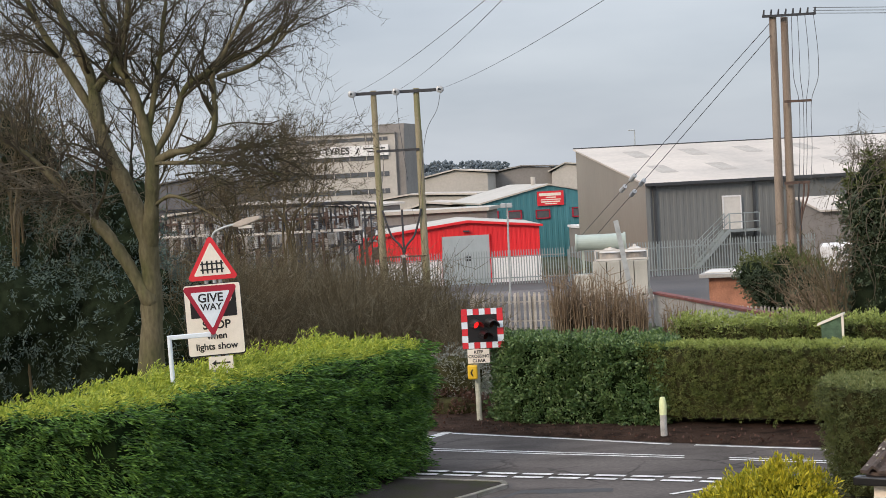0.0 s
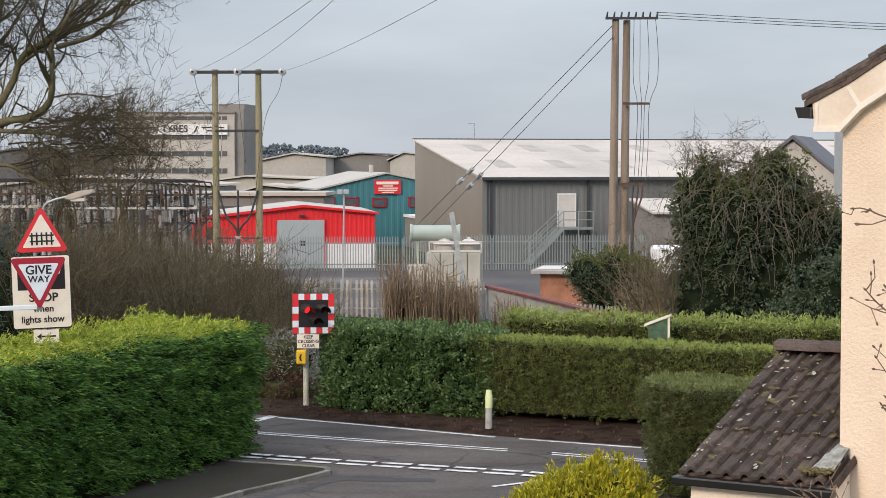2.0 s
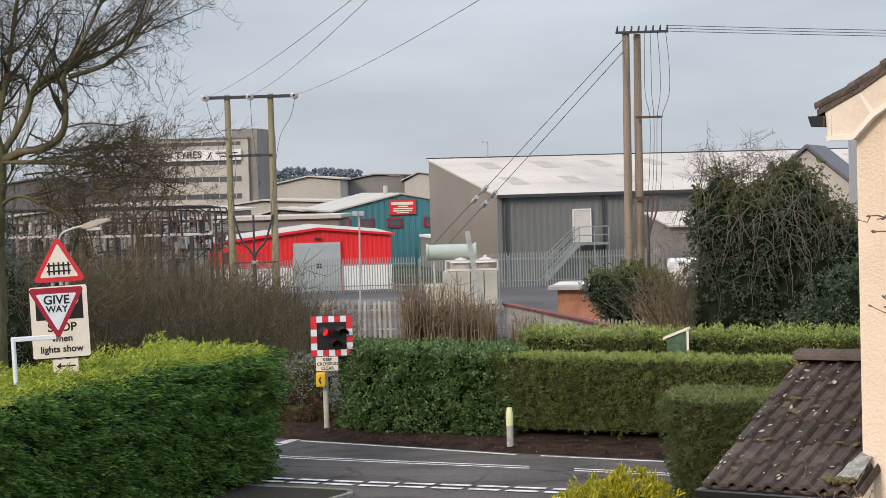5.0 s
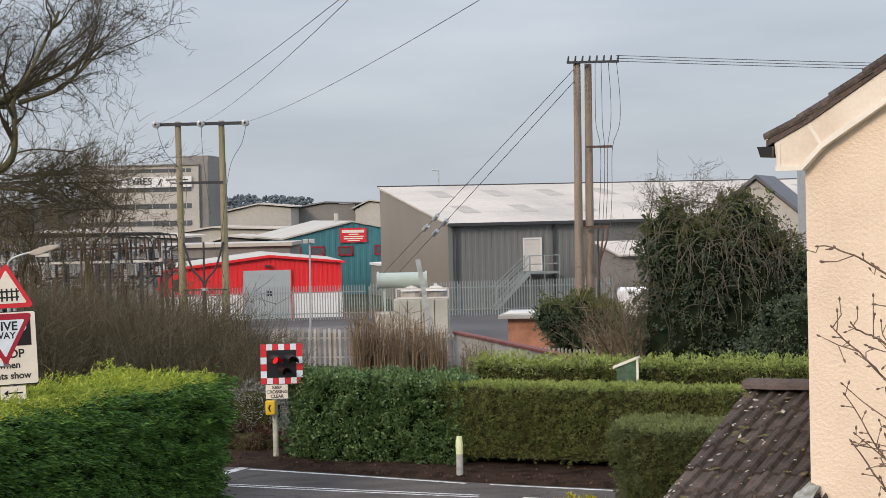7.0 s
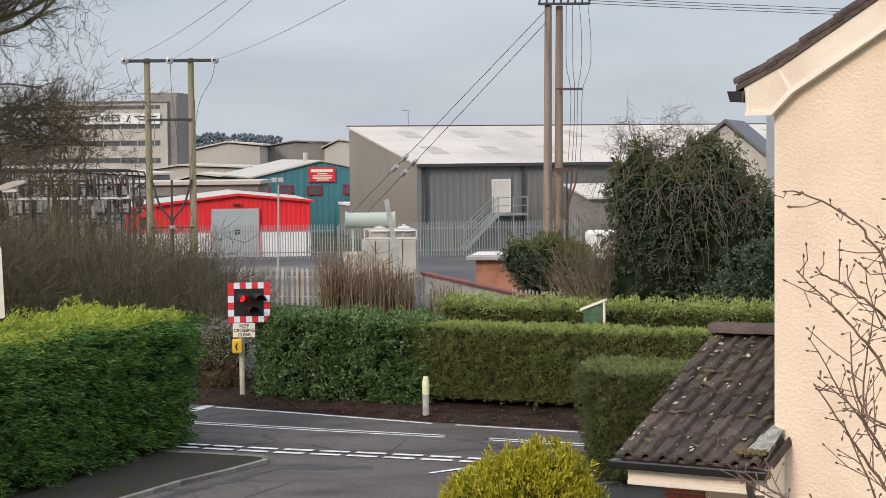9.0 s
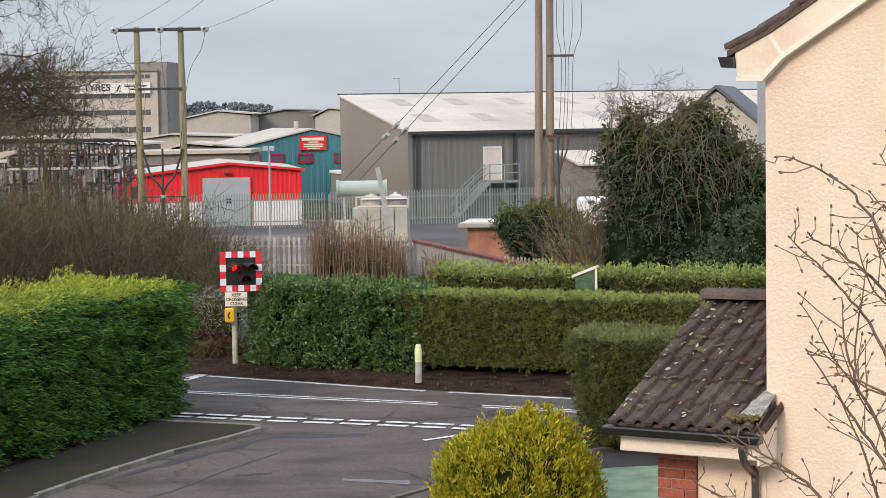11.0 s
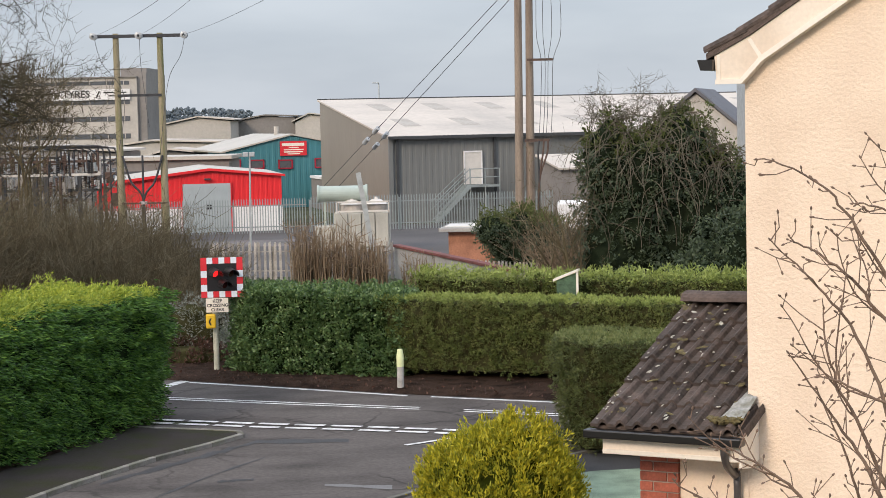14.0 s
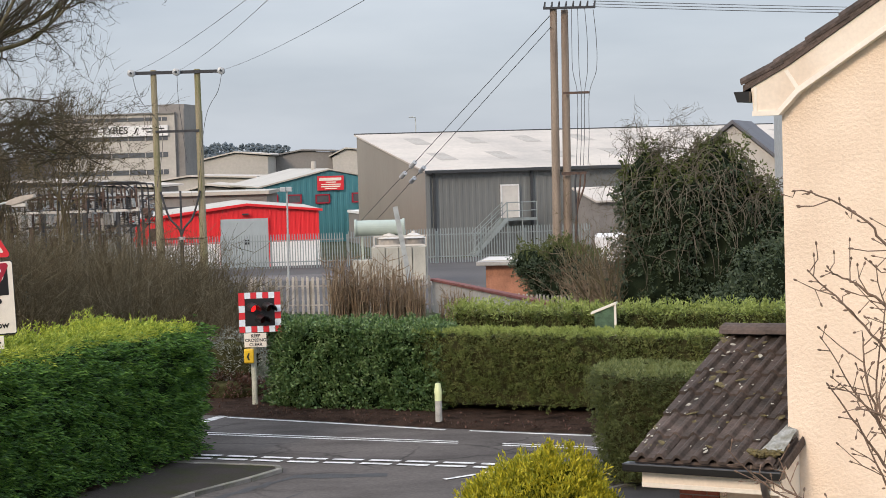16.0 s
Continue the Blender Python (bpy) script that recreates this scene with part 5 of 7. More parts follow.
# verge tiles seen on edge up the gable
def tile_mesh(width=0.3, length=0.40, thick=0.022, rolls=2, k=14):
    """A double roman tile: x across, y up the slope, waves in z."""
    v, f = [], []
    for j, y in enumerate((0, length)):
        for i in range(k + 1):
            x = width * i / k
            ph = (i / k * rolls) % 1.0
            z = 0.034 * max(0.0, math.sin(math.pi * min(1, max(0, (ph - 0.45) / 0.55)))) ** 0.8
            v.append((x, y, z))
            v.append((x, y, z - thick))
    n = 2 * (k + 1)
    for i in range(k):
        a = 2 * i
        f += [(a, a + 2, a + n + 2, a + n), (a + 1, a + n + 1, a + n + 3, a + 3), (a, a + 1, a + 3, a + 2), (a + n, a + n + 2, a + n + 3, a + n + 1)]
    f += [(0, n, n + 1, 1), (2 * k, 2 * k + 1, n + 2 * k + 1, n + 2 * k)]
    me = bpy.data.meshes.new("roof_tile")
    me.from_pydata(v, [], f)
    me.materials.append(M_TILE)
    return me
TILE = tile_mesh()
rr = random.Random(4)
roof_ob = bpy.data.objects["roof"]
def roof_top(a):
    return 5.15 + 0.515 * (a + 0.255) if a < 0.075 else 5.32 + TAN * (a - 0.075)
for i in range(15):
    a = -0.265 + i * 0.245
    tilt = math.degrees(math.atan2(roof_top(a + 0.245) - roof_top(a), 0.245))
    for c in range(2):
        ob = new("roof_tile", TILE)
        ob.parent = roof_ob
        ob.matrix_local = (pose(a, -0.09 + c * 0.3, roof_top(a) + 0.012) @ pose(0, 0, 0, 0, -tilt, 0) @ pose(0, 0.3, 0, 0, 0, -90)
                           @ pose(0, 0, 0.012, -2.6 + rr.uniform(-0.7, 0.7), rr.uniform(-1.0, 1.0), rr.uniform(-0.8, 0.8)) @ Matrix.Diagonal((1, 0.88, 1, 1)))

# porch: near slope falls towards the garden, its ridge runs out from the front wall
PA, PE, PR = -1.07, -0.36, 1.52         # outer end, eave line, ridge line
EZ, RZ = 2.505, 3.225
porch_slope = math.degrees(math.atan2(RZ - EZ, PR - PE))
porch = tagged(part("porch_roof", px([(PE, EZ - 0.03), (PR, RZ - 0.03), (2 * PR - PE, EZ - 0.03), (2 * PR - PE, EZ - 0.06), (PR, RZ - 0.09), (PE, EZ - 0.06)], "x", PA + 0.03, -0.004), M_TILE, house, "brown interlocking tiles with lichen"))
sl_len = math.hypot(PR - PE, RZ - EZ)
courses, cols = 6, 4
gauge = sl_len / courses
for j in range(courses):
    for i in range(cols):
        ob = new("roof_tile", TILE)
        ob.parent = porch
        ob.matrix_local = (pose(PA + i * 0.275, PE, EZ - 0.012, porch_slope, 0, 0) @ pose(0, j * gauge - 0.03, 0.010 + 0.006 * rr.random(), -3.6 + rr.uniform(-0.6, 0.6), rr.uniform(-0.8, 0.8), rr.uniform(-1.0, 1.0))
                           @ Matrix.Diagonal((0.917, (gauge + 0.075) / 0.40, 1.15, 1)))
# the strip of roof in front of the gable wall, below the corner
ob = new("roof_tile", TILE)
ob.parent = porch
ob.matrix_local = pose(PA + 4 * 0.275, PE, EZ - 0.012, porch_slope) @ pose(0, -0.03, 0.006, -2.6) @ Matrix.Diagonal((0.33, 1.0, 1.15, 1))
# ridge tiles
for i in range(3):
    bm = bmesh.new()
    k = 8
    rows = []
    for n in range(k + 1):
        a = math.pi * (0.06 + 0.88 * n / k)
        rows.append([bm.verts.new((x, math.cos(a) * r * 1.15, math.sin(a) * r * 0.72)) for r in (0.13, 0.115) for x in (0, 0.39)])
    for p, q in zip(rows, rows[1:]):
        for c in ((0, 1, 1, 0), ):
            bm.faces.new((p[0], p[1], q[1], q[0]))
            bm.faces.new((p[2], q[2], q[3], p[3]))
            bm.faces.new((p[0], q[0], q[2], p[2]))
            bm.faces.new((p[1], p[3], q[3], q[1]))
    bmesh.ops.recalc_face_normals(bm, faces=bm.faces[:])
    o = part("ridge_tile", bm, M_TILE, porch)
    o.matrix_local = pose(PA + 0.0 + i * 0.372, PR, RZ - 0.02 + 0.004 * i)
bm = bmesh.new()
bmesh.ops.create_icosphere(bm, subdivisions=2, radius=0.075)
for v in bm.verts:
    v.co *= 1 + 0.25 * noise.noise(v.co * 30)
    v.co.z *= 0.7
o = part("mortar_end", bm, M_MOSS, porch, "mossy mortar at the ridge end")
o.matrix_local = pose(PA + 0.02, PR, RZ + 0.02)
# lichen and moss crusts
def crust(mx, material, name, count, seed, left_bias):
    rg = random.Random(seed)
    for i in range(count):
        bm = bmesh.new()
        s = rg.uniform(0.004, 0.010) * rg.choice((0.8, 1, 1, 1.5)) if name == "lichen" else rg.uniform(0.008, 0.024)
        bmesh.ops.create_icosphere(bm, subdivisions=2, radius=s)
        sx_, sy_ = rg.uniform(0.6, 1.3), rg.uniform(0.8, 2.2)
        for v in bm.verts:
            w_ = 1 + 0.9 * noise.noise(v.co / s * 1.4 + Vector((i, seed, 0)))
            v.co = Vector((v.co.x * sx_ * w_, v.co.y * sy_ * w_, v.co.z * min(0.3, 0.0035 / s)))
        o = part(name, bm, material, porch)
        u = rg.random() ** (2.2 if left_bias else 1.0) * 1.1
        v = rg.random()
        o.matrix_local = pose(PA + 0.03 + u, PE, EZ, porch_slope) @ pose(0, v * sl_len, 0.022, 0, 0, rg.uniform(0, 360))
crust(None, M_LICHEN, "lichen", 95, 3, True)
crust(None, M_MOSS, "moss", 70, 4, False)
# gutter, fascia, soffit
gut = part("porch_gutter", bx(PA - 0.02, 0.115, PE - 0.12, PE - 0.015, EZ - 0.105, EZ - 0.045, bevel=0.010), M_GUTTER, house, "black porch gutter")
part("fascia", bx(PA + 0.09, 0.06, PE - 0.012, PE + 0.014, EZ - 0.23, EZ - 0.06), M_FASCIA, house)
part("fascia_bead", bx(PA + 0.09, 0.06, PE - 0.020, PE - 0.012, EZ - 0.225, EZ - 0.195), M_SIGN_CREAM, house)
part("soffit", bx(PA + 0.09, 0.06, PE + 0.016, -0.002, EZ - 0.222, EZ - 0.205), M_FASCIA, house)
bm = px([(PE - 0.012, EZ - 0.27), (PE + 0.20, EZ - 0.30), (-0.003, EZ - 0.26), (-0.003, EZ + 0.08), (PE - 0.012, EZ - 0.05)], "x", 0.062, 0.08)
part("box_end", bm, M_SIGN_CREAM, house, "white boxed eave end")
bm = bmesh.new()
bmesh.ops.create_grid(bm, x_segments=6, y_segments=8, size=0.5)
for v in bm.verts:
    x, y = v.co.x + 0.5, v.co.y + 0.5
    yy = PE + 0.05 + y * (0.36 - 0.07 * x)
    v.co = Vector((-0.11 + 0.185 * x + 0.09 * y * (1 - x), yy, EZ + 0.062 + (yy - PE) * 0.383 + 0.022 * noise.noise(Vector((x * 4, y * 5, 1))) - 0.02 * (1 - x) * (1 - y)))
o = part("lead_flashing", bm, M_LEAD, house, "crumpled grey lead flashing")
md = o.modifiers.new("thick", "SOLIDIFY")
md.thickness = 0.008
for i, (mx_, my_, ms_) in enumerate(((-0.13, 0.035, 0.042), (-0.06, 0.03, 0.05), (0.01, 0.035, 0.046), (0.05, 0.07, 0.03), (-0.17, 0.06, 0.03))):
    bm = bmesh.new()
    bmesh.ops.create_icosphere(bm, subdivisions=3, radius=ms_)
    for v in bm.verts:
        v.co *= 1 + 0.5 * noise.noise(v.co * 38 + Vector((i, 0, 0)))
        v.co.z *= 0.6
    o = part("moss_cushion", bm, M_MOSS, house, "clump of moss at the roof's foot")
    o.matrix_local = pose(mx_, PE + my_, EZ + 0.045 + my_ * 0.383)
part("porch_wall", bx(-0.53, -0.003, -0.004, 0.24, -0.4, EZ - 0.22), M_RENDER, house)
part("porch_ceiling", bx(PA + 0.1, -0.003, 0.0, 2.2, EZ - 0.25, EZ - 0.22), M_FASCIA, house)
# downpipe
V, F = tubes([(smooth_line([(-0.03, PE - 0.06, EZ - 0.10), (-0.03, PE - 0.06, EZ - 0.17), (-0.04, PE + 0.03, EZ - 0.27), (-0.065, -0.12, EZ - 0.37), (-0.07, -0.055, EZ - 0.46), (-0.07, -0.05, 0.9), (-0.07, -0.05, -0.2)], 4), [0.027] * 25)], 12)
mesh_from("downpipe", V, F, M_PIPE, house, smooth=True)
for zz in (1.86, 0.9):
    part("pipe_clip", bx(-0.115, -0.025, -0.092, -0.006, zz - 0.02, zz + 0.02), M_PIPE, house)
# brick pillar
pillar = part("brick_pillar", bx(-0.83, -0.535, -0.03, 0.26, -0.4, EZ - 0.252), M_MORTAR, house, "red brick porch pillar")
BR = {}
def brick(x0, x1, y0, y1, z0, z1):
    key = (round(x1 - x0, 3), round(y1 - y0, 3))
    if key not in BR:
        bm = bx(-(x1 - x0) / 2, (x1 - x0) / 2, -(y1 - y0) / 2, (y1 - y0) / 2, -0.0325, 0.0325, bevel=0.004)
        ob = part("brick", bm, M_BRICK, pillar)
        BR[key] = ob.data
    else:
        ob = new("brick", BR[key])
        ob.parent = pillar
    ob.matrix_local = pose((x0 + x1) / 2 + rr.uniform(-0.001, 0.001), (y0 + y1) / 2 + rr.uniform(-0.002, 0.002), (z0 + z1) / 2)
z, row = EZ - 0.252 - 0.07, 0
while z > -0.1:
    if row % 2 == 0:
        brick(-0.835, -0.625, -0.04, 0.06, z, z + 0.065)
        brick(-0.615, -0.530, -0.04, 0.06, z, z + 0.065)
    else:
        brick(-0.835, -0.735, -0.04, 0.06, z, z + 0.065)
        brick(-0.725, -0.530, -0.04, 0.06, z, z + 0.065)
    brick(-0.838, -0.738, 0.07, 0.26, z, z + 0.065)
    z -= 0.075
    row += 1


# ---- garden shrub with buds, close before the house ----
shrub = thing("magnolia_shrub", pose(0, 0, 0), "bare garden shrub with curved brown budding twigs", "shrub")
rng = np.random.default_rng(77)
SH = [
    [(3.10, 9.0, 1.75), (2.75, 9.0, 4.1), (2.45, 9.0, 5.35), (2.20, 9.0, 5.92), (1.98, 9.0, 6.17), (1.68, 9.0, 6.30)],
    [(3.00, 8.8, 1.75), (2.60, 8.8, 3.8), (2.30, 8.8, 4.70), (2.07, 8.8, 5.35), (1.85, 8.8, 5.65), (1.62, 8.8, 5.85)],
    [(3.05, 9.3, 1.75), (2.70, 9.3, 4.3), (2.42, 9.3, 5.30), (2.18, 9.3, 5.68), (1.95, 9.3, 5.85), (1.80, 9.3, 5.90)],
    [(2.95, 8.9, 1.75), (2.40, 8.9, 4.0), (2.15, 8.9, 4.75), (1.95, 8.9, 5.05), (1.75, 8.9, 5.35)],
    [(2.85, 9.1, 1.75), (2.25, 9.1, 3.7), (1.95, 9.1, 4.55), (1.72, 9.1, 4.80), (1.45, 9.1, 4.95)],
    [(2.75, 8.9, 1.75), (2.05, 8.9, 3.6), (1.75, 8.9, 4.30), (1.50, 8.9, 4.58), (1.20, 8.9, 4.76)],
    [(3.10, 9.2, 1.75), (2.85, 9.2, 4.0), (2.60, 9.2, 5.0), (2.42, 9.2, 5.8), (2.30, 9.2, 6.3)],
    [(3.05, 8.7, 1.75), (2.66, 8.7, 4.0), (2.36, 8.7, 4.95), (2.10, 8.7, 5.20), (1.88, 8.7, 5.28)],
    [(2.95, 9.1, 1.75), (2.45, 9.1, 3.6), (2.20, 9.1, 4.35), (2.02, 9.1, 4.75), (1.86, 9.1, 5.12)],
    [(3.20, 9.1, 1.75), (2.80, 9.1, 4.4), (2.50, 9.1, 5.6), (2.32, 9.1, 5.95), (2.12, 9.1, 6.05)],
    [(2.90, 9.0, 1.75), (2.50, 9.0, 3.9), (2.22, 9.0, 4.9), (2.05, 9.0, 5.3), (2.0, 9.0, 5.6)],
]
main, spur, buds = [], [], []
for pts in SH:
    P = smooth_line(pts, 7)
    P[5:] += np.cumsum(rng.normal(0, 0.006, (len(P) - 5, 3)), axis=0)
    R = np.linspace(0.016, 0.0030, len(P))
    main.append((P, R))
    for i in range(12, len(P)):
        if rng.random() < 0.8:
            d = unit(P[i] - P[i - 1])
            s = unit(np.cross(d, [0, 1, 0.0]) * rng.choice([-1, 1]) + rng.normal(0, 0.35, 3) + d * 0.7 + np.array([0, 0, 0.35]))
            ln = rng.uniform(0.05, 0.26) if rng.random() < 0.45 else rng.uniform(0.02, 0.06)
            q = [P[i], P[i] + s * ln * 0.5 + rng.normal(0, 0.014, 3), P[i] + s * ln + [0, 0, 0.15 * ln]]
            spur.append((q, [0.0034, 0.0028, 0.002]))
            buds.append((q[-1], unit(q[-1] - q[1])))
            if ln > 0.12:
                e = unit(s + rng.normal(0, 0.6, 3))
                spur.append(([q[1], q[1] + e * 0.07], [0.0025, 0.0018]))
                buds.append((q[1] + e * 0.07, e))
    buds.append((P[-1], unit(P[-1] - P[-2])))
    for k in range(2):
        i = int(rng.integers(9, len(P) - 4))
        d = unit(unit(P[i] - P[i - 1]) + np.array([rng.choice([-0.9, 0.7, -0.5]), rng.normal(0, 0.2), rng.uniform(-0.1, 0.3)]))
        Q, ln = [P[i]], rng.uniform(0.05, 0.085)
        for n in range(7):
            d = unit(d + rng.normal(0, 0.10, 3) + [0, 0, 0.10])
            Q.append(Q[-1] + d * ln)
            if n > 0:
                sd = unit(np.cross(d, [0, 1, 0]) * (1 if n % 2 else -1) + d * 0.8)
                w = rng.uniform(0.02, 0.10)
                spur.append(([Q[-1], Q[-1] + sd * w], [0.0030, 0.0018]))
                buds.append((Q[-1] + sd * w, sd))
        main.append((np.array(Q), np.linspace(0.0052, 0.0025, 8)))
        buds.append((Q[-1], d))
V, F = tubes(main, 8)
mesh_from("stem", V, F, M_SHRUBTWIG, shrub, smooth=True)
V, F = tubes(spur, 5)
tagged(mesh_from("side_twig", V, F, M_SHRUBTWIG, shrub), kind="stuff")
V, F = tubes([([p - d * 0.003, p + d * 0.004, p + d * 0.012, p + d * 0.019], [0.0025, 0.0058, 0.005, 0.001]) for p, d in buds], 6)
tagged(mesh_from("bud", V, F, M_SHRUBTWIG, shrub, "swollen brown buds"), kind="stuff")


# ---- parked car, mostly hidden by the golden conifer ----
car = thing("parked_car", pose(1.6, 31.6, 0.02, 0, 0, 2), "dark parked car standing behind golden conifer", "car")
bm = px(rounded([(-0.80, 0.28), (0.80, 0.28), (0.78, 0.95), (-0.78, 0.95)], 0.10), "y", -2.0, 2.0)
part("body", bm, M_CARPAINT, car)
bm = px(rounded([(-0.72, 0.95), (0.72, 0.95), (0.54, 1.30), (-0.54, 1.30)], 0.09), "y", -1.6, 0.9)
part("cabin", bm, M_CARPAINT, car)
bm = px(rounded([(-0.66, 1.02), (0.66, 1.02), (0.48, 1.24), (-0.48, 1.24)], 0.06), "y", -1.612, -1.60)
part("rear_window", bm, M_GLASSDARK, car)
part("roof_panel", bx(-0.46, 0.46, -1.45, 0.75, 1.295, 1.32, bevel=0.012), M_CARROOF, car)
for x in (-0.80, 0.80):
    for y in (-1.25, 1.3):
        w_ = part("wheel", rd((x - 0.1, y, 0.31), (x + 0.1, y, 0.31), 0.31, sides=24), M_RUBBER, car)
        part("rim", rd((x - 0.104, y, 0.31), (x + 0.104, y, 0.31), 0.19, sides=16), M_GALV, w_)
    part("tail_light", bx(x * 0.86 - 0.09, x * 0.86 + 0.09, -2.012, -1.998, 0.72, 0.88), M_SIGN_DARKRED, car)


# ---- timber poles and cables ----
def pole(name, parent, p, q, r0, r1, material):
    return part(name, rd(p, q, r0, r1, sides=14), material, parent, "")


hp = thing("pole_tower", pose(0, 95, 0), "pair of mossy timber poles with steel cross arm", "utility pole")
pole("pole", hp, (-14.72, 0, 0), (-14.78, 0, 11.3), 0.20, 0.15, M_POLE)
pole("pole", hp, (-12.55, 0, 0), (-12.58, 0, 11.3), 0.20, 0.15, M_POLE)
part("cross_arm", bx(-15.75, -11.4, -0.22, -0.06, 11.08, 11.24), M_STEEL_DARK, hp, "dark steel cross arm")
part("cross_brace", bx(-14.75, -12.55, -0.2, -0.1, 8.14, 8.27), M_STEEL_DARK, hp)
for x in (-15.8, -13.55, -11.3):
    pts, rad = [], []
    for k in range(4):
        pts += [(x, -0.30 - 0.12 * k, 11.15), (x, -0.36 - 0.12 * k, 11.15), (x, -0.40 - 0.12 * k, 11.15)]
        rad += [0.07, 0.18, 0.07]
    V, F = tubes([(pts, rad)], 14)
    mesh_from("insulator", V, F, M_GLASSINS, hp, "pale disc insulator string")
    rod_b = rd((x, -0.8, 11.15), (x, -0.1, 11.15), 0.04)
    part("insulator_pin", rod_b, M_STEEL_DARK, hp)
for i, (a, b, c) in enumerate((((-15.8, 11.1), (-14.4, 8.2), (-14.75, 5.4)), ((-13.55, 11.0), (-13.5, 9.5), (-13.2, 6.6)), ((-11.3, 11.1), (-12.2, 8.8), (-12.7, 5.2)))):
    V, F = tubes([(smooth_line([(a[0], -0.3, a[1]), (a[0] + 0.25 * (b[0] - a[0]), -0.35, (a[1] + b[1]) / 2 + 0.2), (b[0], -0.3, b[1]), (c[0], -0.3, c[1])], 6), [0.013] * 19)], 5)
    mesh_from("jumper_cable", V, F, M_CABLE, hp)
for xa in (-14.6, -13.6, -12.6):
    V, F = tubes([(smooth_line([(xa, -0.25, 5.2), (xa * 0.6 - 13.6 * 0.4, -0.3, 3.9), (-13.6, -0.3, 2.9), (-13.6, -0.3, 0)], 6), [0.055] * 19)], 8)
    mesh_from("cable_tail", V, F, M_STEEL_DARK, hp, "black cable tail")
part("clamp", bx(-13.75, -13.45, -0.4, -0.2, 2.75, 2.9), M_GALV, hp)
part("cable_bracket", bx(-14.7, -12.5, -0.24, -0.16, 2.76, 2.83), M_RUST, hp)

dp = thing("twin_pole", pose(0, 80, 0), "two tall weathered timber poles with cable fittings", "utility pole")
pole("pole", dp, (4.42, 0, 0), (4.54, 0, 12.7), 0.20, 0.15, M_POLE_RED)
pole("pole", dp, (4.90, 0.2, 0), (5.02, 0.2, 12.6), 0.20, 0.15, M_POLE_RED)
part("cross_arm", bx(4.1, 6.3, -0.25, -0.12, 12.60, 12.70), M_STEEL_DARK, dp)
part("cross_arm", bx(4.85, 5.95, -0.25, -0.15, 9.02, 9.12), M_RUST, dp, "rusty steel bracket")
part("cross_arm", bx(4.7, 5.75, -0.28, -0.18, 5.62, 5.74), M_RUST, dp, "rusty steel bracket")
for i in range(8):
    x = 4.15 + i * 0.3
    part("insulator", rd((x, -0.2, 12.66), (x + 0.04, -0.2, 12.92), 0.05, 0.03, sides=10), M_STEEL_DARK, dp)
for x, xb, sw in ((5.55, 5.62, 0.0), (5.85, 5.75, 0.12), (6.2, 5.95, 0.18), (5.3, 5.45, -0.05)):
    V, F = tubes([(smooth_line([(x, -0.2, 12.6), (x + sw * 0.6, -0.25, 11.2), (x + sw * 0.4, -0.25, 10.0), (xb, -0.25, 9.0), (xb - 0.05, -0.25, 7.2), (xb - 0.15, -0.25, 5.7)], 5), [0.012] * 26)], 5)
    mesh_from("down_lead", V, F, M_CABLE, dp)
for x in (5.3, 5.5, 5.68):
    V, F = tubes([(smooth_line([(x, -0.28, 5.65), (x - 0.05, -0.3, 5.1), (5.28, -0.3, 3.9), (5.22, -0.28, 1.5), (5.22, -0.28, 0)], 5), [0.04] * 21)], 6)
    mesh_from("cable_tail", V, F, M_RUST if x > 5.4 else M_STEEL_DARK, dp)
part("junction_box", bx(4.95, 5.25, -0.42, -0.2, 0.9, 1.5, bevel=0.02), M_STEEL_DARK, dp)


def wire(name, a, b, sag, label, r=0.02, material=M_CABLE, group=""):
    a, b = np.array(a, float), np.array(b, float)
    pts = [a + (b - a) * t - np.array([0, 0, sag * 4 * t * (1 - t)]) for t in np.linspace(0, 1, 25)]
    V, F = tubes([(pts, [r] * 25)], 5)
    return tagged(mesh_from(name, V, F, material), label, "cable", group)


for a, b in (((-15.68, 94.4, 11.2), (-0.19, 22, 9.99)), ((-13.49, 94.4, 11.2), (-0.33, 22, 9.98)), ((-11.36, 94.4, 11.15), (1.87, 22, 9.95))):
    wire("overhead_line", a, b, 0.30, "thin dark overhead line rising from the poles", 0.007, group="overhead lines")
for z in (12.9, 12.78, 12.66):
    wire("overhead_line", (6.2, 79.8, z), (60.0, 76.0, z - 1.9), 0.4, "thin overhead line leading off the twin poles", 0.014, group="overhead lines")
STAY = [((4.37, 79.8, 12.33), (-5.04, 98.0, 3.01)), ((4.40, 79.8, 11.85), (-4.0, 98.0, 3.26))]
for (a, b), (t1, t2) in zip(STAY, ((0.645, 0.70), (0.675, 0.735))):
    wire("stay_cable", a, b, 0.0, "taut stay cable falling from the twin poles", 0.016, group="stay cables")
    for t in (t1, t2):
        p, q = Vector(a).lerp(Vector(b), t), Vector(a).lerp(Vector(b), t + 0.024)
        tagged(part("stay_insulator", rd(p, q, 0.11, sides=10), M_GLASSINS), "white cylindrical insulator on the stay cable", "insulator", "stay insulators")


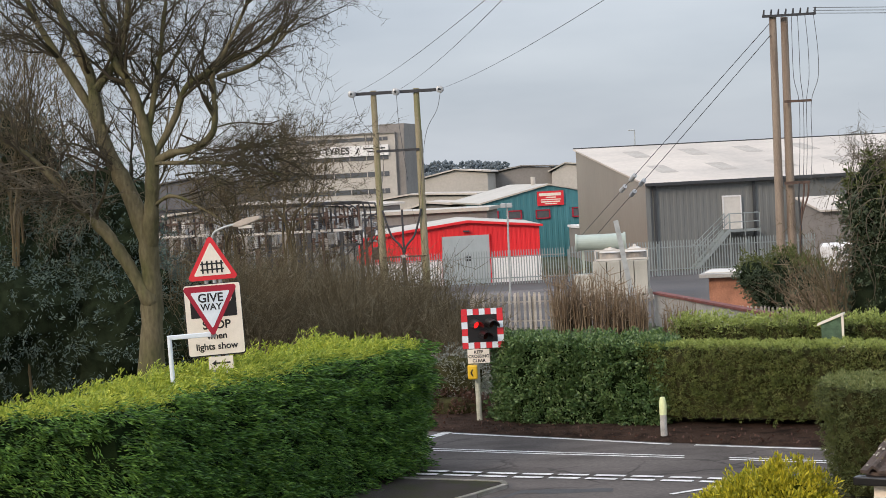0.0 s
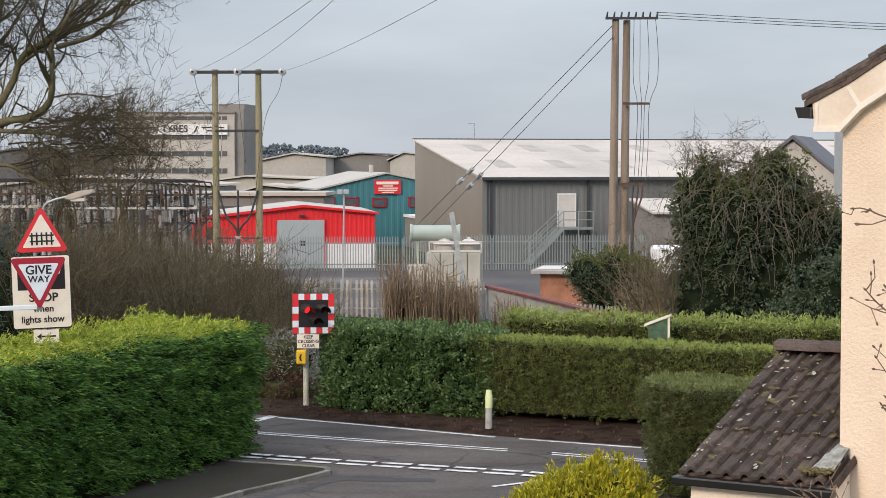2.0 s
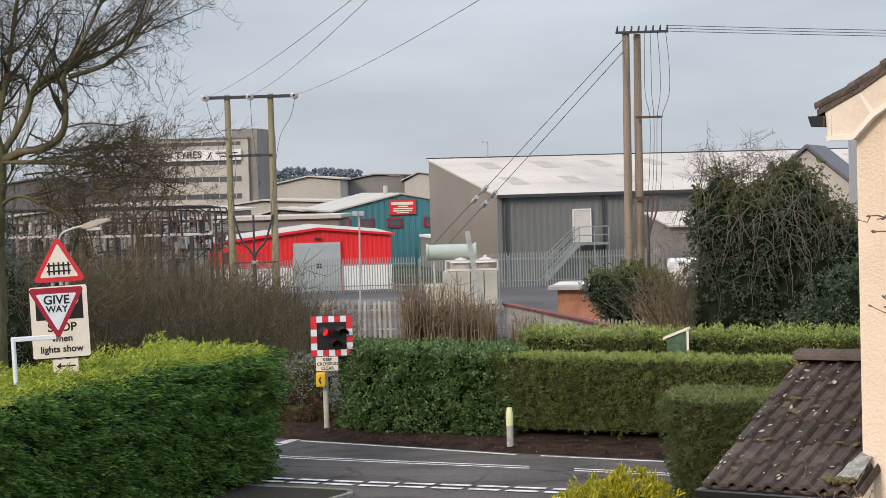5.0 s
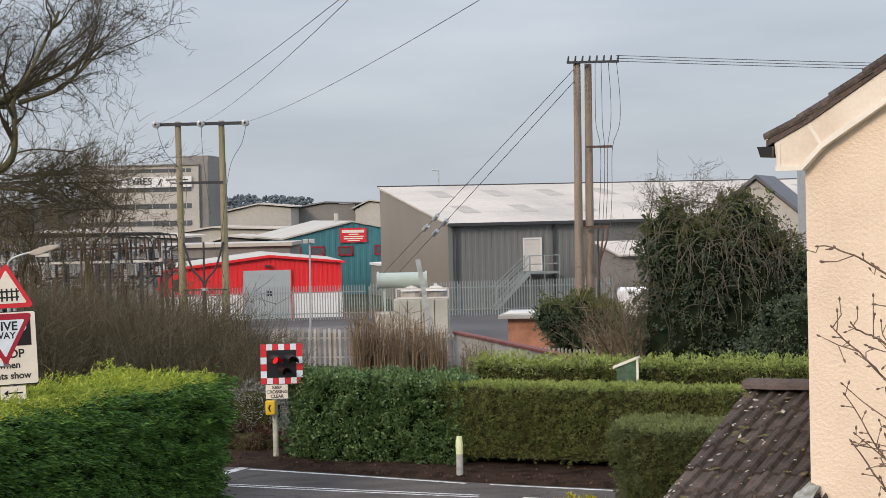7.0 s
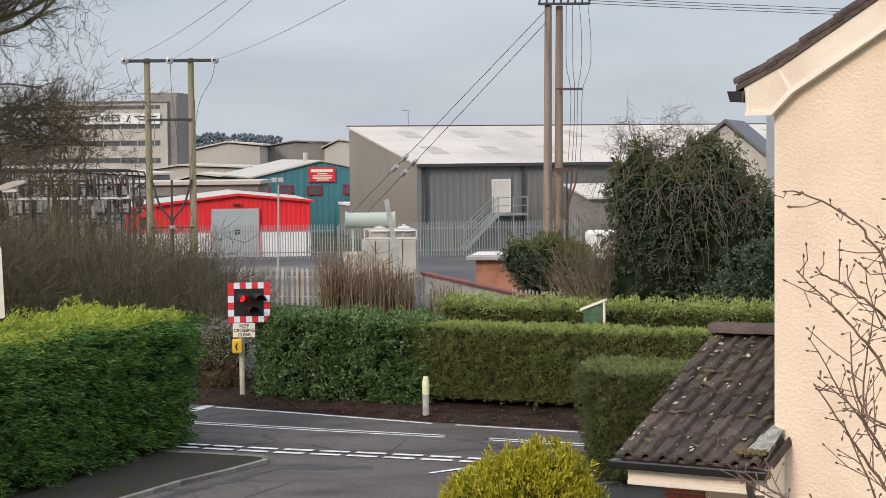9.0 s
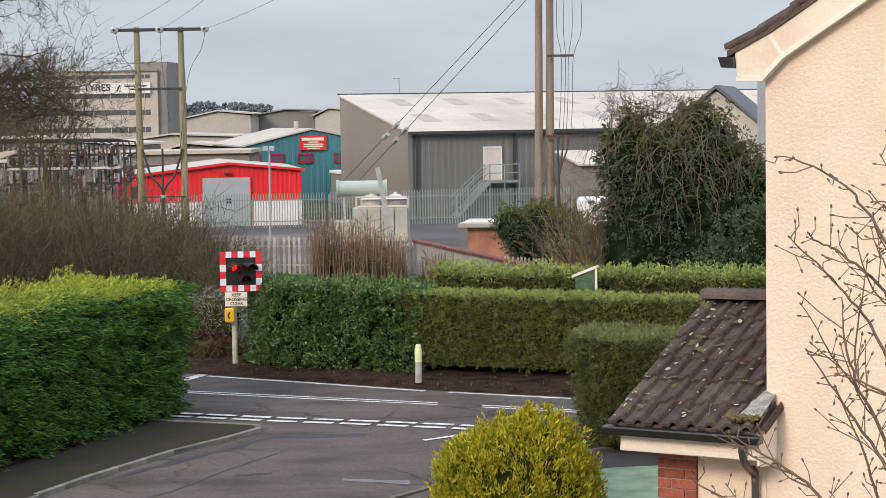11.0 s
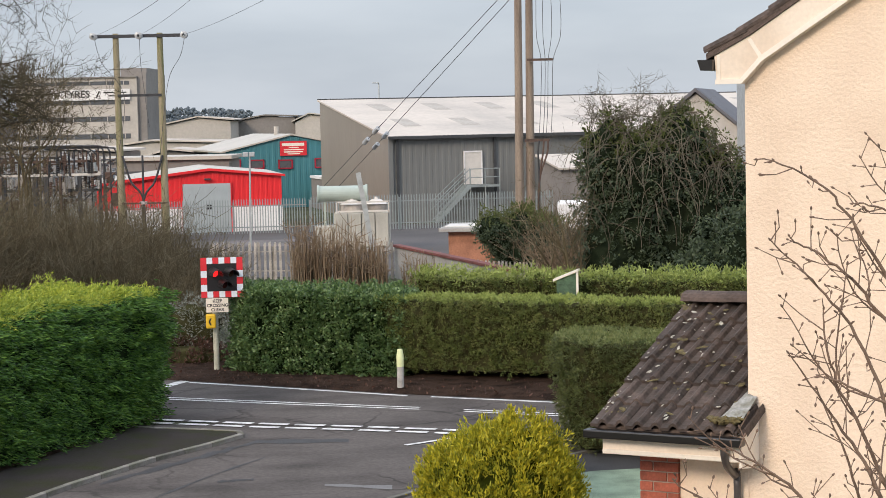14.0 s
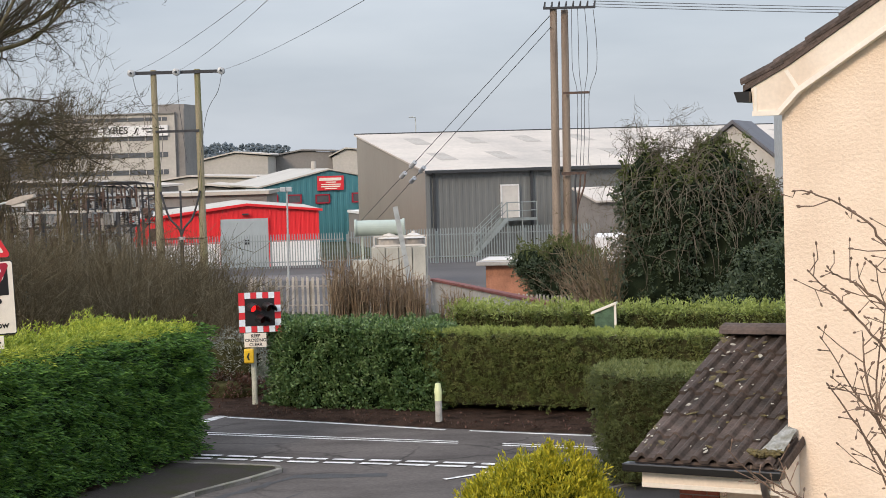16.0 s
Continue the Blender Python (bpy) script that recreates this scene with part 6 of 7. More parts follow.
# ---- far buildings ----
def ribbed(bm, x0, x1, z0, z1, y, pitch, depth):
    """A profiled sheet wall facing -y."""
    n = max(2, int((x1 - x0) / pitch))
    lo, hi = [], []
    for i in range(n + 1):
        for s, dy in ((0.0, 0.0), (0.45, 0.0), (0.55, -depth), (0.95, -depth)):
            x = x0 + (i + s) * (x1 - x0) / (n + 1)
            lo.append(bm.verts.new((x, y + dy, z0)))
            hi.append(bm.verts.new((x, y + dy, z1(x) if callable(z1) else z1)))
    for i in range(len(lo) - 1):
        bm.faces.new((lo[i], lo[i + 1], hi[i + 1], hi[i]))
    return bm


# grey warehouse: local x along the front, y back
wh = thing("warehouse", pose(-1.53, 123.0, 0, 0, 0, 15), "large grey clad warehouse with pale single-pitch roof", "warehouse")
L, DEP, EV, RG = 34.0, 20.8, 5.55, 8.30
part("front_wall", ribbed(bmesh.new(), 0.15, L, 0, EV, 0.0, 0.45, 0.02), M_GREYCLAD, wh, "dark grey ribbed front")
part("wall_core", px([(0.05, 0), (DEP, 0), (DEP, RG - 0.25), (0.05, EV - 0.15)], "x", 0.03, L - 0.03), M_TAUPECLAD, wh)
part("end_wall", px([(-0.1, 0), (DEP, 0), (DEP, RG - 0.1), (-0.1, EV - 0.05)], "x", -0.12, 0.0), M_TAUPECLAD, wh, "taupe end wall")
part("roof", px([(-0.4, EV), (DEP + 0.3, RG + 0.02), (DEP + 0.3, RG + 0.14), (-0.4, EV + 0.12)], "x", -0.25, L + 0.2), M_PALEROOF, wh, "pale profiled sheet roof")
sl2 = math.atan2(RG + 0.02 - EV, DEP + 0.7)
for row, y0 in enumerate((4.5, 13.5)):
    for i in range(8):
        x = 2.2 + i * 4.2 + row * 0.5
        o = part("rooflight", bx(0, 1.25, 0, 4.2, -0.02, 0.006), M_ROOFLIGHT, wh)
        o.matrix_local = pose(x, y0, EV + 0.121 + (y0 + 0.4) * math.tan(sl2), math.degrees(sl2))
part("ridge_flashing", bx(-0.25, L + 0.2, DEP + 0.12, DEP + 0.36, RG + 0.12, RG + 0.20), M_FLASH, wh)
part("gutter", bx(-0.25, L, -0.55, -0.38, EV - 0.06, EV + 0.14), M_FLASH, wh, "dark eaves gutter")
part("corner_trim", bx(-0.14, 0.14, -0.14, 0.0, 0, EV), M_GREYCLAD, wh)
for x in (0.35, 7.0, 13.6, 20.0, 26.5):
    part("downpipe", bx(x, x + 0.16, -0.2, -0.07, 0, EV), M_FLASH, wh)
dr = part("door", bx(5.0, 6.12, -0.16, -0.07, 2.42, 4.52), M_PALEDOOR, wh, "pale door at the head of steel steps")
for a in ((4.92, 5.0, 2.42, 4.6), (6.12, 6.20, 2.42, 4.6), (4.92, 6.2, 4.52, 4.62)):
    part("frame", bx(a[0], a[1], -0.2, -0.07, a[2], a[3]), M_WHITEWALL, dr)
stair = thing("steel_stair", pose(-1.53, 123.0, 0, 0, 0, 15), "galvanised steel stair with handrails up to the door", "stair")
part("landing", bx(4.9, 7.0, -1.4, -0.22, 2.26, 2.40), M_FENCE, stair)
for i in range(12):
    part("tread", bx(2.6 + i * 0.2, 2.85 + i * 0.2, -1.35, -0.35, 0.16 + i * 0.18, 0.20 + i * 0.18), M_FENCE, stair)
for y in (-1.38, -0.32):
    part("stringer", px([(2.5, 0.0), (2.8, 0.0), (5.0, 2.2), (5.0, 2.42), (4.8, 2.42)], "y", y - 0.03, y + 0.03), M_FENCE, stair)
    for dz in (0.55, 1.05):
        bm = rd((2.6, y, 0.3 + dz), (4.95, y, 2.4 + dz), 0.03, sides=6)
        part("handrail", bm, M_FENCE, stair)
    for i in range(4):
        x = 2.7 + i * 0.75
        part("baluster", rd((x, y, 0.1 + (x - 2.6) * 0.92), (x, y, 1.38 + (x - 2.6) * 0.90), 0.025, sides=6), M_FENCE, stair)
for dz in (0.5, 1.05):
    part("handrail", rd((4.95, -1.38, 2.4 + dz), (7.0, -1.38, 2.4 + dz), 0.03, sides=6), M_FENCE, stair)
    part("handrail", rd((7.0, -1.38, 2.4 + dz), (7.0, -0.3, 2.4 + dz), 0.03, sides=6), M_FENCE, stair)
for x in (5.0, 6.0, 7.0):
    part("baluster", rd((x, -1.38, 0), (x, -1.38, 3.45), 0.035, sides=6), M_FENCE, stair)
annex = thing("annex", pose(9.3, 118.5, 0, 0, 0, 12), "low grey annex with pale sloping roof", "building")
part("wall", px([(0, 0), (5.0, 0), (5.0, 4.1), (0, 3.4)], "x", 0, 9.0), M_GREYWALL, annex)
part("roof", px([(-0.3, 3.4), (5.2, 4.15), (5.2, 4.3), (-0.3, 3.52)], "x", -0.3, 9.2), M_PALEROOF, annex)

# red and white shed with roller door, gable to the yard
rs = thing("red_shed", pose(-12.75, 117.3, 0, 0, 0, 9), "red clad shed with white base and roller door", "shed")
def red_top(x):
    return 3.95 - 0.095 * x if x > 0 else 3.95 + 0.11 * x
part("upper_wall", ribbed(bmesh.new(), -7.0, 4.5, 1.55, red_top, 0.0, 0.3, 0.018), M_REDCLAD, rs, "red ribbed cladding")
part("wall_core", px([(-6.98, 0.0), (4.48, 0.0), (4.48, 3.48), (0, 3.9), (-6.98, 3.12)], "y", 0.04, 14), M_REDCLAD, rs)
for a, b in ((-7.0, -1.72), (1.36, 4.5)):
    part("base_wall", bx(a, b, -0.1, 0.03, 0, 1.55), M_WHITEWALL, rs, "white painted base wall")
part("roof", px([(-7.3, 3.10), (0, 3.93), (4.7, 3.47), (4.7, 3.52), (0, 3.99), (-7.3, 3.16)], "y", -0.18, 14.2), M_CREAMROOF, rs)
part("verge_trim", px([(-7.3, 3.0), (0, 3.85), (4.7, 3.40), (4.7, 3.54), (0, 4.01), (-7.3, 3.18)], "y", -0.27, -0.19), M_REDCLAD, rs)
rdoor = part("roller_door", bx(-1.66, 1.30, -0.12, 0.02, 0, 3.05), M_SHUTTER, rs, "grey roller door")
for i in range(15):
    part("slat", bx(-1.66, 1.30, -0.14, -0.121, 0.02 + i * 0.2, 0.19 + i * 0.2), M_SHUTTER, rdoor)
part("notice", bx(-0.25, 0.10, -0.165, -0.142, 1.45, 1.75), M_SIGN_BLACK, rdoor)
for x in (-1.72, 1.30):
    part("door_jamb", bx(x, x + 0.06, -0.16, 0.0, 0, 3.1), M_REDCLAD, rs)
part("wall_lamp", bx(-0.3, 0.1, -0.3, -0.06, 3.28, 3.38), M_FLASH, rs)

# long low grey building behind it
lb = thing("low_building", pose(-18.0, 136, 0), "long low grey building with flat pale roof edge", "building")
part("wall", bx(-9, 4.7, 0, 8, 0, 4.25), M_GREYWALL, lb)
part("roof", bx(-9.3, 4.9, -0.3, 8.3, 4.25, 4.5), M_CREAMROOF, lb)
part("window_band", bx(-8, 4, -0.05, 0.01, 3.0, 3.5), M_GLASSDARK, lb)

# teal unit with red sign
tb = thing("teal_unit", pose(-14.9, 150, 0, 0, 0, 13), "teal clad industrial unit with pale roof and red sign", "building")
def teal_top(x):
    return 4.55 + x * 0.225 if x < 5.3 else 5.74 - (x - 5.3) * 0.21
part("front_wall", ribbed(bmesh.new(), 0, 9.4, 0, teal_top, 0.0, 0.5, 0.02), M_TEAL, tb)
part("wall_core", px([(0.02, 0), (9.4, 0), (9.4, 4.8), (5.3, 5.68), (0.02, 4.5)], "y", 0.08, 12), M_TEAL, tb)
part("roof", px([(-0.4, 4.47), (5.3, 5.78), (9.8, 4.83), (9.8, 4.95), (5.3, 5.9), (-0.4, 4.6)], "y", -0.2, 22.0), M_CREAMROOF, tb)
def small_window(x, z, w, h, parent):
    o = part("window", bx(x, x + w, -0.1, -0.062, z, z + h), M_GLASSDARK, parent)
    for a in ((x - 0.12, x, z - 0.1, z + h + 0.1), (x + w, x + w + 0.12, z - 0.1, z + h + 0.1)):
        part("frame", bx(a[0], a[1], -0.14, -0.062, a[2], a[3]), M_SIGN_DARKRED, o)
    for zz in (z - 0.1, z + h):
        part("frame", bx(x - 0.12, x + w + 0.12, -0.14, -0.062, zz, zz + 0.1), M_SIGN_DARKRED, o)
small_window(1.95, 3.25, 0.95, 0.55, tb)
small_window(4.25, 3.2, 0.95, 0.55, tb)
small_window(7.2, 3.2, 0.6, 0.6, tb)
dd = part("door", bx(0.35, 1.15, -0.1, -0.062, 2.2, 3.95), M_SIGN_DARKRED, tb, "dark red door")
part("pane", bx(0.55, 0.95, -0.12, -0.101, 3.3, 3.75), M_SIGN_CREAM, dd)
sgn = part("sign_board", bx(4.3, 6.45, -0.2, -0.12, 4.15, 5.3), M_SIGN_RED, tb, "red sign board with pale bars")
for x0, x1, z0, z1 in ((4.45, 6.25, 4.92, 5.15), (5.0, 5.8, 4.75, 4.84), (4.6, 6.2, 4.58, 4.66), (4.6, 6.15, 4.40, 4.50), (4.9, 5.9, 4.25, 4.33)):
    part("lettering_bar", bx(x0, x1, -0.22, -0.201, z0, z1), M_SIGN_CREAM, sgn)
part("vent", rd((5.0, 6, 5.6), (5.0, 6, 6.5), 0.2), M_CREAMWALL, tb)
part("lean_to_roof", bx(6.5, 11.5, -6.0, -1.0, 2.35, 2.55), M_WHITEWALL, tb)
part("lean_to_wall", bx(6.6, 11.4, -5.9, -1.1, 0, 2.35), M_GREYWALL, tb)

# office block
ob_ = thing("office_block", pose(-43.5, 230, 0, 0, 0, -4), "cream office block with dark window bands", "office building")
part("main_block", bx(-4.5, 10.2, 0, 12, 0, 12.8), M_CREAMWALL, ob_)
for z, h in ((5.45, 0.6), (7.55, 0.6), (9.6, 0.55), (11.95, 0.45)):
    band = part("window_band", bx(-4.5, 9.3, -0.06, 0.02, z, z + h), M_GLASSDARK, ob_)
    for k in range(7):
        part("mullion", bx(-4.0 + k * 2.1, -3.92 + k * 2.1, -0.09, -0.061, z, z + h), M_CREAMWALL, band)
part("stair_tower", bx(10.22, 11.25, 0.5, 12, 0, 13.3), M_GREYWALL, ob_, "grey-brown stair tower")
part("roof_room", bx(8.0, 11.2, 1.2, 8, 12.8, 13.95), M_GREYWALL, ob_)
part("parapet", bx(-4.7, 10.25, -0.25, 12, 12.8, 12.95), M_GREYWALL, ob_)
fb = part("fascia_board", bx(-1.0, 9.4, -0.35, -0.22, 10.15, 11.45), M_WHITEWALL, ob_, "white fascia board with dark letters")
lettering("lettering", "TYRES", 1.2, M_SIGN_BLACK, fb, 2.85, -0.37, 10.85)
for x0, x1 in ((-0.7, 0.0), (0.15, 0.75)):
    part("lettering_bar", bx(x0, x1, -0.375, -0.351, 10.45, 11.2), M_GREYWALL, fb)
part("lettering_bar", px([(5.2, 10.4), (5.4, 10.4), (5.8, 11.2), (5.6, 11.2)], "y", -0.375, -0.351), M_SIGN_BLACK, fb)
part("lettering_bar", bx(6.2, 9.0, -0.375, -0.351, 10.95, 11.1), M_SIGN_BLACK, fb)
part("lettering_bar", bx(6.9, 9.0, -0.375, -0.351, 10.55, 10.7), M_SIGN_BLACK, fb)

# distant sheds
def hall(name, x, y, w, d, eave, ridge, peak, wall, roof, label, rz=0):
    t = thing(name, pose(x, y, 0, 0, 0, rz), label, "building")
    part("wall", px([(0, 0), (w, 0), (w, eave - 0.1), (peak, ridge - 0.1), (0, eave - 0.6)], "y", 0, d), wall, t)
    part("roof", px([(-0.5, eave - 0.55), (peak, ridge), (w + 0.5, eave), (w + 0.5, eave + 0.18), (peak, ridge + 0.18), (-0.5, eave - 0.35)], "y", -0.4, d), roof, t)
    return t
hall("far_hall", -34.2, 260, 9.1, 30, 7.5, 8.0, 4.6, M_CREAMWALL, M_PALEROOF, "distant pale shed with low pitched roof")
hall("far_hall", -25.3, 272, 8.3, 30, 7.9, 8.1, 4.0, M_GREYWALL, M_GREYWALL, "distant grey-brown shed with low roof")
hall("far_hall", -16.9, 271, 6.0, 30, 7.6, 8.2, 2.0, M_CREAMWALL, M_CREAMROOF, "distant cream shed beside the grey one")
hall("far_hall", -34.5, 205, 13.0, 16, 4.9, 5.2, 6.0, M_CREAMWALL, M_PALEROOF, "low white-roofed building before the distant sheds")
hall("far_hall", -26.0, 170, 9.0, 10, 4.0, 4.6, 4.0, M_GREYWALL, M_PALEROOF, "low grey building with pale roof")
hall("far_hall", -75.0, 240, 26.0, 20, 7.2, 8.6, 13.0, M_SLATE, M_SLATE, "distant dark-roofed shed beyond the trees")
hall("far_hall", -50.0, 165, 24.0, 15, 4.6, 5.4, 12.0, M_GREYWALL, M_PALEROOF, "long pale-roofed shed beyond the substation")

# gabled house and ribbed panel beyond the ivy
fh = thing("gabled_house", pose(14.0, 100, 0, 0, 0, -16), "distant cream house with dark slate gable roof", "house")
part("gable_wall", px([(-1.7, 0), (3.6, 0), (3.6, 5.6), (1.0, 7.75), (-1.7, 5.6)], "y", 0, 8), M_CREAMWALL, fh)
part("roof", px([(-1.9, 5.5), (1.0, 7.85), (3.9, 5.4), (3.9, 5.58), (1.0, 8.05), (-1.9, 5.7)], "y", -0.25, 8.2), M_SLATE, fh)
sw = thing("ribbed_shed", pose(17.05, 90, 0), "narrow pale ribbed metal wall beside the houses", "shed")
part("wall", ribbed(bmesh.new(), -0.9, 3.0, 0, 8.6, 0, 0.22, 0.05), M_GALV, sw)
part("wall_core", bx(-0.9, 3.0, 0.03, 4, 0, 8.6), M_GALV, sw)

# brick hut and concrete wall with red coping
hut = thing("brick_hut", pose(1.5, 86.5, 0, 0, 0, -8), "low orange brick hut with flat pale roof", "hut")
part("wall", bx(0, 5.0, 0, 4, 0, 1.5), M_ORANGEBRICK, hut)
part("roof", bx(-0.4, 5.3, -0.4, 4.3, 1.5, 1.68, bevel=0.02), M_CONCRETE, hut)
part("roof_sheet", bx(-0.2, 1.4, 0.2, 2.5, 1.684, 1.73, bevel=0.02), M_PALEDOOR, hut)
cw = thing("concrete_wall", Matrix.Identity(4), "grey concrete wall with red coping below the yard", "wall", kind="structure")
wl_pts = [(-0.83, 79.5), (0.7, 74.2), (2.17, 69.0), (3.4, 64.5)]
for (x0, y0), (x1, y1) in zip(wl_pts, wl_pts[1:]):
    ln = math.hypot(x1 - x0, y1 - y0)
    mm = pose(x0, y0, 0, 0, 0, math.degrees(math.atan2(y1 - y0, x1 - x0)))
    part("wall_panel", bx(0, ln, -0.1, 0.1, 0, 1.32, m=mm), M_CONCRETE, cw)
    part("coping", bx(0, ln, -0.17, 0.17, 1.32, 1.42, m=mm), M_COPING, cw)

# ---- yard, fences ----
strip("yard", [((-40, 84, 0.02), (-40, 122, 0.02)), ((0, 80.5, 0.02), (0, 122, 0.02)), ((40, 84, 0.02), (40, 122, 0.02))], M_YARD, "dark tarmac yard behind the fences", "yard")
strip("yard_strip", [((-40, 103, 0.03), (-40, 108, 0.03)), ((-2.6, 102.0, 0.03), (-2.6, 108, 0.03))], M_GRAVEL, "paler gravel strip across the yard", "yard")


def pale_mesh(h, w, t):
    bm = bmesh.new()
    prism(bm, [(-w / 2, 0), (w / 2, 0), (w / 2, h - 0.12), (w * 0.28, h), (0, h - 0.06), (-w * 0.28, h), (-w / 2, h - 0.12)], "y", -t / 2, t / 2)
    me = bpy.data.meshes.new("pale")
    bm.to_mesh(me)
    bm.free()
    return me


def palisade(name, pts, h, pitch, w, material, label, post=2.75, lean=0.0, seed=1, base=0.05):
    root = thing(name, Matrix.Identity(4), label, "fence")
    me = pale_mesh(h, w, 0.03)
    me.materials.append(material)
    rg = random.Random(seed)
    for (x0, y0), (x1, y1) in zip(pts, pts[1:]):
        ln = math.hypot(x1 - x0, y1 - y0)
        rz = math.degrees(math.atan2(y1 - y0, x1 - x0))
        n = int(ln / pitch)
        for i in range(n):
            t = (i + 0.5) / n
            ob = new("pale", me)
            ob.parent = root
            ob.matrix_world = pose(x0 + (x1 - x0) * t, y0 + (y1 - y0) * t, base + rg.uniform(-lean, lean) * 0.6, 0, rg.uniform(-lean, lean) * 60, rz)
        for zz in (base + 0.35, base + h - 0.45):
            part("rail", bx(0, ln, 0.03, 0.08, zz, zz + 0.06, m=pose(x0, y0, 0, 0, 0, rz)), material, root)
        for i in range(int(ln / post) + 1):
            part("post", bx(-0.05, 0.05, 0.08, 0.18, 0, base + h - 0.2, m=pose(x0 + (x1 - x0) * i * post / ln, y0 + (y1 - y0) * i * post / ln, 0, 0, 0, rz)), material, root)
    return root


palisade("palisade_fence", [(-22.0, 113.8), (-6.6, 114.6)], 2.1, 0.16, 0.055, M_FENCE, "grey steel palisade fence before the red shed")
palisade("palisade_fence", [(-6.4, 114.8), (8.6, 116.8)], 2.15, 0.165, 0.065, M_FENCE, "grey steel palisade fence before the warehouse")
palisade("old_fence", [(-8.8, 80.6), (-0.9, 78.9)], 1.62, 0.23, 0.11, M_OLDFENCE, "weathered rusty palisade fence behind the hedges", lean=0.03, base=0.0)
palisade("old_fence", [(1.9, 70.0), (4.4, 67.6)], 1.4, 0.2, 0.10, M_OLDFENCE, "weathered low palisade fence by the wall", lean=0.03, seed=2, base=0.0)

van = thing("white_van", pose(8.6, 101, 0.02, 0, 0, 84), "white van parked in the yard behind the scrub", "van")
part("body", px(rounded([(-2.3, 0.35), (2.3, 0.35), (2.3, 1.05), (1.6, 1.25), (1.05, 2.15), (-2.3, 2.15)], 0.12), "y", -0.9, 0.9), M_WHITEWALL, van)
part("windscreen", px([(1.15, 2.0), (1.20, 2.03), (1.66, 1.30), (1.6, 1.28)], "y", -0.75, 0.75), M_GLASSDARK, van)
part("side_window", bx(0.3, 1.0, -0.915, -0.902, 1.3, 1.9), M_GLASSDARK, van)
part("side_window", bx(0.3, 1.0, 0.902, 0.915, 1.3, 1.9), M_GLASSDARK, van)
for x in (-1.5, 1.5):
    for y in (-0.85, 0.85):
        wv = part("wheel", rd((x, y - 0.1, 0.33), (x, y + 0.1, 0.33), 0.33, sides=18), M_RUBBER, van)
        part("rim", rd((x, y - 0.105, 0.33), (x, y + 0.105, 0.33), 0.2, sides=12), M_GALV, wv)

# floodlight mast before the red shed
fm = thing("floodlight_mast", pose(-8.43, 97, 0), "slim grey mast with two small floodlights", "lamp post")
part("mast", rd((-0.08, 0, 0), (0, 0, 5.0), 0.06, 0.045, sides=10), M_GALV, fm)
for x in (-0.2, 0.12):
    part("floodlight", bx(x - 0.14, x + 0.14, -0.2, 0.05, 4.98, 5.22, m=None, bevel=0.03), M_GLASSINS, fm)
# tall lamp beyond the warehouse
tl = thing("street_lamp", pose(-3.1, 175, 0), "distant street lamp above the warehouse roof", "street lamp")
part("column", rd((0, 0, 0), (0, 0, 10.3), 0.08, 0.05, sides=8), M_GALV, tl)
part("lamp_head", bx(-0.6, 0.0, -0.10, 0.10, 10.27, 10.38, bevel=0.03), M_GALV, tl)

# ---- substation ----
tr = thing("transformer", pose(-3.25, 97, 0), "stone coloured transformer with pale green oil tank", "transformer")
part("tank", bx(-0.9, 1.95, -0.8, 0.8, 0.2, 2.02, bevel=0.04), M_TRANSF, tr)
for x in (-0.53, 0.16, 0.85, 1.54):
    part("radiator", bx(x - 0.325, x + 0.325, -1.02, -0.8, 0.3, 2.0, bevel=0.02), M_TRANSF, tr)
part("plinth", bx(-2.0, 2.2, -1.2, 1.2, 0, 0.2), M_CONCRETE, tr)
part("side_tank", bx(-1.9, -0.92, -0.5, 0.5, 0.2, 1.35, bevel=0.05), M_TRANSF, tr)
part("oil_tank", rd((-1.75, 0.2, 2.98), (0.75, 0.2, 2.98), 0.40, sides=24), M_TANK, tr, "pale green oil tank")
for x in (-1.72, 0.76):
    part("tank_flange", rd((x - 0.05, 0.2, 2.98), (x + 0.05, 0.2, 2.98), 0.46, sides=24), M_TANK, tr)
for x in (-1.4, 0.4):
    part("tank_leg", bx(x - 0.06, x + 0.06, 0.14, 0.26, 1.3, 2.6), M_TANK, tr)
for z in (2.05, 2.52):
    part("cage_rail", bx(-0.75, 1.95, -0.85, -0.78, z, z + 0.08), M_PALEDOOR, tr)
for x in (-0.75, 0.6, 1.9):
    part("cage_post", bx(x - 0.03, x + 0.03, -0.85, -0.78, 2.0, 2.58), M_PALEDOOR, tr)
for x in (0.0, 1.25):
    part("bushing_cover", rd((x, 0, 2.0), (x, 0, 2.42), 0.56, 0.56, sides=16), M_OLDFENCE, tr)
    part("bushing_cap", rd((x, 0, 2.42), (x, 0, 2.66), 0.62, 0.22, sides=16), M_PALEDOOR, tr)
    part("cap_knob", rd((x, 0, 2.66), (x, 0, 2.78), 0.12, 0.08, sides=10), M_PALEDOOR, tr)
lp_ = thing("leaning_pole", pose(-1.55, 77.6, 0), "slim grey steel pole leaning before the transformer", "pole")
part("shaft", bx(-0.10, 0.10, -0.05, 0.05, 0, 4.6, m=pose(0, 0, 0, 0, -9.6, 0)), M_GALV, lp_)


def stack(x, y, z, n, r):
    """A ribbed insulator as one turned body, hanging down from z."""
    pts, rad = [], []
    for k in range(n):
        pts += [(x, y, z - 0.10 * k), (x, y, z - 0.10 * k - 0.05)]
        rad += [r, r * 0.5]
    return tubes([(pts, rad)], 8)


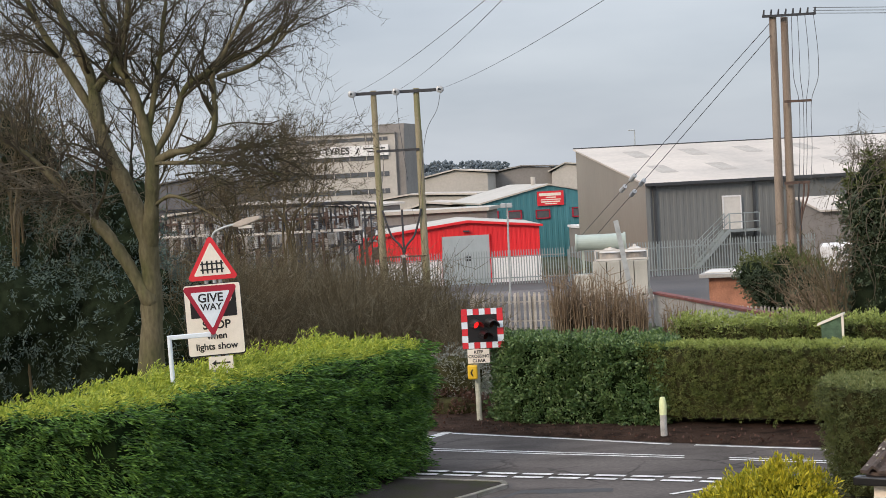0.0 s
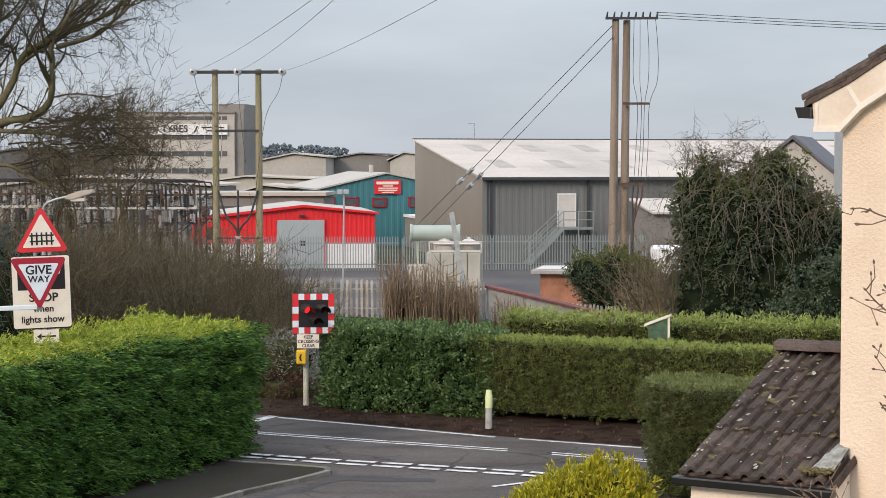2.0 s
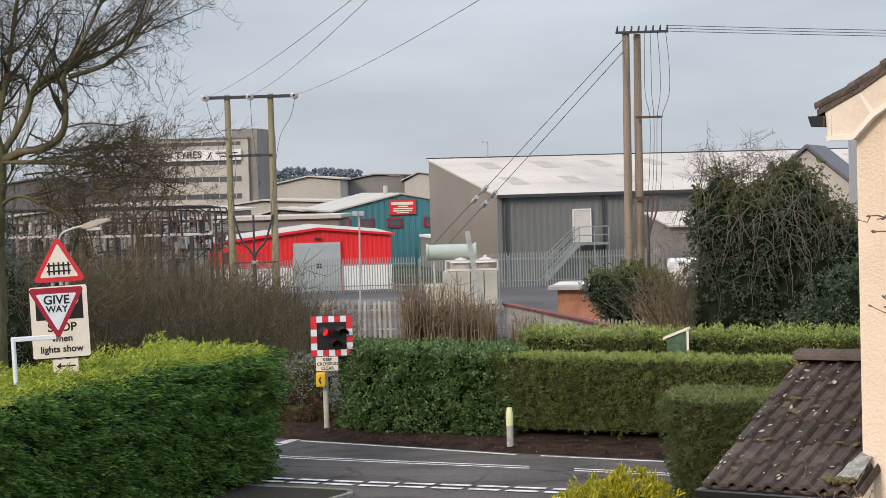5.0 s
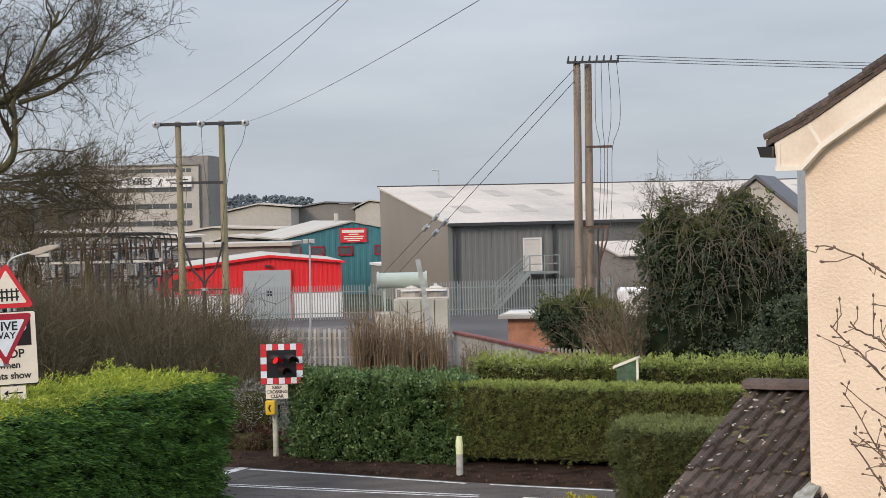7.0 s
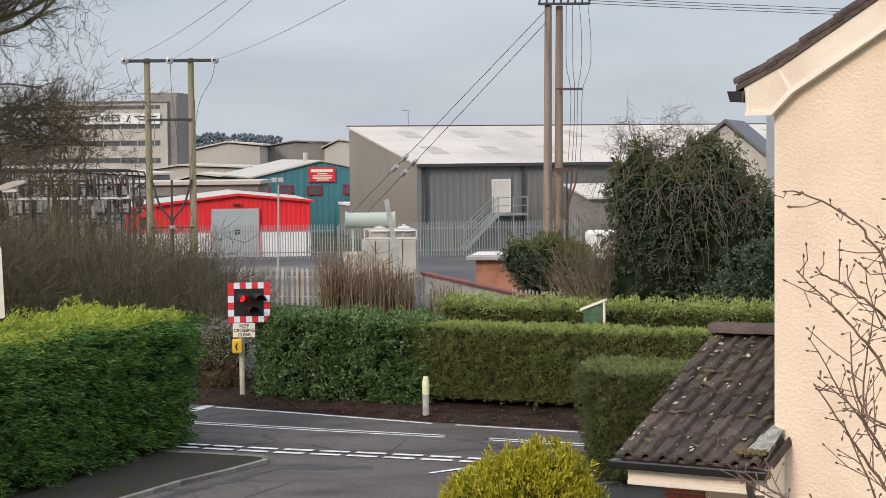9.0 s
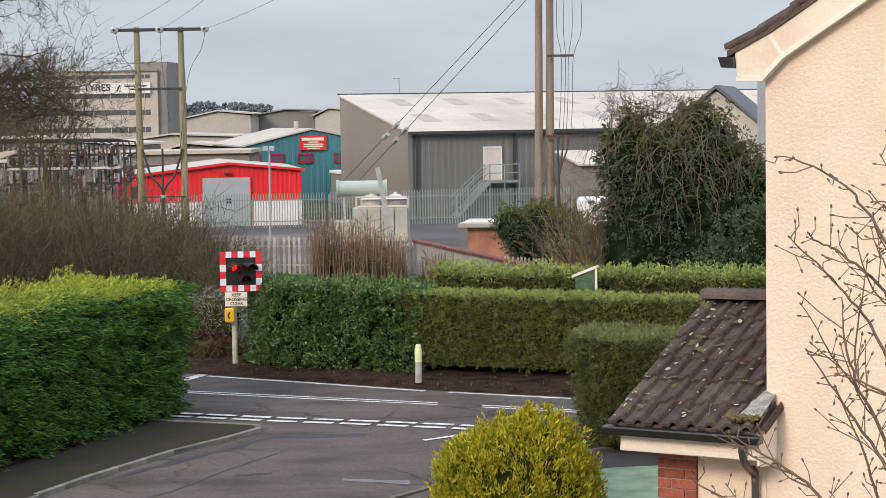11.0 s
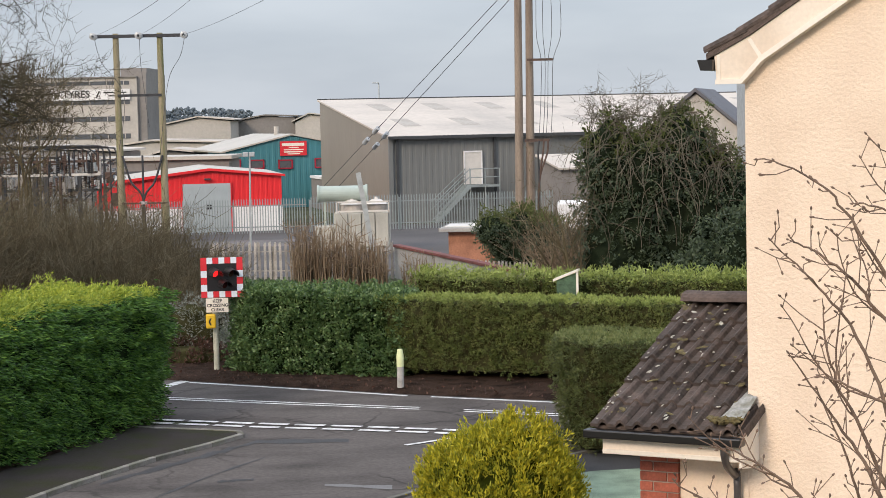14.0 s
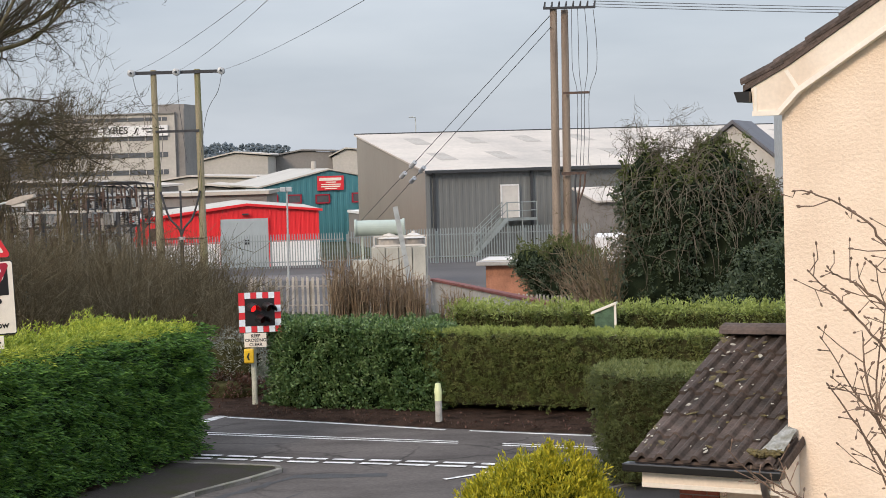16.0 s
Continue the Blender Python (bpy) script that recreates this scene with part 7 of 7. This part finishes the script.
def gantry(name, x, y, width, h, label, seed, clutter=100):
    """Old steel busbar frames: uneven posts, beams, insulator stacks, arms and boxes."""
    rg = random.Random(seed)
    root = thing(name, pose(x, y, 0), label, "substation")
    tones = (M_STEEL_DARK, M_RUST, M_GALV, M_CONCRETE, M_GLASSINS)
    a = 0.0
    while a < width:
        part("upright", bx(a - 0.04, a + 0.04, -0.04, 0.04, 0, h + rg.uniform(-0.6, 0.05)), rg.choice(tones[:3]), root)
        a += rg.uniform(0.7, 1.9)
    for z in (h, h - 0.85, h - 1.5, h - 2.1):
        x0, x1 = rg.uniform(0, width * 0.25), rg.uniform(width * 0.7, width)
        part("beam", bx(x0, x1, rg.uniform(-0.1, 0.0), 0.06, z - 0.04, z + 0.04), rg.choice(tones[:3]), root)
    for i in range(clutter):
        a, z, yy = rg.uniform(0, width), rg.uniform(h - 2.3, h), rg.uniform(-0.6, 1.6)
        V, F = stack(a, yy, z, rg.randint(3, 8), rg.uniform(0.07, 0.16))
        mesh_from("insulator", V, F, rg.choice(tones[1:]), root)
        d = rg.choice(((1, 0, 0), (0, 0, 1), (0.7, 0, 0.7), (0.5, 0.5, 0.2)))
        ln = rg.uniform(0.25, 1.1)
        part("contact_arm", rd((a, yy, z), (a + d[0] * ln, yy + d[1] * ln, z + d[2] * ln * 0.6), rg.uniform(0.025, 0.06), sides=6), rg.choice(tones[:4]), root)
    for i in range(int(width / 1.1)):
        a, z = rg.uniform(0, width), rg.uniform(1.8, h - 1.6)
        part("equipment_box", bx(a, a + rg.uniform(0.25, 0.6), -0.3, 0.3, z, z + rg.uniform(0.3, 0.8), bevel=0.02), rg.choice((M_TRANSF, M_CONCRETE, M_RUST)), root)
    return root


gantry("busbar_frame", -24.6, 98, 8.2, 5.15, "cluttered steel substation frames with insulators", 3)
gantry("busbar_frame", -24.6, 103, 8.4, 5.6, "steel substation frames with cable loops behind", 5)
gantry("busbar_frame", -33.5, 101, 8.4, 4.9, "cluttered steel substation frames with insulators", 7)


def switchgear(name, x, y, width, label, seed):
    """Open-air switchgear: long pipe rails that bend down at one end, hanging rods and insulators, a pale beam on pale legs."""
    rg = random.Random(seed)
    root = thing(name, pose(x, y, 0), label, "substation")
    for k, (yy, z) in enumerate(((-0.5, 5.72), (0.0, 5.66), (0.6, 5.60))):
        e = width + 0.25 * k
        V, F = tubes([(smooth_line([(0, yy, z), (e * 0.5, yy, z + 0.02), (e - 0.5, yy, z), (e - 0.08, yy, z - 0.12), (e, yy, z - 0.6), (e, yy, 3.2), (e, yy, 0)], 5), [0.045] * 31)], 6)
        mesh_from("pipe_rail", V, F, M_STEEL_DARK, root)
    for z, m_ in ((4.28, M_PALEDOOR), (3.5, M_STEEL_DARK), (4.95, M_RUST)):
        part("beam", bx(0.4, width - 0.3, -0.12, 0.06, z - 0.06, z + 0.06), m_, root)
    part("end_plate", bx(width - 0.36, width - 0.22, -0.16, 0.1, 4.25, 5.2), M_PALEDOOR, root, "pale end plate")
    a = 0.2
    while a < width - 0.3:
        yy = rg.choice((-0.45, -0.2, 0.1, 0.5))
        part("hanging_rod", rd((a, yy, rg.uniform(4.2, 4.7)), (a + rg.uniform(-0.05, 0.05), yy, rg.uniform(5.2, 5.7)), rg.uniform(0.025, 0.055), sides=6), rg.choice((M_STEEL_DARK, M_STEEL_DARK, M_RUST)), root)
        if rg.random() < 0.7:
            V, F = stack(a + 0.08, yy, rg.uniform(4.9, 5.4), rg.randint(4, 8), rg.uniform(0.08, 0.14))
            mesh_from("insulator", V, F, rg.choice((M_PALEDOOR, M_RUST, M_RUST, M_STEEL_DARK)), root)
        if rg.random() < 0.6:
            V, F = stack(a, yy - 0.1, rg.uniform(3.9, 4.2), rg.randint(5, 9), rg.uniform(0.07, 0.13))
            mesh_from("insulator", V, F, rg.choice((M_RUST, M_CONCRETE, M_OLDFENCE)), root)
        a += rg.uniform(0.12, 0.30)
    a = 0.6
    while a < width:
        w_ = rg.uniform(0.10, 0.26)
        part("leg", bx(a, a + w_, -0.15, 0.1, 0, 4.2), rg.choice((M_RUST, M_OLDFENCE, M_STEEL_DARK, M_STEEL_DARK)), root)
        part("lattice_brace", rd((a + w_, -0.1, rg.uniform(2.6, 3.2)), (a + 0.9, -0.1, rg.uniform(3.5, 4.2)), 0.035, sides=6), M_STEEL_DARK, root)
        a += rg.uniform(0.55, 1.1)
    return root


switchgear("switchgear", -23.2, 96.2, 7.5, "long dark pipe rails and insulators over pale legs", 21)
switchgear("switchgear", -32.0, 99.5, 8.0, "long dark pipe rails and insulators over pale legs", 22)
for i, xx in enumerate((-16.9, -16.55, -16.2)):
    V, F = tubes([(smooth_line([(xx - 2.6, 97, 5.6), (xx - 1.0, 97, 5.65), (xx - 0.2, 97, 5.4), (xx, 97, 4.6), (xx, 97, 1.0)], 6), [0.035] * 25)], 6)
    tagged(mesh_from("cable_loop", V, F, M_STEEL_DARK), "bent dark conduit at the frame's end", "conduit", "conduits")
for x, z in ((-22.2, 3.9), (-20.1, 3.6), (-18.3, 3.7)):
    sbx = thing("switch_cabinet", pose(x, 97.2, 0), "narrow rusty brown switch cabinet among the frames", "cabinet", "switch cabinets")
    part("body", bx(-0.2, 0.2, -0.3, 0.3, 0, z - 0.6, bevel=0.02), M_OLDFENCE, sbx)

# ---- far woods ----
def far_wood(name, x0, x1, y, h, count, seed, label, top=None):
    rg = np.random.default_rng(seed)
    bm_v, bm_f, base = [], [], 0
    ico = bmesh.new()
    bmesh.ops.create_icosphere(ico, subdivisions=1, radius=1)
    iv = np.array([v.co[:] for v in ico.verts])
    fi = np.array([[v.index for v in f.verts] for f in ico.faces])
    ico.free()
    for i in range(count):
        t = rg.random()
        x = x0 + (x1 - x0) * t
        hh = h * (0.80 + 0.14 * noise.noise(Vector((x * 0.035, seed, 0))) + 0.10 * noise.noise(Vector((x * 0.2, seed, 3))))
        z = hh * rg.uniform(0.1, 1.0)
        s = rg.uniform(0.25, 0.7) * (2.4 if z < hh * 0.7 else 1.0)
        v = iv * np.array([s, s, s * rg.uniform(0.7, 1.3)]) * (1 + rg.normal(0, 0.16, (len(iv), 1))) + [x, y + rg.uniform(-15, 15), z]
        bm_v.append(v)
        bm_f.append(fi + base)
        base += len(iv)
    return tagged(mesh_from(name, np.concatenate(bm_v), np.concatenate(bm_f), M_HAZED_HILL), label, "woodland", kind="stuff")


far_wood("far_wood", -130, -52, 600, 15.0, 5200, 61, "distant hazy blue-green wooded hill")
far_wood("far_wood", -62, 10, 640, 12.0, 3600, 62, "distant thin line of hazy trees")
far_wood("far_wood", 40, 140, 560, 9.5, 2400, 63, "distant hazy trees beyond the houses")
hv, hf = [], []
hx = list(range(-900, 901, 40))
for x in hx:
    top = 7.5 + 2.5 * noise.noise(Vector((x * 0.006, 0, 0))) + (4.0 if x < -40 else 0)
    hv += [(x, 640, -1), (x, 900, top)]
hf = [(2 * i, 2 * i + 2, 2 * i + 3, 2 * i + 1) for i in range(len(hx) - 1)]
tagged(mesh_from("far_hill", hv, hf, M_HAZED_HILL), "distant low hill in a painted haze blue", "hill", kind="structure")
